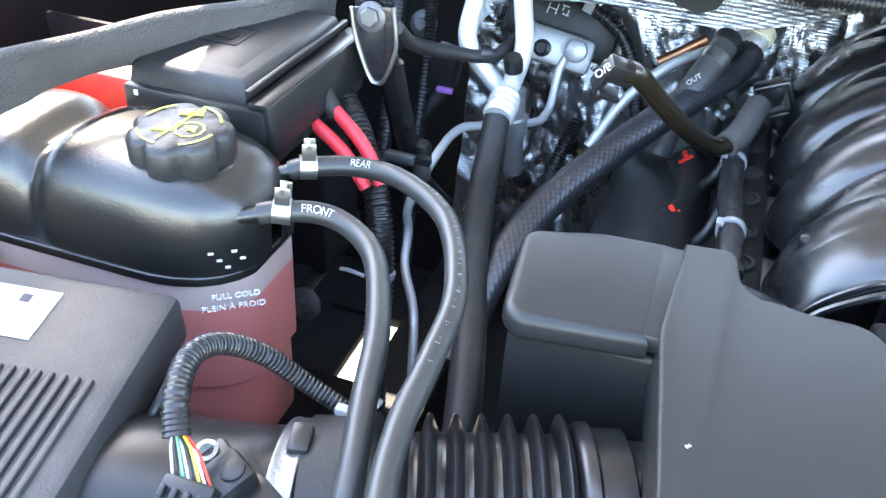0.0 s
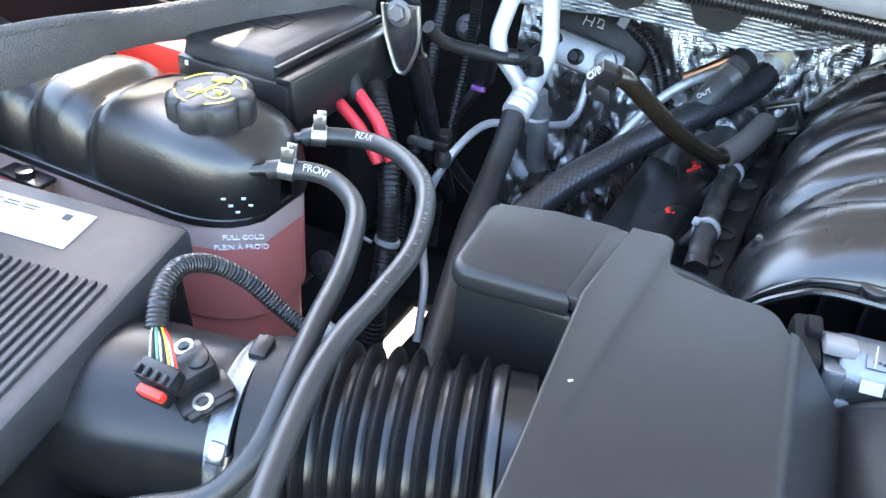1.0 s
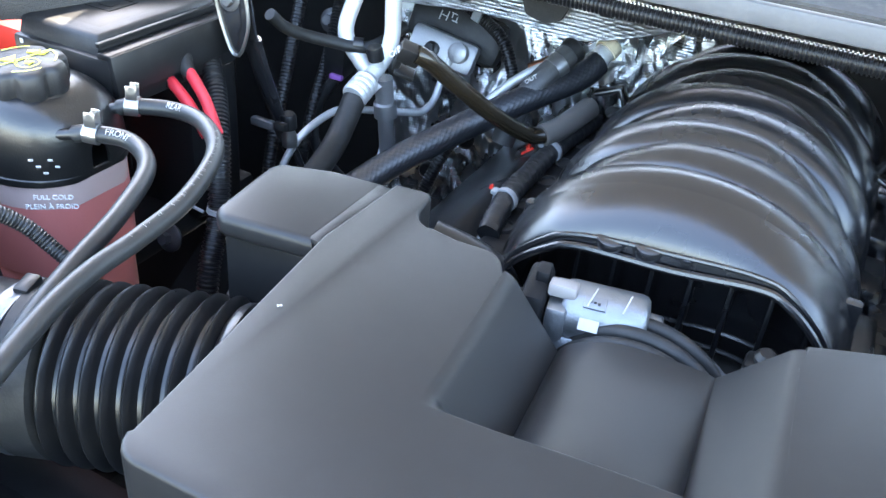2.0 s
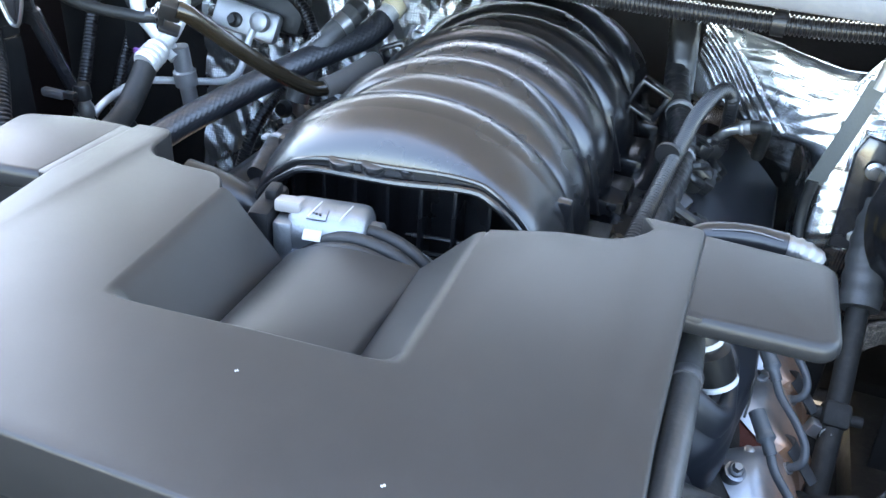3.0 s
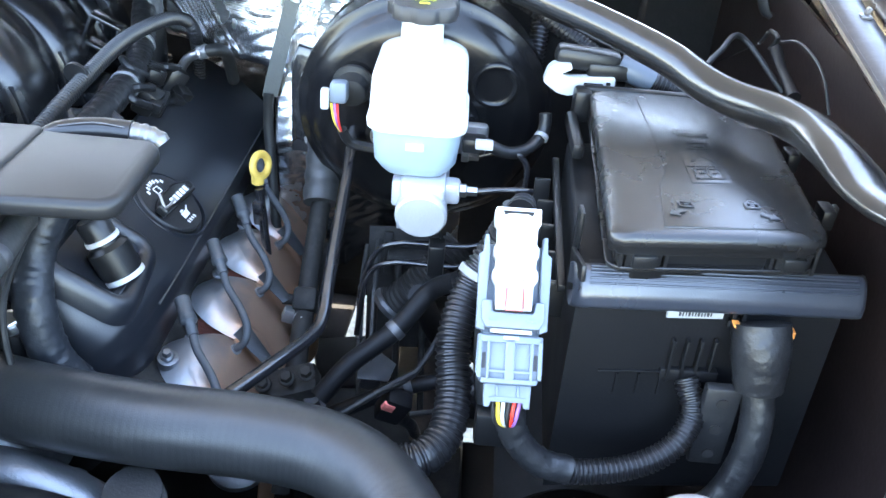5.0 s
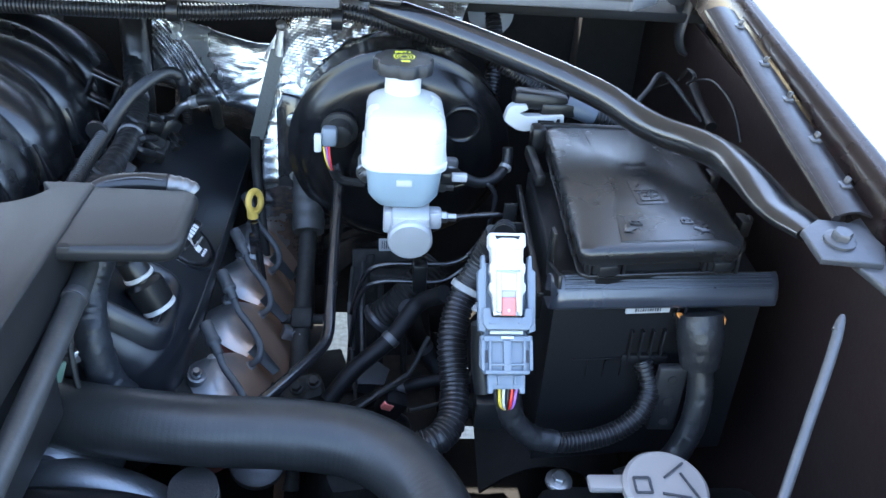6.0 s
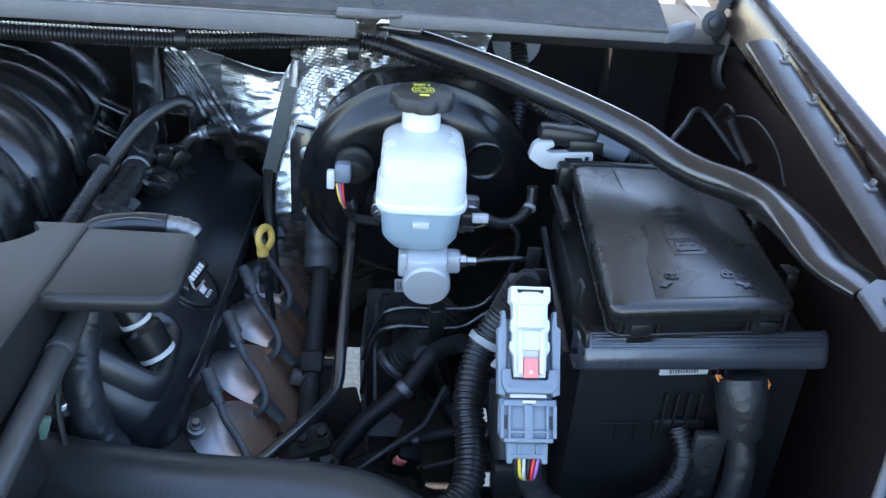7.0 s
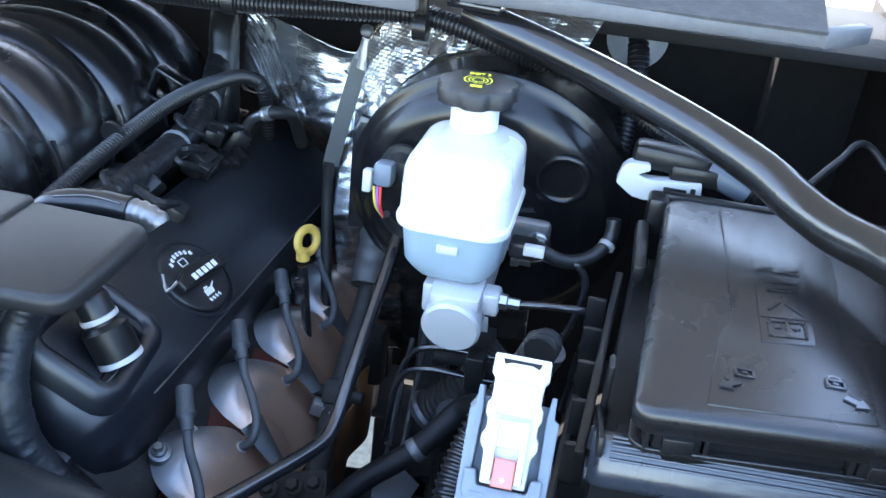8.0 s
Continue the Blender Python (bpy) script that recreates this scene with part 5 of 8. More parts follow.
bh = thing("braided_heater_hose", "black woven-sleeved heater hose with crimped end", "hose", (-0.03, 0.82, 0.95))
part("hose", tube([(0.052, 0.925, 1.112), (0.040, 0.900, 1.098), (-0.002, 0.835, 1.080), (-0.055, 0.755, 1.052), (-0.096, 0.680, 1.026), (-0.118, 0.60, 1.00), (-0.13, 0.52, 0.95)], 0.0152, 60, 0.0019, woven=0.0006), BRAID, bh)
part("crimp", lathe([(0.0125, 0), (0.0135, 0.004), (0.0125, 0.008), (0.0135, 0.012), (0.0125, 0.016), (0.0125, 0.03)], (0.048, 0.918, 1.108), (0.25, 0.55, 0.45), 20), ALU, bh)
part("sleeve", lathe([(0.0145, 0.024), (0.0145, 0.036), (0.013, 0.038)], (0.048, 0.918, 1.108), (0.25, 0.55, 0.45), 20), mat("cream plastic", (0.6, 0.52, 0.36), 0.5), bh, "cream plastic quick-connect sleeve")
hh = thing("heater_hose", "black heater hose with steel band clamp", "hose", (0.0, 0.9, 1.0))
part("hose", tube([(0.028, 0.905, 1.130), (0.020, 0.882, 1.116), (0.008, 0.856, 1.098), (-0.006, 0.834, 1.070), (-0.014, 0.82, 1.03)], 0.0138, 18, 0.006), RUBBER_GREY, hh)
part("copper_pipe", tube([(0.006, 0.965, 1.104), (-0.020, 0.958, 1.086), (-0.040, 0.950, 1.074)], 0.0062, 12, 0.006), mat("dull copper pipe", (0.55, 0.25, 0.13), 0.35, 0.9, mottle=0.3), hh, "dull copper pipe stub")
part("clamp", lathe([(0.0132, -0.007), (0.0144, -0.007), (0.0150, 0.007), (0.0140, 0.007)], (0.018, 0.877, 1.113), (0.4, 0.8, 0.5), 20), STEEL, hh)
part("clamp", lathe([(0.0132, -0.004), (0.0142, -0.004), (0.0155, 0.006), (0.0140, 0.006)], (0.026, 0.897, 1.126), (0.35, 0.85, 0.5), 20), PLASTIC, hh)
part("print", moved(letters("OUT", 0.0075), basis((0.004, 0.838, 1.106), (0.75, 0.4, 0.5), (-0.25, -0.72, 0.65))), GREY_INK, hh, "pale printed word")
part("hard_pipe", tube([(0.03, 0.97, 1.10), (-0.02, 0.93, 1.085), (-0.06, 0.90, 1.05), (-0.09, 0.86, 1.0)], 0.006, 12, 0.008), ALU, hh)
vt = thing("vent_tube", "dark bent vent tube with a square plug", "tube", (0.0, 0.75, 1.0))
part("tube", tube([(-0.042, 0.648, 1.178), (-0.034, 0.656, 1.172), (-0.018, 0.682, 1.146), (0.006, 0.722, 1.108), (0.026, 0.755, 1.082), (0.040, 0.772, 1.072), (0.052, 0.784, 1.073)], 0.0088, 18, 0.006), TUBE_BROWN, vt)
part("plug", join(rbox((-0.050, 0.650, 1.176), (0.022, 0.016, 0.018), 0.003, rot(20, 20, 30)), rbox((-0.062, 0.652, 1.168), (0.006, 0.018, 0.024), 0.002, rot(20, 20, 30)), rbox((-0.056, 0.652, 1.156), (0.020, 0.016, 0.005), 0.002, rot(20, 20, 30))), PLASTIC, vt)
part("mark", moved(letters("O/B", 0.009), basis((-0.060, 0.640, 1.178), (0.75, 0.25, 0.62), (-0.3, -0.85, 0.45))), GREY_INK, vt, "pale chalked letters")
part("sleeve", tube([(0.046, 0.778, 1.071), (0.058, 0.805, 1.075), (0.070, 0.86, 1.082)], 0.0125, 16, 0.008), mat("grey-brown rubber sleeve", (0.075, 0.068, 0.062), 0.6, grain=0.3), vt, "grey rubber sleeve")
cc = thing("firewall_conduit", "black corrugated conduit on the firewall", "wiring loom", (-0.07, 0.98, 0.98))
part("conduit", tube([(-0.155, 0.985, 1.125), (-0.125, 0.985, 1.110), (-0.088, 0.975, 1.090), (-0.062, 0.958, 1.050), (-0.050, 0.935, 1.010), (-0.045, 0.92, 0.98)], 0.0085, 14, 0.006, ribs=(0.0042, 0.0016)), CONDUIT, cc)
part("clip", rbox((-0.128, 0.975, 1.118), (0.012, 0.006, 0.02), 0.001, rot(0, 20, 0)), TIE, cc)
il = thing("injector_harness", "taped black injector harness with red-locked plugs along the fuel rail", "wiring harness", (0.04, 0.8, 0.95))
part("harness", tube([(0.072, 0.885, 1.060), (0.064, 0.83, 1.056), (0.058, 0.7815, 1.054), (0.059, 0.715, 1.056), (0.063, 0.647, 1.060), (0.068, 0.60, 1.048)], 0.0105, 18, 0.0025, crumple=0.0016), TAPE, il)
for tx, ty, tz in ((0.058, 0.7815, 1.0545), (0.063, 0.647, 1.060)):
    part("tie", join(lathe([(0.0122, -0.003), (0.0122, 0.003)], (tx, ty, tz), (0.05, 1, 0.0), 16), rbox((tx - 0.010, ty - 0.003, tz + 0.008), (0.006, 0.010, 0.004), 0.001)), TIE, il)
for px, py, pz in ((0.0194, 0.840, 1.006), (0.020, 0.738, 0.998), (0.020, 0.640, 0.985)):
    plug = part("plug", join(rbox((px, py, pz), (0.030, 0.024, 0.036), 0.004, rot(0, -35, 20)), rbox((px + 0.014, py, pz - 0.012), (0.030, 0.030, 0.018), 0.003, rot(0, -35, 20)), rbox((px - 0.002, py + 0.014, pz + 0.006), (0.034, 0.004, 0.030), 0.001, rot(0, -35, 20))), PLASTIC, il)
    part("red_lock", join(rbox((px - 0.004, py - 0.008, pz + 0.016), (0.016, 0.005, 0.006), 0.001, rot(0, -35, 20)), rbox((px - 0.006, py - 0.002, pz + 0.019), (0.005, 0.012, 0.005), 0.001, rot(0, -35, 20))), RED, plug, "red plug lock")
    part("lead", tube([(px + 0.006, py - 0.010, pz - 0.010), (px + 0.010, py - 0.034, pz - 0.004), (px + 0.026, py - 0.040, pz + 0.022), (px + 0.036, py - 0.022, pz + 0.044)], 0.0055, 10, 0.006), TAPE, plug)
    part("coil", rbox((px - 0.030, py - 0.030, pz - 0.026), (0.040, 0.055, 0.030), 0.006, rot(0, -38, 0)), PLASTIC_MATTE, plug, "matte black coil block")
    part("coil_bolt", bolt((px - 0.012, py - 0.052, pz - 0.004), (-0.5, -0.2, 1), 0.0042, 1.5, 0.005), STEEL, plug)
fr = thing("fuel_rail", "dark fuel rail with round ports beside the manifold", "fuel rail", (0.08, 0.76, 1.03))
part("rail", rbox((0.078, 0.755, 1.036), (0.030, 0.44, 0.020), 0.005), PLASTIC_DARK, fr)
for py in (0.622, 0.672, 0.730, 0.780, 0.838, 0.888):
    part("port", lathe([(0.0105, 0), (0.0105, 0.004), (0.0075, 0.0045), (0.0070, 0.0015), (0.0, 0.0015)], (0.076, py, 1.0455), (-0.15, -0.1, 1), 20), LINER, fr, "round dark port")
lvc = thing("valve_cover", "black plastic valve cover", "valve cover", (-0.02, 0.75, 0.95), "valve covers")
LVM = Matrix.Translation((-0.010, 0.755, 0.975)) @ rot(0, -38, 0)
part("cover", moved(rbox((0, 0, 0), (0.125, 0.50, 0.04), 0.012, taper=0.9), LVM), PLASTIC, lvc)
part("coil_lead", tube([(0.01, 0.62, 0.98), (-0.03, 0.60, 0.97), (-0.07, 0.58, 0.92)], 0.006, 10, 0.008), RUBBER, lvc)
ov = thing("oil_vent_pipe", "smooth black vent pipe behind the resonator wing", "pipe", (0.07, 0.52, 1.04))
part("pipe", tube([(0.052, 0.512, 1.080), (0.085, 0.520, 1.070), (0.108, 0.530, 1.050), (0.115, 0.54, 1.01)], 0.019, 18, 0.008), RUBBER_GLOSS, ov)
fc = thing("firewall_connector", "black wiring connector with purple tab behind the pipes", "connector", (-0.25, 0.85, 1.0))
part("body", rbox((-0.255, 0.85, 1.065), (0.03, 0.03, 0.045), 0.004, rot(10, 10, 0)), PLASTIC, fc)
part("tab", rbox((-0.250, 0.835, 1.045), (0.018, 0.006, 0.006), 0.001), WIRES["purple"], fc)
part("lead", tube([(-0.255, 0.84, 1.04), (-0.275, 0.83, 1.00), (-0.27, 0.82, 0.95), (-0.24, 0.84, 0.90)], 0.007, 10, 0.008), TAPE, fc)
rl = thing("release_hose", "black hose looping across the firewall", "hose", (-0.2, 0.8, 1.05))
part("hose", tube([(-0.262, 0.72, 1.150), (-0.255, 0.745, 1.128), (-0.225, 0.785, 1.110), (-0.19, 0.81, 1.105), (-0.17, 0.86, 1.12)], 0.007, 12, 0.008), RUBBER, rl)
part("clamp", tube([(-0.205, 0.80, 1.108), (-0.195, 0.806, 1.107)], 0.0085, 12, 0.005), RUBBER_GLOSS, rl)
for k, pts in enumerate([[(-0.30, 0.92, 1.12), (-0.28, 0.86, 1.06), (-0.27, 0.80, 0.98), (-0.26, 0.76, 0.86)], [(-0.31, 0.85, 1.14), (-0.30, 0.80, 1.05), (-0.285, 0.74, 0.95), (-0.27, 0.70, 0.84)], [(-0.12, 0.96, 0.98), (-0.135, 0.91, 0.93), (-0.15, 0.88, 0.86), (-0.16, 0.86, 0.8)]]):
    w = whole("wiring_branch", tube(pts, 0.007 + 0.001 * k, 12, 0.01, ribs=(0.0045, 0.0014)), CONDUIT, "black corrugated wiring branch on the firewall", "wiring loom", "firewall branches")
for bx, by, bz in ((-0.196, 1.018, 0.855), (-0.285, 0.565, 0.935), (-0.30, 0.90, 1.09)):
    whole("panel_nut", join(lathe([(0.016, 0), (0.016, 0.003), (0.010, 0.006)], (bx, by, bz), (0, -1, 0.3), 20), lathe([(0.007, 0.004), (0.007, 0.014)], (bx, by, bz), (0, -1, 0.3), 6)), BRACKET, "dusty grey panel nut on the firewall", "nut", "panel nuts")

# ---- driver side: valve cover, exhaust, hoses ----
rvc = thing("valve_cover", "black plastic valve cover with round oil filler cap", "valve cover", (0.51, 0.75, 0.93), "valve covers")
RVM = Matrix.Translation((0.488, 0.755, 0.993)) @ rot(0, 38, 0)


def cover_section(yy):
    """Section of the cover at yy along it: outer foot, sharp outer ridge, flat top, rounded inner shoulder, inner foot."""
    k = min(1.0, max(0.0, (-0.150 - yy) / 0.06))
    k = k * k * (3 - 2 * k)
    up = 0.0215 - 0.004 * k
    return [(0.093, -0.044), (0.0830, -0.022), (0.0700, up - 0.011 - 0.010 * k), (0.0618, up - 0.0125 * k - 0.0018), (0.0590, up - 0.011 * k), (0.050, up + 0.0012 - 0.003 * k), (0.030, up + 0.0036), (0.010, up + 0.0046), (-0.012, up + 0.0040), (-0.034, up + 0.0014), (-0.046, up - 0.0025), (-0.056, up - 0.008), (-0.060, -0.010), (-0.060, -0.040)]


def cover_body(u, v):
    yy = -0.264 + 0.502 * (1 - (1 - u) ** 1.15)
    sec = cover_section(yy)
    k = v * (len(sec) - 1)
    i = min(int(k), len(sec) - 2)
    x, z = (sec[i][j] + (sec[i + 1][j] - sec[i][j]) * (k - i) for j in (0, 1))
    f = min(1.0, max(0.0, (yy + 0.264) / 0.070))         # the front end rounds over
    g = math.sqrt(max(0.0, 1 - (1 - f) ** 2.2))
    b = min(1.0, max(0.0, (0.238 - yy) / 0.005))
    pit = max(abs(x + 0.004) / 0.0285, abs(yy + 0.205) / 0.0295)
    z -= 0.022 * min(1.0, max(0.0, (1.0 - pit) / 0.12))       # the pocket round the sensor
    return x * (0.70 + 0.30 * g), yy, -0.044 + (z + 0.044) * (0.12 + 0.88 * g) * (0.88 + 0.12 * b)


part("cover", moved(sheet(cover_body, 90, 66, 0.003), RVM), VALVE_COVER, rvc, sharp=32)
part("edge_line", moved(tube([(0.0598, -0.205, 0.0150), (0.0600, -0.15, 0.0208), (0.0600, 0.05, 0.0212), (0.0600, 0.234, 0.0212)], 0.0011, 6, 0.02), RVM), RUBBER_GREY, rvc, "dusty worn line along the outer ridge")
part("lower_lip", moved(rbox((0.006, 0.004, -0.038), (0.126, 0.466, 0.010), 0.004), RVM), VALVE_COVER, rvc)
WELL = RVM @ Matrix.Translation((-0.004, -0.205, 0.0220)) @ rot(5, 0, 8)
part("sensor_well", stack([[WELL @ V((x, y, z)) for x, y in rr_outline(h, h * 1.05, r)] for h, r, z in ((0.0500, 0.024, -0.012), (0.0465, 0.022, -0.0020), (0.0430, 0.020, 0.0034), (0.0395, 0.017, 0.0058), (0.0360, 0.014, 0.0060), (0.0325, 0.012, 0.0040), (0.0300, 0.010, -0.002), (0.0285, 0.009, -0.021))]), VALVE_COVER, rvc, "raised square lip round the sensor well")
part("well_floor", stack([[WELL @ V((x, y, z)) for x, y in rr_outline(h, h, 0.009)] for h, z in ((0.0284, -0.0260), (0.0280, -0.0185))]), LINER, rvc)
part("front_lug", lathe([(0.015, -0.030), (0.0145, 0.0), (0.012, 0.003), (0.0, 0.003)], (0.4924, 0.520, 0.962), (-0.1, -0.35, 1), 24), ALU_DARK, rvc, "dull cast bolt lug")
part("front_lug", lathe([(0.010, -0.02), (0.009, 0.0), (0.0, 0.002)], (0.550, 0.541, 0.918), (0.2, -0.35, 1), 20), ALU_DARK, rvc, "dull cast bolt lug")
part("seat_ring", moved(lathe([(0.0365, 0.014), (0.0375, 0.022), (0.0385, 0.0265), (0.0400, 0.0265), (0.0415, 0.022)], (0.019, -0.087, 0), (0, 0, 1), 48), RVM), VALVE_COVER, rvc)
oc = part("oil_cap", moved(lathe([(0.033, 0.010), (0.035, 0.022), (0.0345, 0.0262), (0.033, 0.0275), (0.0, 0.028)], (0.019, -0.087, 0), (0, 0, 1), 48), RVM), PLASTIC_MATTE, rvc, "round black oil filler cap with white print")
OCM = RVM @ Matrix.Translation((0.019, -0.087, 0.0283)) @ rot(0, 0, 84)
part("grip_bar", moved(join(prism([(-0.031, -0.006), (0.033, -0.008), (0.034, 0.004), (0.012, 0.011), (-0.016, 0.010), (-0.031, 0.004)], 0.0, 0.010, 0.003), rbox((0.028, -0.001, 0.009), (0.008, 0.008, 0.006), 0.002)), OCM), PLASTIC, oc)
part("print_bars", moved(join(*[rbox((-0.012 + 0.0075 * k, -0.001, 0.0102), (0.0052, 0.0062, 0.0004), 0) for k in range(5)], *[rbox((-0.013 + 0.0048 * k, 0.0255 - 0.0006 * (k - 3) ** 2, 0.0004), (0.0030, 0.0040, 0.0004), 0) for k in range(7)]), OCM), WHITE_INK, oc)
part("oil_can_symbol", moved(join(prism([(-0.007, -0.0205), (0.004, -0.0205), (0.006, -0.0155), (0.0115, -0.0125), (0.0105, -0.0115), (0.004, -0.0145), (-0.006, -0.0145)], 0.0, 0.0006, 0), rbox((-0.002, -0.0130, 0.0004), (0.005, 0.002, 0.0005), 0), *[rbox((-0.007 + 0.0045 * k, -0.0245, 0.0004), (0.0022, 0.0034, 0.0004), 0, rot(0, 0, 25)) for k in range(4)]), OCM), WHITE_INK, oc)
part("book_symbol", moved(join(rbox((0.0, 0.0132, 0.0004), (0.0085, 0.0010, 0.0005), 0), rbox((-0.0042, 0.0165, 0.0004), (0.0010, 0.0068, 0.0005), 0), rbox((0.0042, 0.0165, 0.0004), (0.0010, 0.0068, 0.0005), 0), rbox((0.0, 0.0198, 0.0004), (0.0085, 0.0010, 0.0005), 0)), OCM), WHITE_INK, oc)
for lug in ((0.4924, 0.519, 0.965), (0.550, 0.540, 0.920), (0.561, 0.668, 0.926), (0.562, 0.765, 0.928)):
    part("bolt", bolt(lug, (0.1, -0.35, 1), 0.0042, 1.5, 0.007), ALU_DARK, rvc)
coil = thing("pressure_sensor", "black sensor with two white rings at the valve cover front", "sensor", (0.50, 0.525, 0.99))
CD = V((0.42, -0.06, -0.90)).normalized()
CO = V((0.4920, 0.5570, 1.0430))
part("body", lathe([(0.012, 0.0), (0.0135, 0.003), (0.0135, 0.024), (0.0180, 0.028), (0.0180, 0.052), (0.0135, 0.056)], CO, CD, 22), PLASTIC, coil)
part("ring", lathe([(0.0140, 0.017), (0.0147, 0.0175), (0.0147, 0.021), (0.0140, 0.0215)], CO, CD, 22), WHITE, coil)
part("ring", lathe([(0.0176, 0.053), (0.0181, 0.054), (0.0181, 0.0575), (0.0150, 0.058)], CO, CD, 22), WHITE, coil)
part("tip", lathe([(0.010, 0.056), (0.009, 0.070)], CO, CD, 18), RUBBER, coil)
elbow = thing("breather_elbow", "dark breather hose with grey elbow fitting on the valve cover", "hose", (0.53, 0.55, 1.1))
part("hose", tube([(0.466, 0.546, 1.108), (0.482, 0.551, 1.120), (0.51, 0.556, 1.123), (0.536, 0.557, 1.122)], 0.0102, 18, 0.005), RUBBER_GLOSS, elbow)
# thin pale strip drawn in for the highlight along the hose
part("edge_glint", tube([(0.484, 0.545, 1.129), (0.51, 0.549, 1.1325), (0.533, 0.550, 1.1300)], 0.0006, 6, 0.006), BRACKET, elbow)
part("fitting", tube([(0.532, 0.557, 1.122), (0.545, 0.557, 1.121), (0.554, 0.5565, 1.118), (0.558, 0.556, 1.114)], 0.0098, 18, 0.0015, ribs=(0.0058, 0.0009)), mat("dull crinkled foil wrap", (0.22, 0.215, 0.21), 0.4, 0.8, grain=0.8, grain_scale=90, mottle=0.4), elbow, "crinkled foil-wrapped end")
part("wire_clip", tube([(0.545, 0.575, 1.062), (0.553, 0.566, 1.054), (0.560, 0.570, 1.062)], 0.0012, 6, 0.004), STEEL, elbow)

dip = thing("dipstick", "yellow oil dipstick ring handle on a black tube", "dipstick", (0.58, 0.77, 0.8))
DM = basis((0.579, 0.786, 0.992), (0.25, 0.1, -0.85), (0.88, -0.40, 0.25))
part("ring_handle", join(moved(tube([(0.0118 * math.cos(radians(a)), 0.0130 * math.sin(radians(a)), 0) for a in range(0, 361, 15)], 0.0046, 12, 0.003, flat=0.8), DM), tube([(0.577, 0.779, 0.984), (0.577, 0.779, 0.974)], 0.0068, 14, 0.004)), YELLOW, dip)
part("tube", tube([(0.580, 0.770, 0.972), (0.583, 0.768, 0.945), (0.590, 0.76, 0.88), (0.60, 0.75, 0.78)], 0.005, 10, 0.008), PAINT_BLACK, dip)
part("bracket", rbox((0.580, 0.765, 0.945), (0.012, 0.008, 0.03), 0.002, rot(10, 0, 0)), PAINT_BLACK, dip)

# exhaust manifold with heat shields and plug leads
exh = thing("exhaust_manifold", "rusty exhaust manifold behind bright and browned steel heat shields", "exhaust manifold", (0.58, 0.72, 0.75))
part("casting", tube([(0.550, 0.545, 0.81), (0.555, 0.60, 0.805), (0.56, 0.72, 0.80), (0.565, 0.86, 0.80), (0.58, 0.95, 0.78)], 0.028, 16, 0.02), RUST_CAST, exh, "rusty cast iron manifold log")
for k, sy in enumerate((0.545, 0.655, 0.765, 0.875)):
    part("branch", tube([(0.525, sy, 0.89), (0.540, sy, 0.87), (0.552, sy, 0.83)], 0.018, 12, 0.008), RUST_CAST, exh)


SPOONS = (0.570, 0.671, 0.768, 0.866)


def shield_at(y, v):
    """The wavy heat shield: round lobes towards the valve cover, drawn in between them, with a skirt on the hot side."""
    sy = min(SPOONS, key=lambda s: abs(s - y))
    dy = (y - sy) / 0.0495
    lobe = math.sqrt(max(0.0, 1 - min(1.0, abs(dy) / 0.76) ** 2.2))
    left = 0.588 - 0.050 * lobe ** 0.8
    skew = y - 0.014 + 0.036 * v
    x = left + (0.628 + 0.005 * math.cos(2 * math.pi * (y - sy) / 0.098) - left) * v
    fold = 0.5 + 0.5 * math.cos(math.pi * min(1.0, abs(dy)))
    z = 0.884 + 0.026 * lobe * (1 - v) + 0.014 * math.sin(math.pi * min(1.0, 1.2 * v)) + 0.012 * (fold - 0.5) * math.sin(math.pi * v) - 0.066 * v ** 2.3
    return x, skew + 0.003 * noise.noise(V((x, y, 4)) * 24), z + 0.004 * noise.noise(V((x, y, 2)) * 30)


hs = part("heat_shield", sheet(lambda u, v: shield_at(0.522 + 0.392 * u, v), 200, 26, 0.0014), HEAT_TINT, exh, "bright pressed steel lobes browning on the outer side", sharp=50)
for sy in SPOONS:
    part("rivet", bolt(V(shield_at(sy + 0.010, 0.22)) + V((0, 0, 0.0005)), (0.2, -0.3, 0.9), 0.0036, 1.5, 0.0025), HEAT_TINT, hs)
    part("leaf", sheet(lambda u, v: (0.592 + 0.026 * v + 0.006 * math.sin(math.pi * u), sy + 0.028 + 0.040 * u * (1 - 0.5 * v), 0.905 - 0.014 * u - 0.030 * v + 0.006 * math.sin(math.pi * u)), 10, 8, 0.0014), ALU_DARK, exh, "small bent steel leaf beside the lobe")
part("outer_wall", sheet(lambda u, v: (0.630 + 0.005 * math.cos(2 * math.pi * (0.53 + 0.40 * u - 0.570) / 0.098) - 0.012 * v, 0.55 + 0.39 * u, 0.806 - 0.13 * v), 60, 6, 0.0014), RUST, exh, "heat-browned outer steel wall")
part("inner_plate", sheet(lambda u, v: (0.546 + 0.052 * v, 0.53 + 0.42 * u, 0.894 - 0.022 * v + 0.004 * math.sin(60 * u)), 40, 6, 0.003), RUST_CAST, exh, "dark red-brown casting face")
part("stay", join(rbox((0.632, 0.700, 0.858), (0.030, 0.012, 0.016), 0.002, rot(0, 20, 10)), bolt((0.640, 0.693, 0.860), (0.2, -1, 0.3), 0.006)), ALU_CAST, exh, "grey stay with bolt")
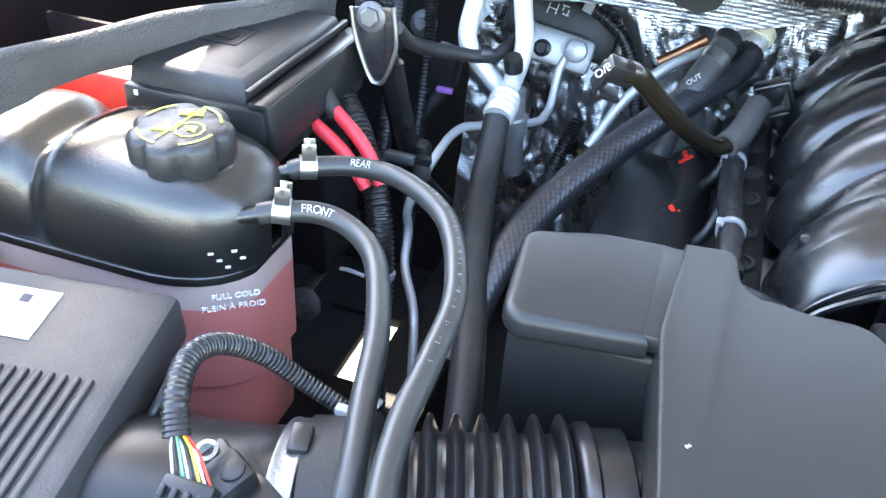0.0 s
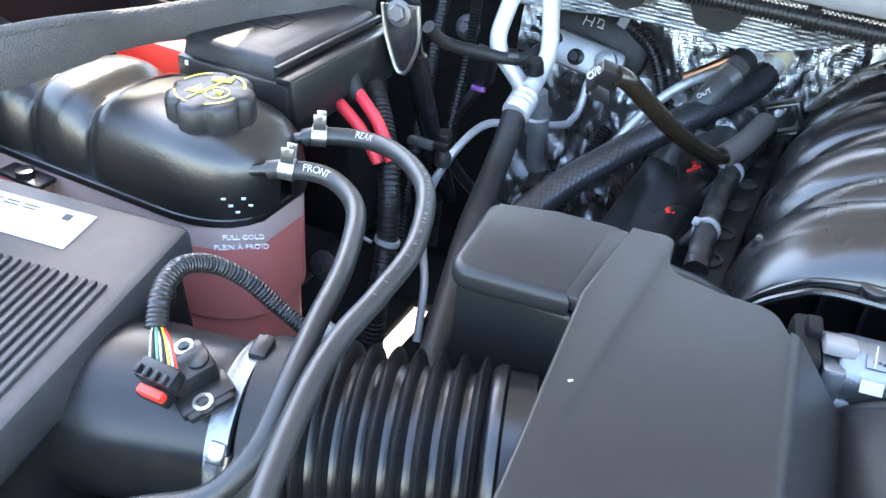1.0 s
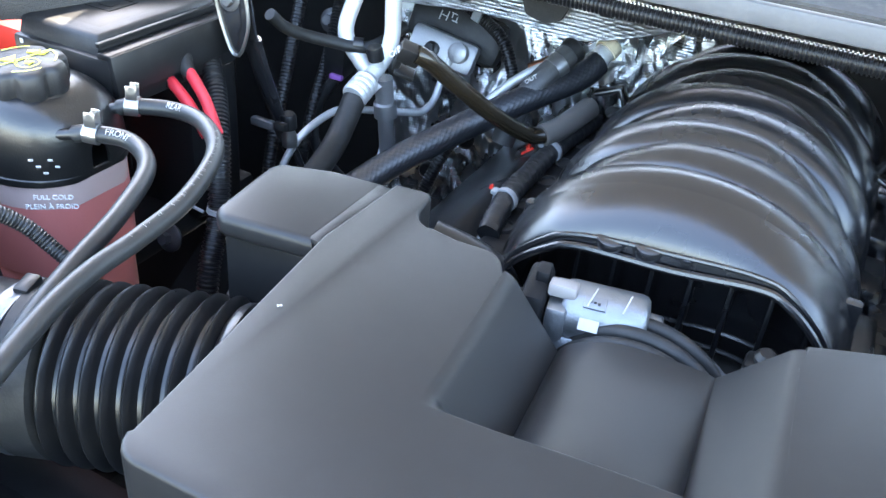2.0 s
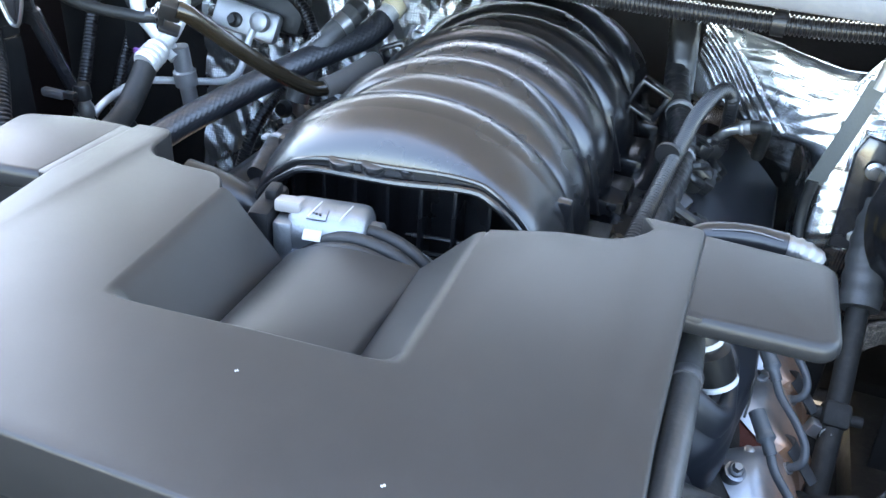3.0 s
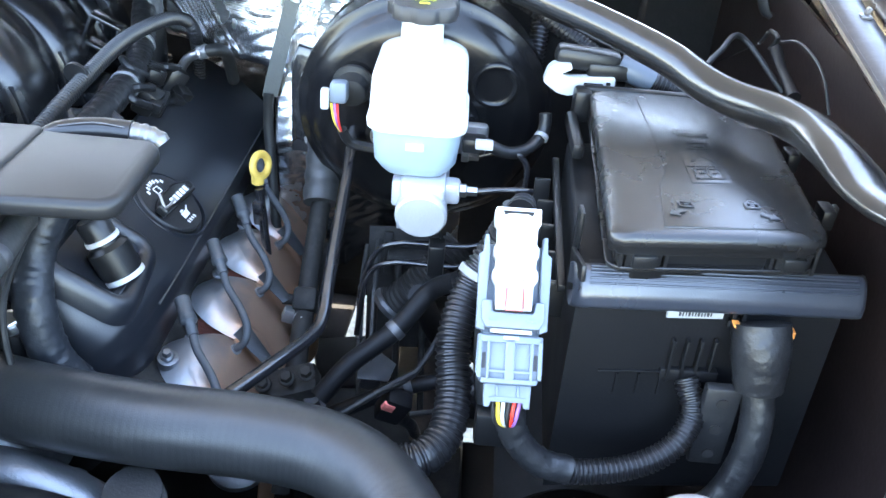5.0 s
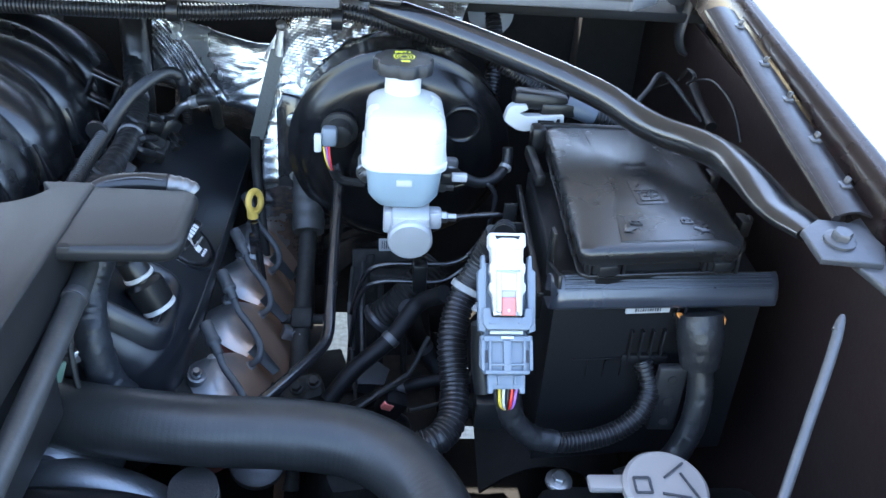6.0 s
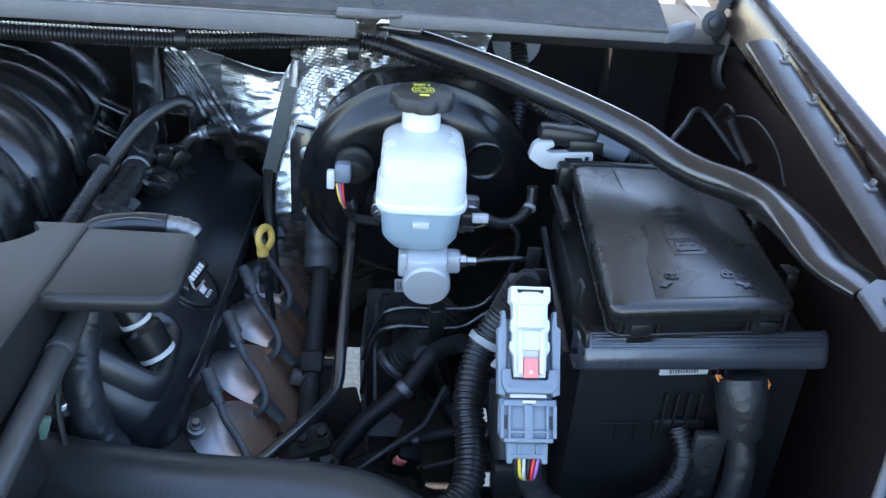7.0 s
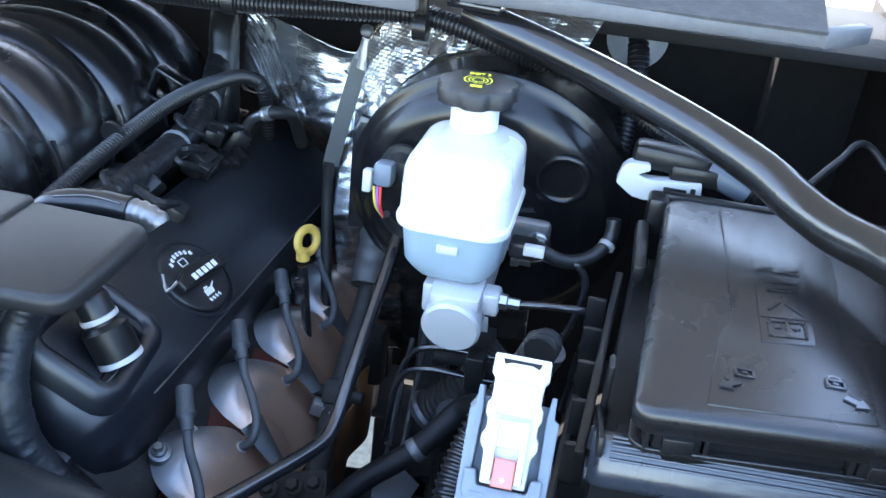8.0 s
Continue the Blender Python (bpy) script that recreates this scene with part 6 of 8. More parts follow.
for k, sy in enumerate(SPOONS):
    lead = thing("plug_lead", "grey rubber spark plug lead with thick boot", "plug lead", (0.55, sy, 0.9), "plug leads")
    dy = sy - SPOONS[1]
    part("boot", tube([(0.5551, 0.6763 + dy, 0.957), (0.5664, 0.6569 + dy, 0.947), (0.572, 0.648 + dy, 0.940)], 0.0070, 14, 0.002, taper=lambda s: 1.0 if s < 0.55 else (1.12 if s < 0.72 else 0.74)), LEAD_GREY, lead)
    part("lead", tube([(0.571, 0.650 + dy, 0.941), (0.578, 0.638 + dy, 0.932), (0.5949, 0.618 + dy, 0.922), (0.605, 0.602 + dy, 0.912), (0.6045, 0.592 + dy, 0.902), (0.594, 0.5914 + dy, 0.892)], 0.0038, 12, 0.004), LEAD_GREY, lead)
    part("plug_end", tube([(0.597, 0.5914 + dy, 0.894), (0.588, 0.595 + dy, 0.884)], 0.0055, 12, 0.006), ALU_CAST, lead)

# rail side harness, vacuum line and fittings next to the manifold
cd = thing("rail_conduit", "black corrugated conduit along the manifold", "wiring loom", (0.44, 0.8, 1.05))
part("conduit", tube([(0.424, 0.56, 1.072), (0.430, 0.62, 1.090), (0.438, 0.70, 1.107), (0.4455, 0.79, 1.118), (0.457, 0.870, 1.116), (0.466, 0.905, 1.109), (0.4725, 0.922, 1.096), (0.474, 0.930, 1.070), (0.474, 0.935, 1.02)], 0.0078, 14, 0.008, ribs=(0.0035, 0.0012)), CONDUIT, cd)
part("tie", lathe([(0.0112, -0.002), (0.0112, 0.002)], (0.432, 0.70, 1.112), (0.1, 1, 0.15), 16), PLASTIC, cd)
rh = thing("injector_harness", "taped black injector harness with cable ties beside the manifold", "wiring harness", (0.44, 0.8, 1.0))
part("harness", tube([(0.425, 0.60, 1.045), (0.434, 0.68, 1.060), (0.440, 0.76, 1.068), (0.434, 0.84, 1.072), (0.415, 0.92, 1.085), (0.405, 0.965, 1.11)], 0.0140, 24, 0.0022, crumple=0.0012), TAPE, rh)
for ty, tx, tz in ((0.79, 0.439, 1.069), (0.89, 0.423, 1.080)):
    part("tie", lathe([(0.0155, -0.0025), (0.0155, 0.0025)], (tx, ty, tz), (-0.1, 1, 0.1), 18), TIE, rh)
for k, (px, py, pz) in enumerate(((0.458, 0.80, 1.05), (0.470, 0.72, 1.03), (0.460, 0.88, 1.045))):
    plug = part("plug", rbox((px, py, pz), (0.022, 0.026, 0.03), 0.004, rot(0, 35, 15 * k)), PLASTIC, rh)
    part("lead", tube([(0.442, py - 0.02, 1.065), (px, py - 0.02, pz + 0.022), (px + 0.006, py, pz + 0.014)], 0.005, 8, 0.006), TAPE, plug)
for k, (px, py, pz) in enumerate(((0.452, 0.845, 1.064), (0.466, 0.805, 1.046), (0.448, 0.720, 1.052), (0.470, 0.860, 1.030))):
    plug = part("plug", join(rbox((px, py, pz), (0.018, 0.030, 0.018), 0.003, rot(20 * k, 25, 30 - 25 * k)), rbox((px + 0.004, py - 0.016, pz + 0.004), (0.013, 0.012, 0.013), 0.002, rot(20 * k, 25, 30 - 25 * k)), *[rbox((px, py + 0.007 * j - 0.007, pz + 0.009), (0.016, 0.002, 0.003), 0, rot(20 * k, 25, 30 - 25 * k)) for j in range(3)]), PLASTIC, rh)
    part("lead", tube([(px, py - 0.02, pz + 0.004), (px - 0.010, py - 0.040, pz + 0.018), (px - 0.022, py - 0.030, pz + 0.024), (0.434, py - 0.010, 1.070)], 0.0042, 10, 0.004, crumple=0.0008), TAPE, plug)
fl = thing("fuel_line_fitting", "bright bent fuel line fitting with black plug", "fuel line", (0.46, 0.88, 1.04))
part("pipe", tube([(0.462, 0.895, 1.024), (0.463, 0.894, 1.046), (0.470, 0.892, 1.062), (0.482, 0.890, 1.073), (0.498, 0.888, 1.078)], 0.0054, 16, 0.003, crumple=0.0005), STEEL, fl)
part("collar", lathe([(0.0075, 0), (0.0082, 0.003), (0.0070, 0.005), (0.0082, 0.007), (0.0078, 0.012)], (0.488, 0.889, 1.076), (1, -0.15, 0.35), 16), ALU_CAST, fl)
part("hose", tube([(0.496, 0.888, 1.079), (0.508, 0.893, 1.080), (0.515, 0.908, 1.070), (0.514, 0.935, 1.03)], 0.0072, 14, 0.006), RUBBER, fl)
part("plug", rbox((0.446, 0.892, 1.020), (0.02, 0.02, 0.022), 0.003), PLASTIC, fl)
bp = thing("heater_pipe_boot", "thick taped black pipe rising at the firewall", "pipe", (0.41, 0.97, 1.05))
part("pipe", tube([(0.398, 1.01, 1.165), (0.402, 0.985, 1.150), (0.408, 0.965, 1.115), (0.412, 0.955, 1.07), (0.412, 0.95, 1.02)], 0.0170, 24, 0.003, crumple=0.0008), RUBBER_GLOSS, bp)
st = thing("ground_strap", "flat braided ground strap with crimped ring end", "ground strap", (0.58, 0.93, 1.0))
part("strap", sheet(lambda u, v: (0.603 - 0.030 * u - 0.0088 + 0.0176 * v, 0.866 - 0.004 * math.sin(math.pi * u), 1.158 - 0.118 * u), 20, 4, 0.002), mat("woven olive-grey strap", (0.085, 0.09, 0.085), 0.7, grain=0.9, grain_scale=300), st)
part("cable", tube([(0.572, 0.866, 1.044), (0.571, 0.864, 1.00), (0.580, 0.84, 0.93), (0.588, 0.82, 0.86)], 0.006, 10, 0.006), RUBBER, st)
part("crimp", tube([(0.606, 0.869, 1.180), (0.605, 0.868, 1.170), (0.603, 0.866, 1.150)], 0.0065, 14, 0.003, flat=0.55, taper=lambda s: 0.8 + 0.4 * s, crumple=0.0008), ALU_CAST, st)
part("ring", lathe([(0.0065, 0), (0.0065, 0.003), (0.004, 0.005)], (0.607, 0.870, 1.186), (0, -1, 0.5), 16), BRACKET, st)

RAD_LINE = [(0.36, 0.455, 0.945), (0.43, 0.440, 0.957), (0.50, 0.424, 0.959), (0.58, 0.414, 0.959), (0.66, 0.411, 0.958), (0.715, 0.402, 0.955), (0.755, 0.376, 0.950), (0.780, 0.335, 0.943), (0.790, 0.28, 0.935), (0.793, 0.18, 0.925)]
rad = thing("radiator_hose", "thick grey-black ribbed upper radiator hose", "radiator hose", (0.6, 0.41, 0.9))
part("hose", tube(RAD_LINE, 0.0306, 36, 0.0018, ribs=(0.0056, 0.00008)), HOSE_GREY, rad)
part("clamp", lathe([(0.0312, -0.006), (0.0318, -0.006), (0.0318, 0.006), (0.0312, 0.006)], (0.385, 0.450, 0.950), (1, -0.2, 0.1), 32), STEEL, rad)
th = thing("vent_hose", "thin dull grey rubber hose along the resonator's side", "hose", (0.49, 0.35, 1.0))
part("hose", tube([(0.478, 0.485, 1.080), (0.486, 0.468, 1.090), (0.490, 0.43, 1.088), (0.492, 0.36, 1.082), (0.492, 0.29, 1.072), (0.490, 0.22, 1.06), (0.488, 0.12, 1.04)], 0.0095, 16, 0.006), RUBBER_GREY, th)
part("clamp", lathe([(0.0102, -0.004), (0.0106, -0.003), (0.0106, 0.003), (0.0102, 0.004)], (0.4905, 0.42, 1.088), (0, 1, 0.05), 20), BRACKET, th)
tp = thing("taped_hose", "ribbed black taped harness beside the valve cover", "wiring harness", (0.5, 0.45, 0.9))
part("harness", tube([(0.486, 0.52, 1.082), (0.474, 0.498, 1.045), (0.479, 0.474, 1.011), (0.489, 0.467, 0.971), (0.509, 0.469, 0.938), (0.535, 0.479, 0.906)], 0.0150, 28, 0.0018, crumple=0.0009), mat("blue-black cloth tape", (0.014, 0.0165, 0.021), 0.45, grain=1.0, grain_scale=110, mottle=0.35, mottle_scale=50, dust=0.05), tp)
part("thin_lead", tube([(0.474, 0.50, 1.07), (0.470, 0.45, 1.03), (0.478, 0.43, 0.98), (0.49, 0.42, 0.93)], 0.0028, 8, 0.006), RUBBER, tp)
acc = thing("alternator", "grey cast alternator and bracket below the hose", "alternator", (0.47, 0.42, 0.85))
part("housing", lathe([(0.045, 0), (0.052, 0.012), (0.058, 0.06), (0.05, 0.07)], (0.44, 0.40, 0.90), (0.05, 1, 0), 32), ALU_DARK, acc)
part("bracket", join(rbox((0.478, 0.488, 0.930), (0.05, 0.04, 0.04), 0.008, rot(10, 20, 0)), rbox((0.452, 0.478, 0.960), (0.026, 0.02, 0.05), 0.006)), HINGE, acc)
part("bolt", bolt((0.463, 0.465, 1.000), (0.1, -0.4, 1), 0.007), STEEL, acc)
part("bolt", bolt((0.470, 0.440, 0.960), (0.1, -0.4, 1), 0.008), STEEL, acc)
part("green_tag", rbox((0.462, 0.42, 1.015), (0.02, 0.006, 0.02), 0.002, rot(0, 20, 30)), mat("dull green tag", (0.10, 0.17, 0.13), 0.5), acc)
shroud = thing("fan_shroud", "black plastic fan shroud edge below the radiator hose", "fan shroud", (0.5, 0.32, 0.8))
part("rim", tube([(0.40, 0.345, 0.930), (0.46, 0.345, 0.936), (0.53, 0.345, 0.930), (0.58, 0.345, 0.905), (0.61, 0.345, 0.86)], 0.020, 16, 0.01, flat=0.8), PLASTIC, shroud)
part("panel", rbox((0.25, 0.27, 0.84), (1.0, 0.05, 0.16), 0.01), PLASTIC, shroud)
neck = thing("hose_neck_clamp", "black hose neck with ridged silver clamp", "hose clamp", (0.577, 0.39, 0.88))
part("neck", lathe([(0.019, -0.03), (0.019, 0.018), (0.021, 0.022)], (0.577, 0.385, 0.905), (0, -0.3, 1), 24), RUBBER, neck)
part("clamp", lathe([(0.0202, 0.002), (0.0212, 0.002), (0.0212, 0.012), (0.0202, 0.012)], (0.577, 0.385, 0.905), (0, -0.3, 1), 28), STEEL, neck)
part("clamp_screw", rbox((0.586, 0.368, 0.914), (0.012, 0.010, 0.012), 0.002), STEEL, neck)
part("drive_housing", join(tube([(0.40, 0.39, 0.905), (0.43, 0.39, 0.918), (0.465, 0.39, 0.926), (0.50, 0.39, 0.920), (0.54, 0.39, 0.898), (0.556, 0.39, 0.875)], 0.0185, 16, 0.006, flat=0.8), rbox((0.47, 0.40, 0.895), (0.13, 0.03, 0.04), 0.012)), ALU_DARK, acc, "arched cast housing")

# ---- brake booster, master cylinder, reservoir ----
BO, BD = V((0.752, 0.805, 1.064)), V((0.0, -0.985, -0.17))
boost = thing("brake_booster", "large round glossy black brake booster", "brake booster", (0.76, 0.85, 0.94))
part("shell", lathe([(0.118, -0.07), (0.128, -0.03), (0.130, 0.0), (0.1325, 0.003), (0.1325, 0.010), (0.1290, 0.0125), (0.1250, 0.0135), (0.1215, 0.0175), (0.1175, 0.0245), (0.1120, 0.0300), (0.1040, 0.0340), (0.0880, 0.0372), (0.060, 0.0390), (0.057, 0.050), (0.03, 0.056)], BO, BD, 84), BOOSTER, boost)
BUP = V((0.0, -0.17, 0.985))
part("dimple", lathe([(0.0245, -0.006), (0.0240, 0.0006), (0.0222, 0.0020), (0.0205, 0.0020), (0.0188, 0.0004), (0.0150, -0.0002), (0.0, -0.0002)], BO + BD * 0.0378 + V((0.0690, 0, 0)) + BUP * 0.0560, BD + V((0.06, 0, 0.05)), 40), BOOSTER, boost, "round pressed dimple")
part("vacuum_valve", lathe([(0.020, 0), (0.021, 0.006), (0.016, 0.008), (0.014, 0.022), (0.010, 0.024)], BO + BD * 0.050 + V((-0.070, 0, 0.050)), BD, 24), RUBBER, boost, "round black vacuum grommet")
sp = part("sensor_plug", rbox(BO + BD * 0.080 + V((-0.080, 0, 0.056)), (0.017, 0.020, 0.021), 0.004, rot(-8, 0, 0)), GREY, boost, "grey sensor plug")
part("plug_face", rbox(BO + BD * 0.094 + V((-0.092, 0.004, 0.054)), (0.008, 0.010, 0.020), 0.002, rot(-8, 0, 0)), WHITE, sp)
for k, wc in enumerate(("yellow", "purple", "red")):
    part("wire", tube([BO + BD * 0.092 + V((-0.086 + 0.003 * k, 0, 0.050)), BO + BD * 0.098 + V((-0.082 + 0.002 * k, 0, 0.036)), BO + BD * 0.088 + V((-0.076, 0, 0.018))], 0.0012, 6, 0.004), WIRES[wc], sp)
part("lead", tube([BO + BD * 0.088 + V((-0.076, 0, 0.022)), BO + BD * 0.08 + V((-0.068, 0, 0.004)), BO + BD * 0.075 + V((-0.04, 0, -0.004))], 0.005, 8, 0.006), TAPE, sp)
side_brkt = thing("booster_bracket", "black pressed steel bracket with two nuts beside the booster", "bracket", (0.62, 0.86, 1.0))
part("plate", prism([(-0.018, -0.06), (0.012, -0.06), (0.018, 0.03), (0.012, 0.055), (-0.012, 0.06), (-0.02, 0.04)], 0, 0.012, 0.003, Matrix.Translation((0.620, 0.86, 1.045)) @ rot(82, 0, 0)), PAINT_BLACK, side_brkt)
for nz in (1.075, 1.002):
    part("nut", bolt((0.622, 0.846, nz), (0, -1, 0.1), 0.006, 1.5), STEEL, side_brkt)

MO = V((0.761, 0.611, 1.039))
MCD = V((0.0, 0.985, 0.17))
mc = thing("master_cylinder", "silver cast aluminium brake master cylinder", "master cylinder", (0.76, 0.68, 1.0))
part("barrel", lathe([(0.0, 0), (0.0210, 0.0005), (0.0232, 0.003), (0.0232, 0.012), (0.0222, 0.014), (0.0222, 0.10), (0.024, 0.104), (0.024, 0.15)], MO, MCD, 36), CYLINDER, mc)
part("boss", join(rbox(MO + V((0.0, 0.03, 0.022)), (0.040, 0.05, 0.016), 0.004, rot(8, 0, 0)), rbox(MO + V((0.024, 0.028, 0.016)), (0.018, 0.020, 0.020), 0.004), rbox(MO + V((-0.022, 0.03, 0.012)), (0.012, 0.02, 0.026), 0.003)), CYLINDER, mc)
for dx, dy, dz in ((0.036, 0.026, 0.018), (0.036, 0.075, 0.030)):
    part("line_nut", lathe([(0.0065, 0), (0.0065, 0.006), (0.0045, 0.007), (0.0045, 0.016)], MO + V((dx - 0.004, dy, dz)), (1, 0, 0), 6), STEEL, mc)
part("flange", rbox(MO + MCD * 0.135 + V((0, 0, 0.0)), (0.115, 0.012, 0.036), 0.008, rot(10, 0, 0)), ALU_CAST, mc)
for dx in (-0.048, 0.048):
    part("nut", join(bolt(MO + MCD * 0.127 + V((dx, 0, 0.0)), (0, -1, -0.1), 0.0085, 1.35, 0.010), lathe([(0.0045, 0), (0.0045, 0.018)], MO + MCD * 0.127 + V((dx, 0, 0.0)), (0, -1, -0.1), 12)), STEEL, mc)
part("tag", rbox((0.752, 0.752, 0.957), (0.042, 0.0015, 0.017), 0.0004, rot(0, -2, 0)), LABEL, mc, "white barcode tag")
part("barcode", join(*[rbox((0.735 + 0.0026 * k, 0.7508, 0.957 + 0.0002 * k), (0.0010, 0.0006, 0.011), 0) for k in range(12)]), DARK_INK, mc)

res = thing("brake_fluid_reservoir", "frosted white brake fluid reservoir with black cap", "fluid reservoir", (0.752, 0.67, 1.07))


RM = Matrix.Translation((0.752, 0.668, 1.072))
part("lower_shell", loft([(0.026, 0.036, 0.012, -0.002, 0), (0.031, 0.041, 0.014, 0.004, 0), (0.036, 0.046, 0.016, 0.012, 0), (0.039, 0.050, 0.018, 0.044, 0)], RM), RES_FLUID, res, "bluish fluid-filled lower half")
part("rim", loft([(0.0395, 0.0505, 0.018, 0.042, 0), (0.0430, 0.054, 0.020, 0.044, 0), (0.0435, 0.0545, 0.020, 0.049, 0), (0.0425, 0.0535, 0.020, 0.051, 0)], RM), RES_WHITE, res, "moulded rim round the middle")
part("upper_shell", loft([(0.0415, 0.052, 0.020, 0.049, 0), (0.0405, 0.051, 0.018, 0.074, 0)], RM), RES_WHITE, res)
part("shoulder", loft([(0.0405, 0.051, 0.018, 0.074, 0), (0.0398, 0.050, 0.017, 0.086, 0.001), (0.0380, 0.048, 0.017, 0.0915, 0.002), (0.0335, 0.044, 0.017, 0.0955, 0.004), (0.027, 0.036, 0.016, 0.0980, 0.010), (0.020, 0.024, 0.014, 0.0995, 0.020)], RM), RES_CLEAR, res, "clear greyed top above the fluid")
part("level_tag", rbox((0.752, 0.618, 1.103), (0.016, 0.003, 0.007), 0.001), WHITE, res)
NC = RM @ V((-0.003, 0.031, 0.1015))
part("neck", lathe([(0.0190, -0.010), (0.0185, 0.018), (0.0210, 0.0185), (0.0210, 0.021)], NC, (0, -0.02, 1), 32), RES_WHITE, res)
rcap = part("cap", lathe([(0.0290, 0.0195), (0.0315, 0.0208), (0.0315, 0.0308), (0.0298, 0.0332), (0.0, 0.0340)], NC, (0, -0.02, 1), 84, lobes=(7, 0.11)), PLASTIC_MATTE, res, "black scalloped cap with yellow symbol")
NM = basis(NC + V((0, -0.0007, 0.0343)), (1, 0.08, 0), (0, -0.02, 1))
part("symbol", moved(join(ring_bit(0.0075, 0, 360, 0.0012), ring_bit(0.0045, 0, 360, 0.0012), ring_bit(0.0105, 130, 230, 0.0012), ring_bit(0.0105, -50, 50, 0.0012)), NM), YELLOW_INK, rcap)
part("print", moved(letters("DOT 3", 0.0058, 0.0003), NM @ Matrix.Translation((0, 0.0145, 0.0004))), YELLOW_INK, rcap)
part("print_bar", moved(rbox((0, -0.0145, 0.0004), (0.009, 0.004, 0.0005), 0), NM), YELLOW_INK, rcap)
part("level_plug", join(rbox((0.803, 0.672, 1.088), (0.022, 0.018, 0.014), 0.003), ), PLASTIC, res)
part("level_plug_lock", rbox((0.812, 0.662, 1.092), (0.016, 0.008, 0.008), 0.001), WHITE, res)
part("level_lead", tube([(0.812, 0.675, 1.088), (0.835, 0.680, 1.078), (0.855, 0.690, 1.080), (0.868, 0.705, 1.092), (0.868, 0.71, 1.108)], 0.0058, 10, 0.006), TAPE, res)
part("level_tie", lathe([(0.007, -0.002), (0.007, 0.002)], (0.866, 0.70, 1.088), (0.3, 0.6, 0.5), 14), TIE, res)

bl = thing("brake_lines", "black brake pipes running from the master cylinder", "brake pipe", (0.8, 0.6, 0.9))
part("pipe", tube([MO + V((0.046, 0.026, 0.018)), MO + V((0.075, 0.026, 0.022)), MO + V((0.100, 0.03, 0.020)), (0.868, 0.66, 1.04), (0.860, 0.70, 0.98), (0.855, 0.72, 0.9)], 0.0030, 10, 0.005), PAINT_BLACK, bl)
part("pipe", tube([MO + V((0.046, 0.075, 0.030)), MO + V((0.075, 0.070, 0.040)), MO + V((0.093, 0.068, 0.028)), (0.852, 0.676, 1.035), (0.838, 0.68, 0.995), (0.81, 0.68, 0.975), (0.74, 0.68, 0.972), (0.715, 0.68, 0.955), (0.70, 0.685, 0.90)], 0.0030, 10, 0.005), PAINT_BLACK, bl)
part("pipe", tube([(0.835, 0.665, 0.985), (0.80, 0.665, 0.960), (0.735, 0.665, 0.958), (0.71, 0.668, 0.935), (0.70, 0.675, 0.86)], 0.0030, 10, 0.005), PAINT_BLACK, bl)
part("pipe_clip", rbox((0.777, 0.668, 0.966), (0.016, 0.02, 0.034), 0.002), PLASTIC, bl)

vp = thing("vacuum_pipe", "black hard pipe bent under the booster", "pipe", (0.66, 0.65, 0.8))
part("pipe", tube([(0.682, 0.78, 1.055), (0.6806, 0.690, 1.003), (0.6796, 0.620, 0.962), (0.679, 0.585, 0.943), (0.672, 0.562, 0.938), (0.644, 0.509, 0.940), (0.616, 0.470, 0.936), (0.595, 0.45, 0.925)], 0.0062, 14, 0.006), PAINT_BLACK, vp)
ss = thing("steering_shaft", "dark steering intermediate shaft with rubber boot", "steering shaft", (0.64, 0.75, 0.7))
part("boot", tube([(0.640, 0.86, 1.04), (0.641, 0.83, 0.985), (0.643, 0.79, 0.945)], 0.021, 18, 0.008, ribs=(0.02, 0.0015)), RUBBER_GREY, ss, "dull ribbed rubber boot")
part("shaft", tube([(0.643, 0.80, 0.95), (0.641, 0.717, 0.880), (0.638, 0.640, 0.80), (0.635, 0.58, 0.72)], 0.011, 10, 0.01), DARK, ss)
# made-up dark block, added to cover a bright sliver of ground
part("sliver_blocker", rbox((0.630, 0.866, 0.812), (0.030, 0.030, 0.075), 0.008), DARK, ss)
part("yoke", join(rbox((0.641, 0.71, 0.873), (0.026, 0.026, 0.03), 0.005, rot(45, 0, 0)), lathe([(0.006, -0.025), (0.006, 0.025)], (0.641, 0.71, 0.873), (1, 0, 0), 12)), DARK, ss)

# ---- fuse box, connector, looms ----
fb = thing("fuse_box", "black underhood fuse box with clipped lid", "fuse box", (0.97, 0.56, 0.86))
LID = [(0.888, 0.433), (0.896, 0.427), (1.026, 0.442), (1.036, 0.450), (1.053, 0.690), (1.046, 0.700), (0.910, 0.697), (0.903, 0.690)]


def grown(outline, d, c=(0.968, 0.565)):
    return [(x + (d if x > c[0] else -d), y + (d if y > c[1] else -d)) for x, y in outline]


part("base_rim", prism(grown(LID, -0.015), 1.088, 1.114, 0.002), PLASTIC_DARK, fb)
LID_EDGE = rounded(LID, 0.010)
lid = part("lid", stack([[(x, y, z) for x, y in inset(LID_EDGE, d)] for d, z in ((0.0045, 1.1240), (0.0016, 1.1252), (0.0010, 1.1300), (0.0, 1.1312), (0.0, 1.1350), (0.0006, 1.1375), (0.0020, 1.1396), (0.0042, 1.1408), (0.0075, 1.1415))]), LID_PLASTIC, fb, "moulded lid with raised centre panel", sharp=50)
# darker plastic puts the recess's shade under the lid into the colour
part("lid_skirt", prism(inset(LID_EDGE, 0.0080), 1.1135, 1.1290, 0.001), PLASTIC_DARK, lid, "recessed lower edge of the lid, darkened for its shade")
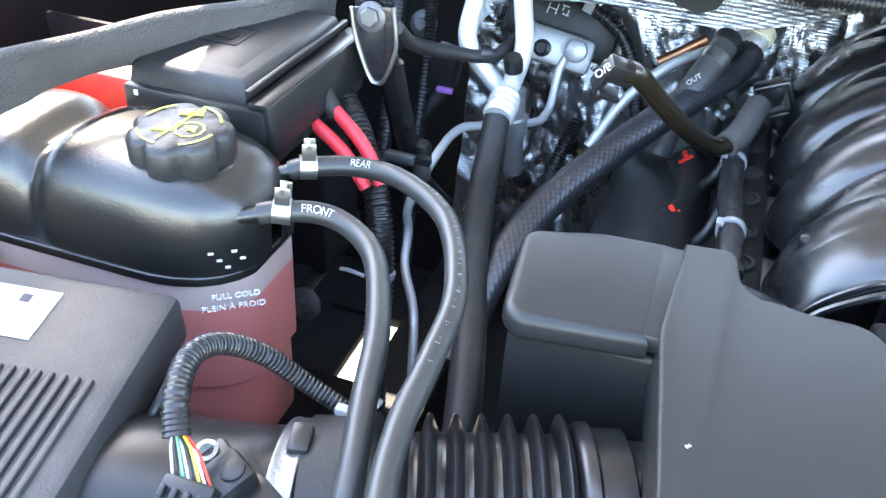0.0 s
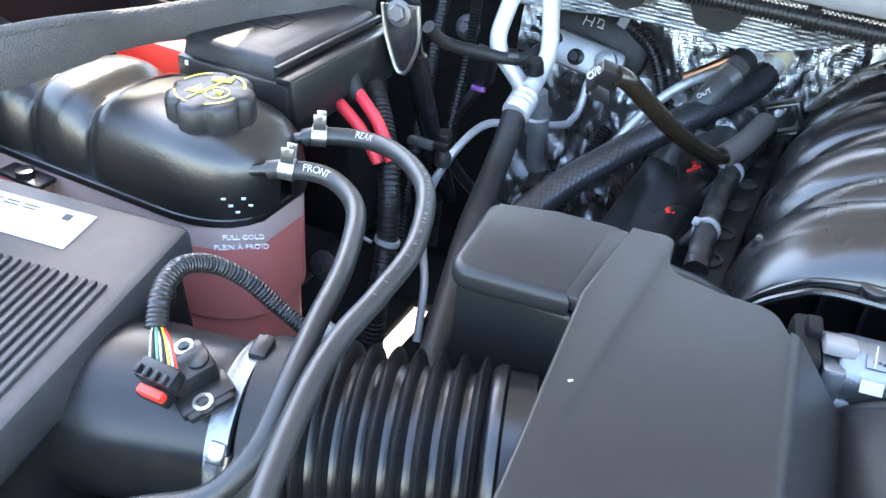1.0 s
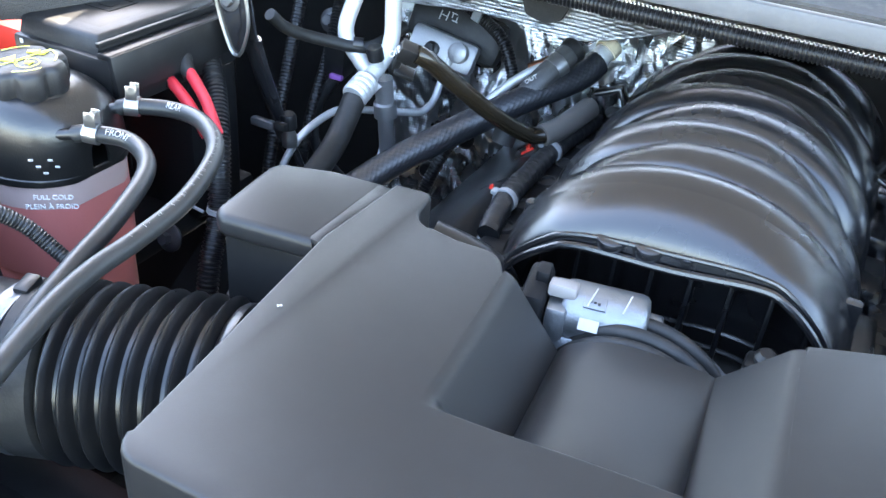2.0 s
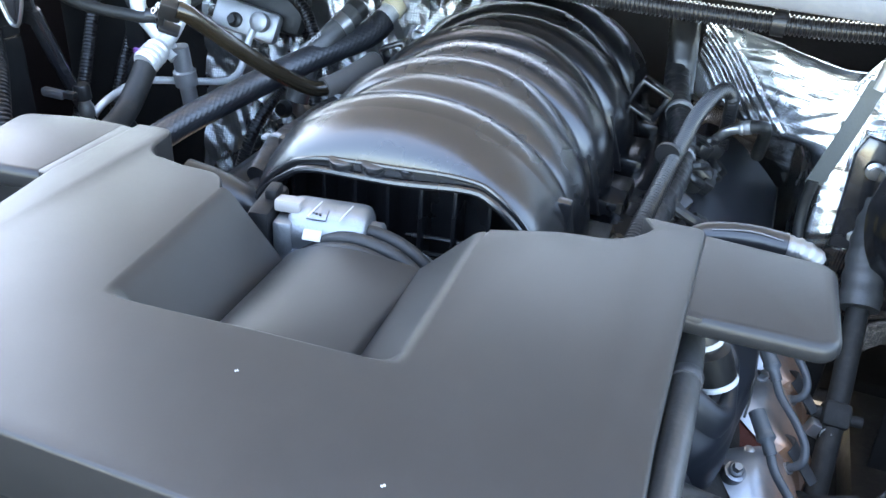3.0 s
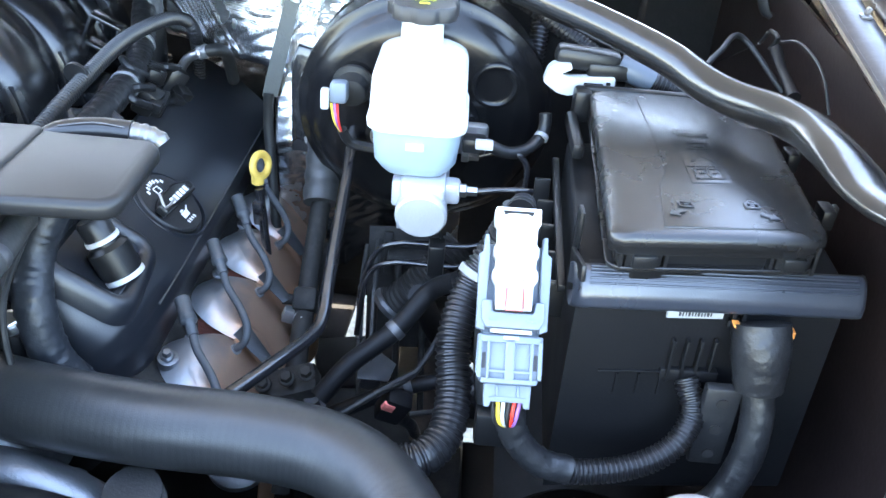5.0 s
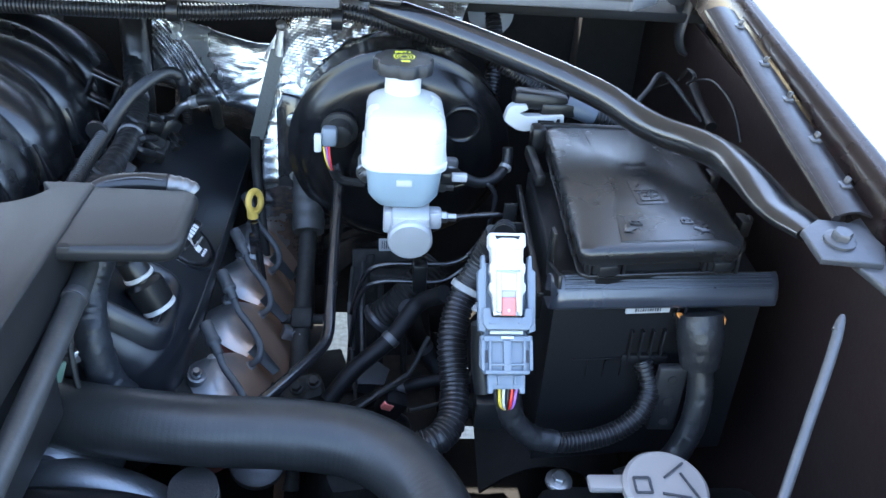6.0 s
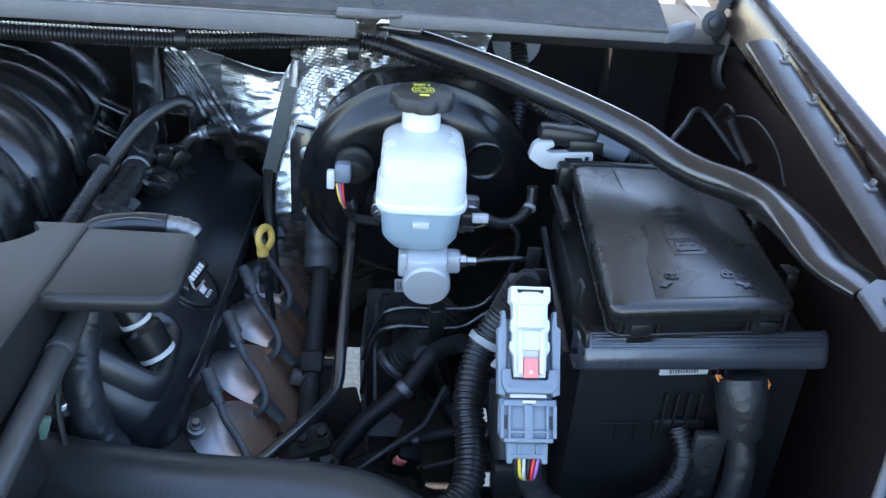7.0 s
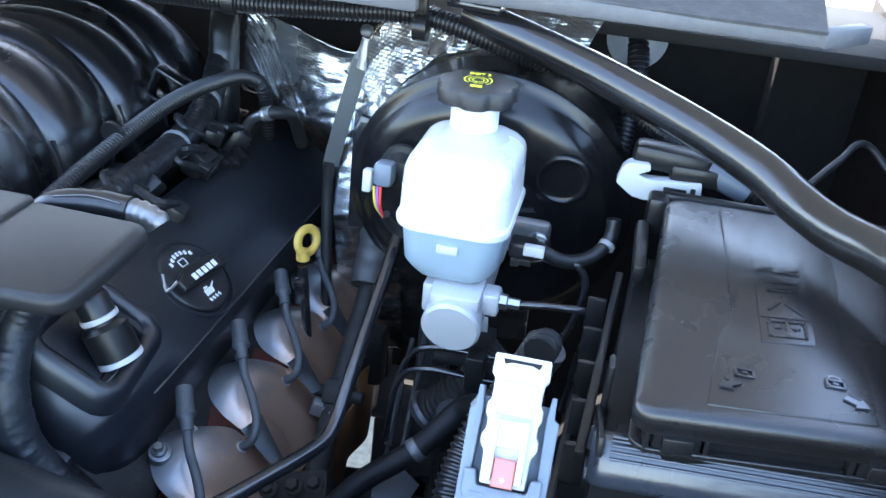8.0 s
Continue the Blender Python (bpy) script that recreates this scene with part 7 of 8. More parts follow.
part("lid_flange", prism(inset(LID_EDGE, 0.0015), 1.1125, 1.1158, 0.0008), LID_PLASTIC, lid)
part("centre_panel", prism([(0.924, 0.440), (0.932, 0.505), (0.940, 0.525), (0.942, 0.600), (0.941, 0.688), (1.014, 0.690), (1.011, 0.597), (1.003, 0.545), (1.003, 0.520), (1.010, 0.500), (1.008, 0.450)], 1.1405, 1.1425, 0.0012), LID_PLASTIC, lid, "raised centre panel")
ICX = basis((0.9732, 0.5600, 1.1420), (1, 0.16, 0), (0, 0, 1)) @ Matrix(((1, 0.20, 0, 0), (0, 1, 0, 0), (0, 0, 1, 0), (0, 0, 0, 1)))
part("icon_plate", moved(prism(grown([(-0.0155, -0.048), (0.0155, -0.048), (0.0165, 0.048), (-0.0165, 0.048)], 0.0, (0, 0)), 0.0, 0.0012, 0.0006), ICX), LID_PLASTIC, lid)
part("icon", moved(join(rbox((-0.009, 0.038, 0.0015), (0.012, 0.0016, 0.001), 0, rot(0, 0, 30)), rbox((-0.006, 0.036, 0.0015), (0.012, 0.0016, 0.001), 0, rot(0, 0, -35)), rbox((0.006, 0.037, 0.0015), (0.014, 0.0016, 0.001), 0, rot(0, 0, 25)), rbox((0.008, 0.034, 0.0015), (0.010, 0.0016, 0.001), 0, rot(0, 0, -5))), ICX), LID_PLASTIC, lid)
part("icon", moved(join(*[rbox((dx, 0.015 + dy, 0.0015), (sx, sy, 0.001), 0) for dx, dy, sx, sy in ((0, 0.006, 0.018, 0.0018), (0, -0.005, 0.018, 0.0018), (-0.008, 0, 0.0018, 0.012), (0.008, 0, 0.0018, 0.012), (0, 0, 0.007, 0.005))]), ICX), LID_PLASTIC, lid)
part("icon", moved(join(rbox((-0.006, -0.008, 0.0015), (0.012, 0.0018, 0.001), 0, rot(0, 0, 55)), rbox((0.006, -0.011, 0.0015), (0.016, 0.0018, 0.001), 0, rot(0, 0, -50)), rbox((0, -0.0215, 0.0013), (0.030, 0.0012, 0.001), 0)), ICX), LID_PLASTIC, lid)
part("icon", moved(join(*[rbox((dx, -0.034 + dy, 0.0015), (sx, sy, 0.001), 0) for dx, dy, sx, sy in ((0, 0.008, 0.022, 0.0016), (0, -0.008, 0.022, 0.0016), (-0.0105, 0, 0.0016, 0.017), (0.0105, 0, 0.0016, 0.017), (0, 0, 0.0016, 0.016), (-0.005, 0.001, 0.005, 0.0016), (0.005, 0.001, 0.005, 0.0016))]), ICX), LID_PLASTIC, lid)
for ix, iy, ax, ay, aa, mt in ((0.944, 0.473, 0.936, 0.460, 215, PLASTIC), (0.991, 0.479, 0.999, 0.465, -30, LEDGE_PLASTIC)):
    part("padlock_icon", join(*[rbox((ix + dx, iy + dy, 1.1431), (sx, sy, 0.0012), 0.0002) for dx, dy, sx, sy in ((0, 0.003, 0.010, 0.0016), (0, -0.003, 0.010, 0.0016), (-0.0045, 0, 0.0016, 0.007), (0.0045, 0, 0.0016, 0.007), (0, 0, 0.003, 0.002))], moved(ring_bit(0.0032, 0, 180, 0.0012), Matrix.Translation((ix, iy + 0.0035, 1.1432)))), mt, lid)
    part("arrow_icon", prism([(-0.006, -0.002), (0.001, -0.002), (0.001, -0.0048), (0.007, 0), (0.001, 0.0048), (0.001, 0.002), (-0.006, 0.002)], 0, 0.0010, 0, Matrix.Translation((ax, ay, 1.1428)) @ rot(0, 0, aa)), mt, lid)
LEDGE = [(0.456, 1.076), (0.437, 1.076), (0.4335, 1.079), (0.4335, 1.087), (0.4375, 1.096), (0.4425, 1.1025), (0.4475, 1.1045), (0.4525, 1.1025), (0.454, 1.085)]


def ledge_fn(u, v):
    k = v * (len(LEDGE) - 1)
    i = min(int(k), len(LEDGE) - 2)
    y, z = (LEDGE[i][j] + (LEDGE[i + 1][j] - LEDGE[i][j]) * (k - i) for j in (0, 1))
    end = max(0.0, 1 - min(u, 1 - u) / 0.03) ** 2
    x = 0.873 + 0.206 * u
    return x, y + 0.072 * (x - 0.873) + 0.008 * end, z - 0.004 * end


shelf = part("front_ledge", sheet(ledge_fn, 60, 24, 0.0015), LEDGE_PLASTIC, fb, "ribbed blue-black front ledge", sharp=60)
for k in range(5):
    part("ledge_rib", tube([V(ledge_fn(u, 0.50 + 0.055 * k)) + V((0, -0.0004, 0.0004)) for u in (0.05, 0.35, 0.65, 0.95)], 0.0008, 6, 0.05), LEDGE_PLASTIC, shelf)
part("front_gap", prism([(0.884, 0.456), (1.050, 0.474), (1.052, 0.49), (0.886, 0.47)], 1.088, 1.096, 0.001), LINER, fb)
part("body", prism([(0.876, 0.437), (1.066, 0.457), (1.078, 0.680), (0.888, 0.680)], 0.905, 1.095, 0.004), PLASTIC_DARK, fb)
part("side_flange", join(rbox((0.874, 0.57, 1.075), (0.006, 0.22, 0.006), 0.001, rot(0, 0, -3)), *[rbox((0.866, 0.47 + 0.042 * k, 1.060), (0.014, 0.004, 0.030), 0.001) for k in range(5)], rbox((0.862, 0.55, 1.045), (0.006, 0.20, 0.006), 0.001, rot(0, 0, -3))), PLASTIC, fb)
part("corner_post", join(rbox((0.877, 0.480, 1.112), (0.0035, 0.014, 0.036), 0.0015), rbox((0.876, 0.455, 1.100), (0.0035, 0.040, 0.012), 0.001, rot(-12, 0, 4))), PLASTIC, fb)
part("back_frame", join(rbox((0.985, 0.712, 1.130), (0.17, 0.010, 0.016), 0.003), rbox((0.899, 0.706, 1.122), (0.016, 0.022, 0.030), 0.004), rbox((0.890, 0.66, 1.11), (0.010, 0.08, 0.014), 0.003)), PLASTIC, fb)
for lx, ly, mt in ((0.913, 0.4255, PLASTIC), (1.014, 0.4370, LEDGE_PLASTIC)):
    lm = Matrix.Translation((lx, ly + 0.0085, 1.1265)) @ rot(0, 0, 6.5)
    la = part("latch", moved(join(rbox((0, 0.001, -0.001), (0.025, 0.008, 0.020), 0.002), rbox((0, -0.004, -0.006), (0.016, 0.004, 0.009), 0.001), rbox((-0.015, 0.002, -0.004), (0.003, 0.010, 0.022), 0.001), rbox((0.015, 0.002, -0.004), (0.003, 0.010, 0.022), 0.001)), lm), PLASTIC, fb)
    part("latch_edge", moved(tube([(-0.012, 0.001, 0.0095), (0, -0.001, 0.0105), (0.012, 0.001, 0.0095)], 0.0018, 8, 0.004), lm), mt, la)
for k, (ty, tz) in enumerate(((0.53, 1.115), (0.62, 1.12))):
    part("side_tab", join(rbox((1.066, ty, tz), (0.010, 0.020, 0.016), 0.002), rbox((1.072, ty, tz + 0.004), (0.004, 0.008, 0.010), 0.001)), PLASTIC, fb)
fl_lab = part("label", rbox((0.960, 0.4445, 1.0775), (0.040, 0.002, 0.013), 0.0, rot(0, 0, 6)), LABEL, fb, "white barcode label")
part("barcode", join(*[rbox((0.949 + 0.0022 * k, 0.4420 + 0.00023 * k, 1.0745), (0.0008 + 0.0006 * (k % 3 == 0), 0.0006, 0.003), 0) for k in range(11)]), DARK_INK, fl_lab)
part("label_clip", join(rbox((0.990, 0.447, 1.068), (0.012, 0.006, 0.006), 0.001), rbox((0.987, 0.446, 1.075), (0.003, 0.006, 0.016), 0.001), rbox((0.994, 0.446, 1.075), (0.003, 0.006, 0.016), 0.001)), PLASTIC, fb)
part("rib_panel", join(*[rbox((0.950 + 0.010 * k, 0.443 + 0.001 * k, 1.035), (0.0025, 0.008, 0.036), 0.0008) for k in range(4)], rbox((0.966, 0.445, 1.022), (0.042, 0.008, 0.010), 0.002)), PLASTIC_DARK, fb)
part("slot_bar", join(rbox((0.925, 0.4415, 1.023), (0.050, 0.003, 0.0018), 0.0005, rot(0, 0, 6)), *[rbox((0.915 + 0.016 * k, 0.4405 + 0.0017 * k, 1.012), (0.0016, 0.003, 0.018), 0) for k in range(3)]), PLASTIC_DARK, fb)
fplug = thing("fuse_box_plug", "taped black main plug with orange edge below the fuse box", "connector", (1.02, 0.43, 0.98))
part("head", tube([(1.0045, 0.440, 1.074), (1.006, 0.433, 1.060), (1.0075, 0.428, 1.045), (1.009, 0.424, 1.030)], 0.0200, 26, 0.0022, taper=lambda s: 1.0 - 0.30 * max(0.0, s - 0.45), crumple=0.0006), TAPE, fplug, "tape-wrapped plug head")
part("seal", rbox((0.987, 0.438, 1.073), (0.005, 0.008, 0.002), 0.001), WIRES["orange"], fplug)
part("seal", rbox((1.0255, 0.438, 1.070), (0.003, 0.010, 0.006), 0.001), WIRES["orange"], fplug)
part("tail", tube([(1.009, 0.425, 1.032), (1.012, 0.416, 1.005), (1.008, 0.408, 0.970), (0.99, 0.402, 0.935), (0.95, 0.40, 0.915)], 0.0115, 22, 0.0022, crumple=0.0005), TAPE, fplug)
bk = thing("relay_bracket", "black perforated relay bracket", "bracket", (0.985, 0.41, 0.9))
part("plate", rbox((0.986, 0.424, 0.995), (0.026, 0.010, 0.070), 0.003), PLASTIC_MATTE, bk)
for hz in (1.018, 0.995, 0.972):
    part("hole", lathe([(0.0042, 0), (0.0042, 0.0012)], (0.986, 0.4186, hz), (0, -1, 0), 14), LINER, bk)

gc = thing("harness_connector", "large light grey and white locking harness connector with red clip", "connector", (0.835, 0.43, 1.03))
GM = basis((0.831, 0.425, 1.088), (1, 0.02, 0), V((0.0, -0.78, 0.62))) @ Matrix.Diagonal((0.9, 1.0, 1.0, 1.0))
part("white_body", moved(join(prism(rounded([(-0.0165, 0.057), (0.0165, 0.057), (0.0168, 0.046), (0.0145, 0.044), (0.0142, 0.033), (0.0162, 0.031), (0.0162, 0.025), (0.0145, 0.023), (0.0145, 0.017), (0.0165, 0.015), (0.0165, 0.010), (0.0135, 0.006), (0.0130, -0.010), (-0.0130, -0.010), (-0.0135, 0.006), (-0.0165, 0.010), (-0.0165, 0.015), (-0.0145, 0.017), (-0.0145, 0.023), (-0.0162, 0.025), (-0.0162, 0.031), (-0.0142, 0.033), (-0.0145, 0.044), (-0.0168, 0.046)], 0.0012, 2), 0.002, 0.0185, 0.0012),
                              prism([(-0.0115, 0.043), (0.0115, 0.043), (0.0110, 0.026), (-0.0110, 0.026)], 0.0183, 0.0205, 0.0008)), GM), WHITE, gc)
part("top_slot", moved(prism([(-0.0115, 0.0545), (0.0115, 0.0545), (0.0100, 0.0515), (0.0060, 0.0528), (-0.0060, 0.0528), (-0.0100, 0.0515)], 0.0180, 0.0189, 0), GM), LINER, gc, "dark slot below the top edge")
part("grey_body", moved(rbox((0, -0.008, -0.001), (0.042, 0.084, 0.012), 0.003), GM), GREY, gc)
for sx in (-1, 1):
    part("side_rail", moved(prism([(sx * 0.0185, 0.027), (sx * 0.0200, 0.039), (sx * 0.0228, 0.039), (sx * 0.0232, 0.028), (sx * 0.0262, 0.026), (sx * 0.0255, -0.022), (sx * 0.0195, -0.024)], 0.002, 0.014, 0.001), GM), GREY, gc)
    part("white_slide", moved(rbox((sx * 0.0088, 0.008, 0.0210), (0.0042, 0.032, 0.0070), 0.0012), GM), WHITE, gc)
part("slide_bridge", moved(rbox((0, 0.0165, 0.0205), (0.0160, 0.0140, 0.0050), 0.001), GM), WHITE, gc)
part("red_clip", moved(prism([(-0.0062, 0.004), (0.0062, 0.004), (0.0062, -0.0105), (-0.0062, -0.0105)], 0.0190, 0.0225, 0.0008), GM), RED_SOFT, gc, "faded red locking clip")
part("clip_pin", moved(lathe([(0.0014, 0), (0.0013, 0.0008), (0.0, 0.0008)], (0.0, -0.0065, 0.0225), (0, 0, 1), 12), GM), WHITE, gc)
part("collar", moved(join(prism(rounded([(-0.0225, -0.004), (-0.0160, -0.004), (-0.0145, -0.0115), (0.0145, -0.0115), (0.0160, -0.004), (0.0225, -0.004), (0.0225, -0.0165), (0.0190, -0.0215), (-0.0190, -0.0215), (-0.0225, -0.0165)], 0.0012, 2), 0.004, 0.0180, 0.001), rbox((-0.0135, -0.0160, 0.0183), (0.0080, 0.0016, 0.0016), 0), rbox((0.0135, -0.0160, 0.0183), (0.0080, 0.0016, 0.0016), 0)), GM), GREY, gc, "grey collar round the red clip")
part("white_teeth", moved(join(rbox((0, -0.0232, 0.0080), (0.030, 0.0030, 0.006), 0.0005), rbox((0, -0.0275, 0.0135), (0.0110, 0.0022, 0.0030), 0.0004)), GM), WHITE, gc)
part("latch_frame", moved(join(prism(rounded([(-0.0235, -0.0255), (0.0235, -0.0255), (0.0240, -0.0500), (0.0195, -0.0570), (-0.0195, -0.0570), (-0.0240, -0.0500)], 0.0010, 2), 0.002, 0.0100, 0.001), *[rbox((dx, -0.0415 + dy, 0.0112), (sx, sy, 0.0050), 0.0006) for dx, dy, sx, sy in ((0, 0.0130, 0.042, 0.0042), (0, -0.0135, 0.040, 0.0030), (-0.0155, 0, 0.0024, 0.028), (0.0155, 0, 0.0024, 0.028), (0, 0, 0.0070, 0.027), (0, -0.0075, 0.032, 0.0018), (-0.0215, 0, 0.0030, 0.024), (0.0215, 0, 0.0030, 0.024))]), GM), GREY, gc)
for dx, dy, sx, sy in ((-0.0186, -0.0425, 0.0028, 0.0100), (0.0186, -0.0425, 0.0028, 0.0100), (-0.0150, -0.0285, 0.0030, 0.0024), (0.0150, -0.0285, 0.0030, 0.0024)):
    part("side_slot", moved(rbox((dx, dy, 0.0103), (sx, sy, 0.0010), 0), GM), DARK_INK, gc)
part("wire_guard", moved(join(prism(rounded([(-0.0170, -0.0570), (0.0170, -0.0570), (0.0165, -0.0720), (0.0125, -0.0720), (0.0115, -0.0685), (-0.0115, -0.0685), (-0.0125, -0.0720), (-0.0165, -0.0720)], 0.0008, 2), 0.000, 0.0080, 0.0008), *[rbox((dx, -0.0615, 0.0088), (0.0022, 0.0070, 0.0030), 0.0005) for dx in (-0.0075, 0.0075)], rbox((0, -0.0660, 0.0086), (0.026, 0.0014, 0.0020), 0)), GM), GREY, gc)
for k, wc in enumerate(("black", "yellow", "white", "black", "red", "purple")):
    p0 = GM @ V((-0.010 + 0.004 * k, -0.068, 0.004))
    part("wire", tube([p0, p0 + V((0.001 * (3 - k), -0.004, -0.014)), (0.838, 0.390, 1.006)], 0.0013, 6, 0.004), WIRES[wc], gc)
part("tail", tube([(0.836, 0.392, 1.018), (0.843, 0.389, 0.998), (0.860, 0.388, 0.980), (0.89, 0.391, 0.970), (0.93, 0.399, 0.972), (0.958, 0.410, 0.984), (0.970, 0.425, 1.002), (0.964, 0.44, 1.022)], 0.0092, 14, 0.008, ribs=(0.0038, 0.0014)), CONDUIT, gc, "corrugated connector tail")
part("tape", tube([(0.836, 0.393, 1.022), (0.843, 0.389, 0.998), (0.861, 0.388, 0.979), (0.882, 0.390, 0.972)], 0.0100, 18, 0.0025, crumple=0.0012), TAPE, gc)
part("back_conduit", tube([(0.836, 0.490, 1.118), (0.838, 0.503, 1.116), (0.834, 0.52, 1.095)], 0.0100, 14, 0.006, ribs=(0.0046, 0.0018)), PLASTIC_DARK, gc)
tr = thing("wiring_loom", "thick black corrugated wiring trunk behind the grey connector", "wiring loom", (0.8, 0.46, 0.9))
part("conduit", tube([(0.838, 0.525, 1.100), (0.825, 0.525, 1.068), (0.806, 0.510, 1.035), (0.797, 0.480, 1.008), (0.800, 0.450, 0.982), (0.795, 0.42, 0.965), (0.775, 0.40, 0.958), (0.74, 0.40, 0.955)], 0.0138, 18, 0.008, ribs=(0.0048, 0.0018)), CONDUIT, tr)
part("tie", join(lathe([(0.0165, -0.003), (0.0165, 0.003)], (0.812, 0.516, 1.045), (0.45, 0.35, 0.8), 18), rbox((0.822, 0.492, 1.046), (0.006, 0.03, 0.003), 0.001, rot(0, 20, -30))), TIE, tr)
part("side_plug", join(tube([(0.820, 0.46, 1.045), (0.822, 0.45, 1.01), (0.826, 0.44, 0.985)], 0.010, 12, 0.006), rbox((0.830, 0.435, 0.968), (0.026, 0.02, 0.03), 0.003)), PLASTIC, tr)

# ---- brace, hinges, prop rod, washer filler, far corner ----
br = thing("fender_brace", "bent black steel tube brace from cowl to fender", "brace", (0.95, 0.6, 1.17))
part("tube", tube([(0.715, 0.812, 1.230), (0.770, 0.790, 1.221), (0.827, 0.765, 1.210), (0.878, 0.735, 1.200), (0.926, 0.702, 1.190), (0.961, 0.670, 1.182), (0.986, 0.640, 1.173), (1.005, 0.612, 1.171), (1.026, 0.580, 1.174), (1.040, 0.545, 1.176), (1.045, 0.500, 1.177), (1.051, 0.450, 1.174), (1.060, 0.400, 1.176)], 0.0150, 28, 0.006, flat=lambda s: 1.0 - 0.58 * min(1.0, max(0.0, (s - 0.70) / 0.22)), taper=lambda s: 1.0 - 0.25 * max(0, 0.06 - s) / 0.06 + 0.50 * min(1.0, max(0.0, (s - 0.70) / 0.22)) - 0.4 * max(0.0, (s - 0.96) / 0.04)), BRACE_PAINT, br)
part("foot", prism([(-0.026, -0.022), (0.020, -0.026), (0.030, -0.005), (0.022, 0.022), (-0.010, 0.026), (-0.028, 0.012)], 0, 0.006, 0.0015, Matrix.Translation((1.070, 0.378, 1.178)) @ rot(10, 0, 0)), BRACKET, br, "grey flattened foot")
part("bolt", bolt((1.066, 0.376, 1.184), (0, -0.17, 1), 0.0075, 1.6, 0.008), BRACKET, br)
part("head_plate", rbox((0.725, 0.808, 1.240), (0.05, 0.03, 0.008), 0.003, rot(0, 0, -12)), PAINT_BLACK, br)
cb = thing("corner_bracket", "dull grey steel corner bracket bolted to the fender rail", "bracket", (1.1, 0.32, 1.13))
part("plate", prism([(1.068, 0.40), (1.105, 0.42), (1.135, 0.36), (1.15, 0.20), (1.12, 0.20), (1.09, 0.31), (1.072, 0.36)], 1.160, 1.166, 0.0015, Matrix.Translation((0, 0, 0.008)) @ Matrix.Translation((1.1, 0.35, 1.16)) @ rot(8, 0, 0) @ Matrix.Translation((-1.1, -0.35, -1.16))), BRACKET, cb)
part("bolt", bolt((1.090, 0.315, 1.170), (0, -0.14, 1), 0.0075, 1.6, 0.008), BRACKET, cb)
pr = thing("hood_prop_strut", "slim grey metal strut at the fender corner", "strut", (1.05, 0.28, 1.0))
part("rod", tube([(1.030, 0.290, 1.164), (1.022, 0.276, 1.150), (0.985, 0.22, 1.087), (0.95, 0.165, 1.02), (0.92, 0.12, 0.96)], 0.0036, 14, 0.02), BRACKET, pr)
part("tip", lathe([(0.004, 0), (0.003, 0.008), (0.0015, 0.012)], (1.029, 0.289, 1.163), (0.35, 0.54, 0.62), 12), BRACKET, pr)
ws = thing("washer_filler", "beige-grey washer fluid cap with dark symbols", "washer cap", (0.95, 0.32, 0.95))
part("cap", lathe([(0.030, 0), (0.034, 0.003), (0.034, 0.008), (0.031, 0.011), (0.0, 0.0125)], (0.955, 0.318, 0.985), (0, -0.2, 1), 44), CAP_BEIGE, ws)
part("tab", rbox((0.912, 0.325, 0.988), (0.034, 0.016, 0.007), 0.003), CAP_BEIGE, ws)
part("neck", lathe([(0.026, -0.08), (0.026, 0.002)], (0.955, 0.318, 0.985), (0, -0.2, 1), 28), PLASTIC, ws)
WM = basis((0.955, 0.3155, 0.998), (1, 0, 0), (0, -0.2, 1)) @ Matrix.Diagonal((1.25, 1.35, 1.0, 1.0))
part("symbol", moved(join(*[rbox((dx, dy, 0.0004), (sx, sy, 0.0008), 0, rot(0, 0, a)) for dx, dy, sx, sy, a in ((-0.016, 0.004, 0.010, 0.0014, 0), (-0.016, -0.006, 0.010, 0.0014, 0), (-0.021, -0.001, 0.0014, 0.010, 0), (-0.011, -0.001, 0.0014, 0.010, 0), (0.006, 0.009, 0.018, 0.0014, 35), (0.014, -0.002, 0.020, 0.0014, -65), (0.004, -0.008, 0.018, 0.0014, -10))]), WM), DARK_INK, ws)
part("bolt", join(lathe([(0.013, 0), (0.013, 0.003)], (0.905, 0.43, 0.885), (0, -0.2, 1), 20), bolt((0.905, 0.43, 0.888), (0, -0.2, 1), 0.007)), STEEL, ws)
whole("washer_tank", rbox((0.99, 0.33, 0.84), (0.22, 0.20, 0.10), 0.02), PLASTIC, "black washer fluid tank below the fuse box", "washer tank")
wcn = thing("corner_connector", "black and white wiring connector behind the fuse box", "connector", (0.93, 0.74, 1.1))
part("white_shell", prism(rounded([(0.864, 1.131), (0.867, 1.144), (0.872, 1.149), (0.888, 1.150), (0.890, 1.145), (0.880, 1.140), (0.888, 1.137), (0.931, 1.140), (0.932, 1.122), (0.897, 1.121), (0.888, 1.119), (0.878, 1.121)], 0.002, 3), -0.006, 0.006, 0.0012, Matrix.Translation((0, 0.737, 0)) @ rot(90, 0, 0)), WHITE, wcn, "white moulded locking frame")
part("slot", join(rbox((0.911, 0.7305, 1.1295), (0.018, 0.002, 0.008), 0.0005), rbox((0.9250, 0.7305, 1.1310), (0.004, 0.002, 0.009), 0.0005)), LINER, wcn, "dark opening in the frame")

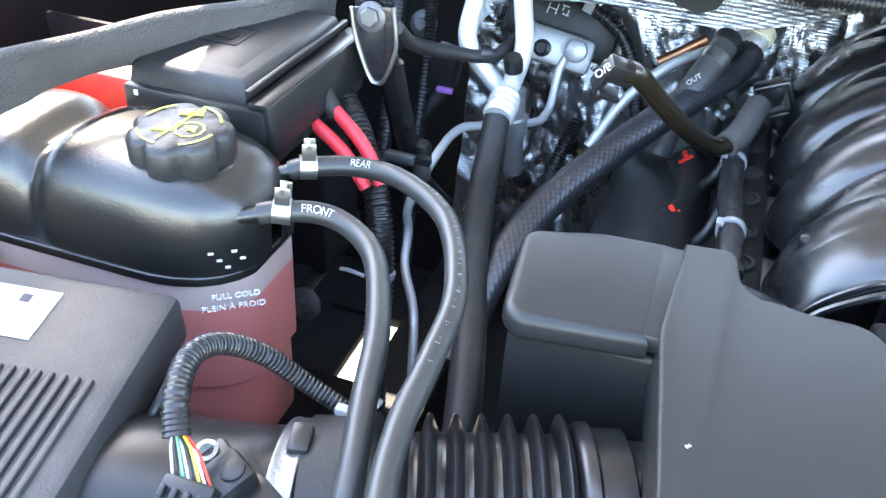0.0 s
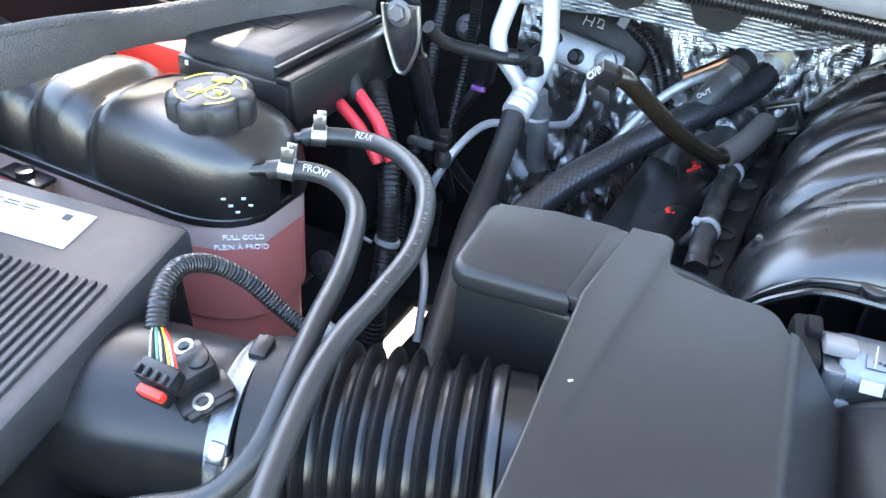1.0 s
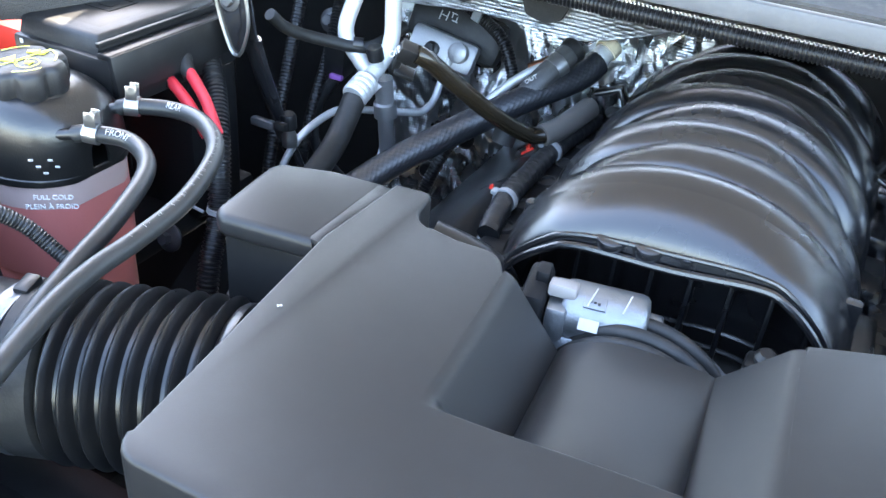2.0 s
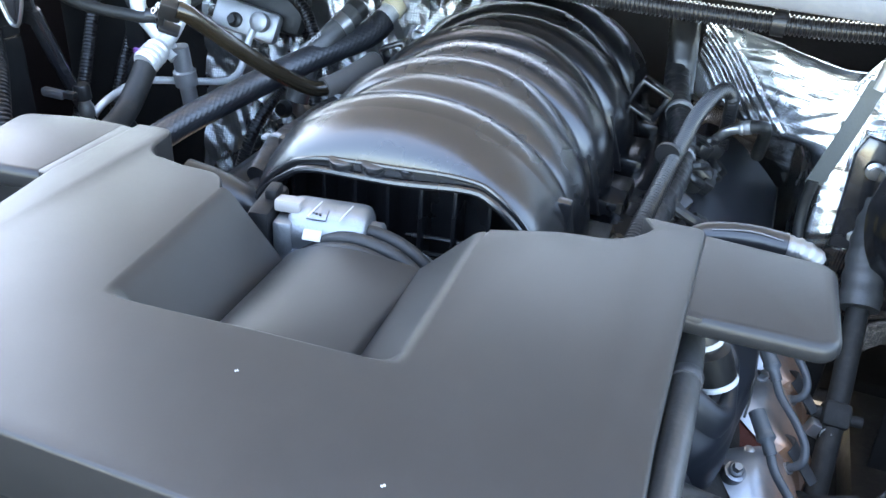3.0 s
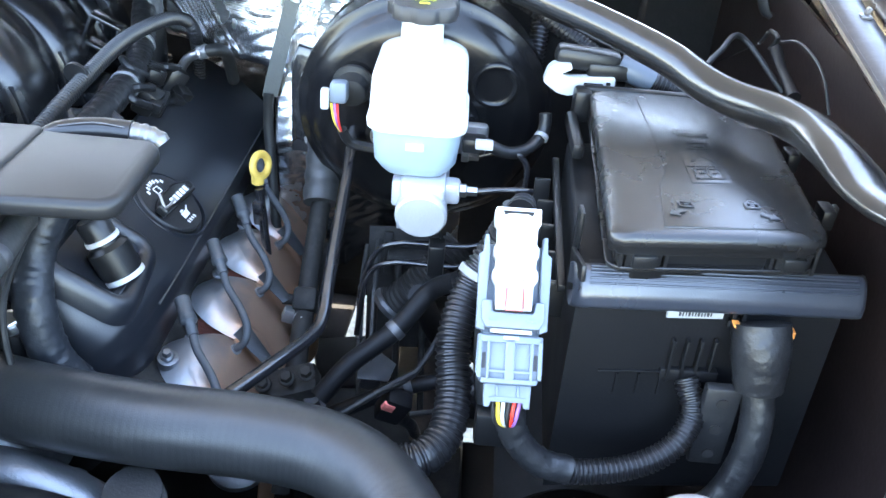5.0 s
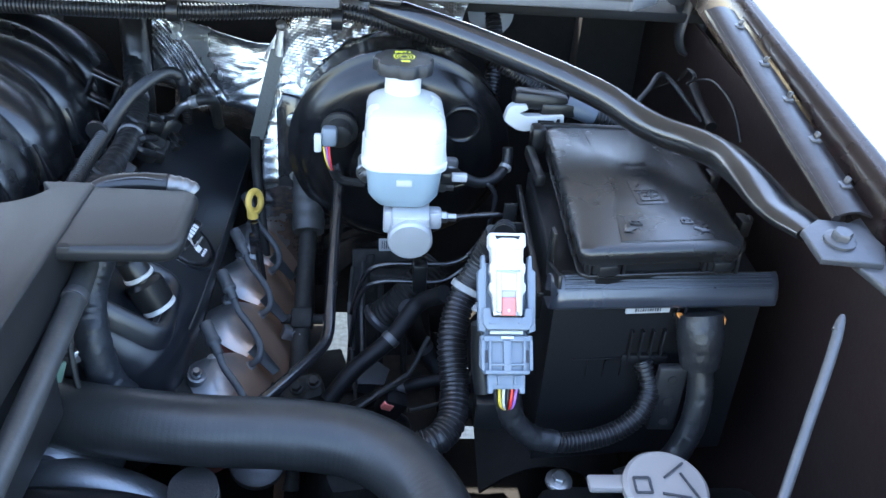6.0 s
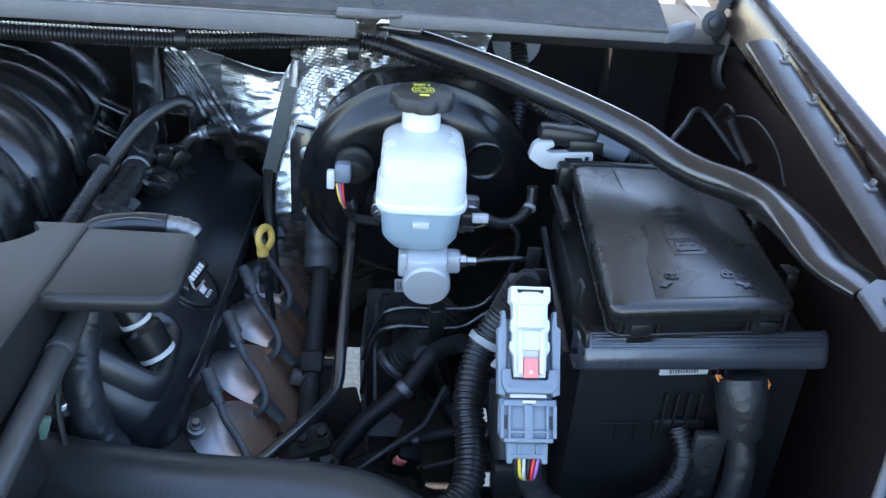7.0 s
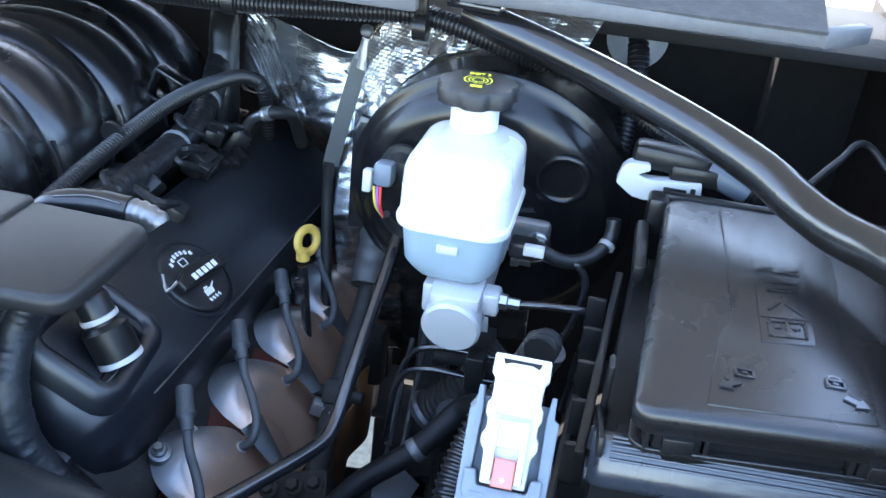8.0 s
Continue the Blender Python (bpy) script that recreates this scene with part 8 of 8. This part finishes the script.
part("black_shell", join(rbox((0.905, 0.750, 1.151), (0.062, 0.026, 0.020), 0.006, rot(0, 4, 0)), rbox((0.925, 0.745, 1.143), (0.040, 0.020, 0.016), 0.004)), PLASTIC, wcn)
part("tape", tube([(0.935, 0.748, 1.148), (0.950, 0.745, 1.143), (0.968, 0.742, 1.136)], 0.012, 14, 0.005, taper=lambda s: 1.0 - 0.2 * abs(s - 0.5)), mat("blue-grey shrink tape", (0.09, 0.11, 0.14), 0.35, grain=0.4, grain_scale=90), wcn)
part("loom", tube([(0.960, 0.745, 1.138), (0.99, 0.742, 1.130), (1.03, 0.735, 1.120), (1.07, 0.72, 1.09)], 0.0105, 14, 0.008, ribs=(0.0046, 0.0016)), CONDUIT, wcn)
gl = thing("firewall_grommet", "round grey grommet with corrugated loom through the firewall", "grommet", (0.87, 0.92, 1.1))
part("grommet", lathe([(0.028, 0), (0.029, 0.004), (0.020, 0.008), (0.014, 0.010)], (0.862, 0.915, 1.204), (0, -1, 0.3), 28), TIE, gl)
part("loom", tube([(0.862, 0.912, 1.206), (0.866, 0.898, 1.190), (0.868, 0.885, 1.165), (0.866, 0.865, 1.13), (0.862, 0.85, 1.10), (0.85, 0.84, 1.06)], 0.0105, 14, 0.006, ribs=(0.0046, 0.0018)), CONDUIT, gl)
cl = thing("cross_loom", "black corrugated loom passing under the brace", "wiring loom", (0.9, 0.8, 1.1))
part("loom", tube([(0.80, 0.80, 1.205), (0.845, 0.80, 1.185), (0.89, 0.79, 1.160), (0.93, 0.775, 1.14)], 0.0085, 12, 0.006, ribs=(0.0042, 0.0016)), CONDUIT, cl)
part("cable", tube([(1.00, 0.72, 1.15), (1.03, 0.76, 1.165), (1.06, 0.80, 1.17), (1.10, 0.76, 1.13)], 0.003, 8, 0.008), RUBBER, cl)
cw = thing("fender_wire", "thin black wire with clip and plug on the inner fender", "wire", (1.085, 0.818, 1.160))
part("wire", tube([(1.085, 0.941, 1.100), (1.085, 0.867, 1.137), (1.085, 0.818, 1.160)], 0.0013, 8, 0.006), RUBBER, cw)
part("clip", tube([(1.085, 0.814, 1.164), (1.085, 0.796, 1.179), (1.085, 0.771, 1.179), (1.085, 0.787, 1.165)], 0.0022, 8, 0.004), RUBBER, cw)
part("plug", tube([(1.085, 0.769, 1.169), (1.085, 0.742, 1.159), (1.085, 0.694, 1.148)], 0.0058, 16, 0.003, taper=lambda s: 0.8 + 0.5 * abs(s - 0.45)), PLASTIC_DARK, cw)
part("loop", tube([(1.085, 0.761, 1.179), (1.085, 0.713, 1.192), (1.085, 0.652, 1.186), (1.085, 0.616, 1.163)], 0.0013, 8, 0.006), RUBBER, cw)
for pts, r, mt, lab in (
        ([(0.800, 0.60, 0.985), (0.775, 0.625, 0.955), (0.745, 0.60, 0.925), (0.706, 0.58, 0.897), (0.68, 0.56, 0.87)], 0.0095, PLASTIC_DARK, "taped dark loom low in the bay"),
        ([(0.765, 0.63, 0.945), (0.775, 0.68, 0.885), (0.790, 0.71, 0.835), (0.825, 0.68, 0.800), (0.86, 0.64, 0.79)], 0.012, PLASTIC_DARK, "thick dark hose low in the bay"),
        ([(0.66, 0.60, 0.800), (0.697, 0.60, 0.822), (0.76, 0.61, 0.850), (0.835, 0.62, 0.860), (0.88, 0.62, 0.85)], 0.008, PLASTIC_DARK, "thin dark hose low in the bay")):
    lh = thing("lower_hose", lab, "hose", pts[0], "lower hoses")
    part("hose", tube(pts, r, 14, 0.008), mt, lh)
    part("clamp", lathe([(r * 1.08, -0.004), (r * 1.12, -0.003), (r * 1.12, 0.003), (r * 1.08, 0.004)], pts[2], V(pts[3]) - V(pts[1]), 18), BRACKET, lh)
gear = thing("steering_gear", "grimy dark steering gear and brackets low in the bay", "steering gear", (0.72, 0.65, 0.6))
part("housing", rbox((0.70, 0.66, 0.68), (0.12, 0.16, 0.12), 0.02, rot(10, 10, 20)), DARK, gear)
part("boss", rbox((0.640, 0.585, 0.80), (0.075, 0.055, 0.05), 0.012, rot(10, 10, 20)), DARK, gear)
for bx in (0.615, 0.645, 0.668):
    part("bolt", bolt((bx, 0.57 + 0.4 * (bx - 0.615), 0.832), (0, -0.4, 1), 0.009, 1.5, 0.012), BRACKET, gear)
part("cover", lathe([(0.030, 0), (0.030, 0.012), (0.024, 0.016), (0.0, 0.017)], (0.605, 0.545, 0.795), (0.1, -0.5, 1), 28), BRACKET, gear)
wa = thing("wheel_arch_liner", "black rounded wheel arch liner beside the frame", "wheel arch liner", (0.86, 0.75, 0.6), kind="structure")
part("liner", sheet(lambda u, v: (0.856 + 0.264 * u, 0.57 + 0.45 * v, 0.70 + 0.14 * math.sin(math.pi * min(1, 0.25 + u)) * math.sin(math.pi * min(1, max(0, 0.2 + 0.6 * v))) - 0.03 * (1 - u) ** 3), 20, 16, 0.004), LINER, wa)
# plates added in the sight line to hide bright ground between the shields
part("ground_blind", join(rbox((0.739, 0.785, 0.850), (0.080, 0.006, 0.150), 0.002, rot(-12, 0, 4)), rbox((0.722, 0.779, 0.900), (0.010, 0.006, 0.050), 0.002, rot(-12, 0, 4)), rbox((0.752, 0.779, 0.840), (0.040, 0.006, 0.010), 0.002, rot(-12, 0, 4))), DARK, wa)
part("rail_bracket", join(tube([(0.735, 0.76, 0.90), (0.738, 0.74, 0.80), (0.742, 0.72, 0.72)], 0.004, 8, 0.02), tube([(0.765, 0.76, 0.90), (0.768, 0.74, 0.80), (0.772, 0.72, 0.72)], 0.004, 8, 0.02), rbox((0.752, 0.765, 0.905), (0.06, 0.02, 0.012), 0.004)), DARK, wa)

# small fittings low between the engine and the fuse box
ch = thing("corrugated_duct", "wide dusty corrugated sleeve under the brake pipes", "duct", (0.75, 0.70, 0.9))
part("sleeve", tube([(0.800, 0.715, 0.955), (0.776, 0.70, 0.932), (0.752, 0.695, 0.905), (0.734, 0.70, 0.885)], 0.019, 18, 0.006, ribs=(0.0055, 0.0018)), DARK, ch)
part("mouth", lathe([(0.021, 0), (0.023, 0.004), (0.021, 0.010)], (0.737, 0.699, 0.888), (-0.6, -0.1, -0.7), 22), BRACKET, ch)
rp = thing("red_locked_plug", "small black plug with faded red lock low in the bay", "connector", (0.745, 0.58, 0.84))
part("body", rbox((0.748, 0.582, 0.848), (0.026, 0.020, 0.034), 0.003, rot(15, 25, 10)), PLASTIC_DARK, rp)
part("red_lock", rbox((0.744, 0.571, 0.856), (0.012, 0.005, 0.010), 0.001, rot(15, 25, 10)), RED_SOFT, rp)
part("lead", tube([(0.752, 0.585, 0.832), (0.765, 0.60, 0.81), (0.77, 0.62, 0.78)], 0.006, 10, 0.006), TAPE, rp)
st2 = thing("frame_bracket", "bent grey steel bracket with torn edge on the frame", "bracket", (0.73, 0.61, 0.85))
part("plate", prism([(-0.022, -0.012), (0.010, -0.014), (0.020, 0.004), (0.004, 0.016), (-0.006, 0.006), (-0.020, 0.012)], 0, 0.003, 0.0006, Matrix.Translation((0.728, 0.612, 0.868)) @ rot(35, 12, 20)), BRACKET, st2)
part("leg", rbox((0.722, 0.625, 0.845), (0.020, 0.004, 0.045), 0.001, rot(20, 10, 0)), BRACKET, st2)
for k, pts in enumerate([[(0.70, 0.76, 0.92), (0.698, 0.73, 0.885), (0.702, 0.68, 0.85), (0.71, 0.62, 0.82)],
                         [(0.712, 0.765, 0.925), (0.713, 0.73, 0.88), (0.716, 0.68, 0.84), (0.73, 0.63, 0.815)],
                         [(0.845, 0.60, 0.93), (0.83, 0.57, 0.895), (0.80, 0.55, 0.88), (0.765, 0.53, 0.885)],
                         [(0.79, 0.64, 0.90), (0.765, 0.60, 0.875), (0.73, 0.57, 0.87), (0.69, 0.55, 0.85)]]):
    wl = thing("thin_wire", "thin dusty black wire low in the bay", "wire", pts[0], "thin wires")
    part("wire", tube(pts, 0.0026 + 0.0006 * (k % 2), 8, 0.006), RUBBER if k % 2 else DARK, wl)
    part("tape", tube(pts[1:3], 0.0040, 8, 0.006), TAPE, wl)
bb = thing("battery_bolt_bracket", "grimy cast bracket with three bolt heads beside the exhaust", "bracket", (0.64, 0.59, 0.84))
part("casting", join(rbox((0.645, 0.60, 0.845), (0.060, 0.035, 0.030), 0.008, rot(20, -15, 10)), rbox((0.622, 0.60, 0.835), (0.03, 0.04, 0.03), 0.008, rot(0, 20, 0))), DARK, bb)
for bx, bz in ((0.622, 0.858), (0.645, 0.868), (0.664, 0.876)):
    part("bolt", bolt((bx, 0.585, bz), (-0.1, -0.5, 1), 0.006, 1.4, 0.007), DARK, bb)
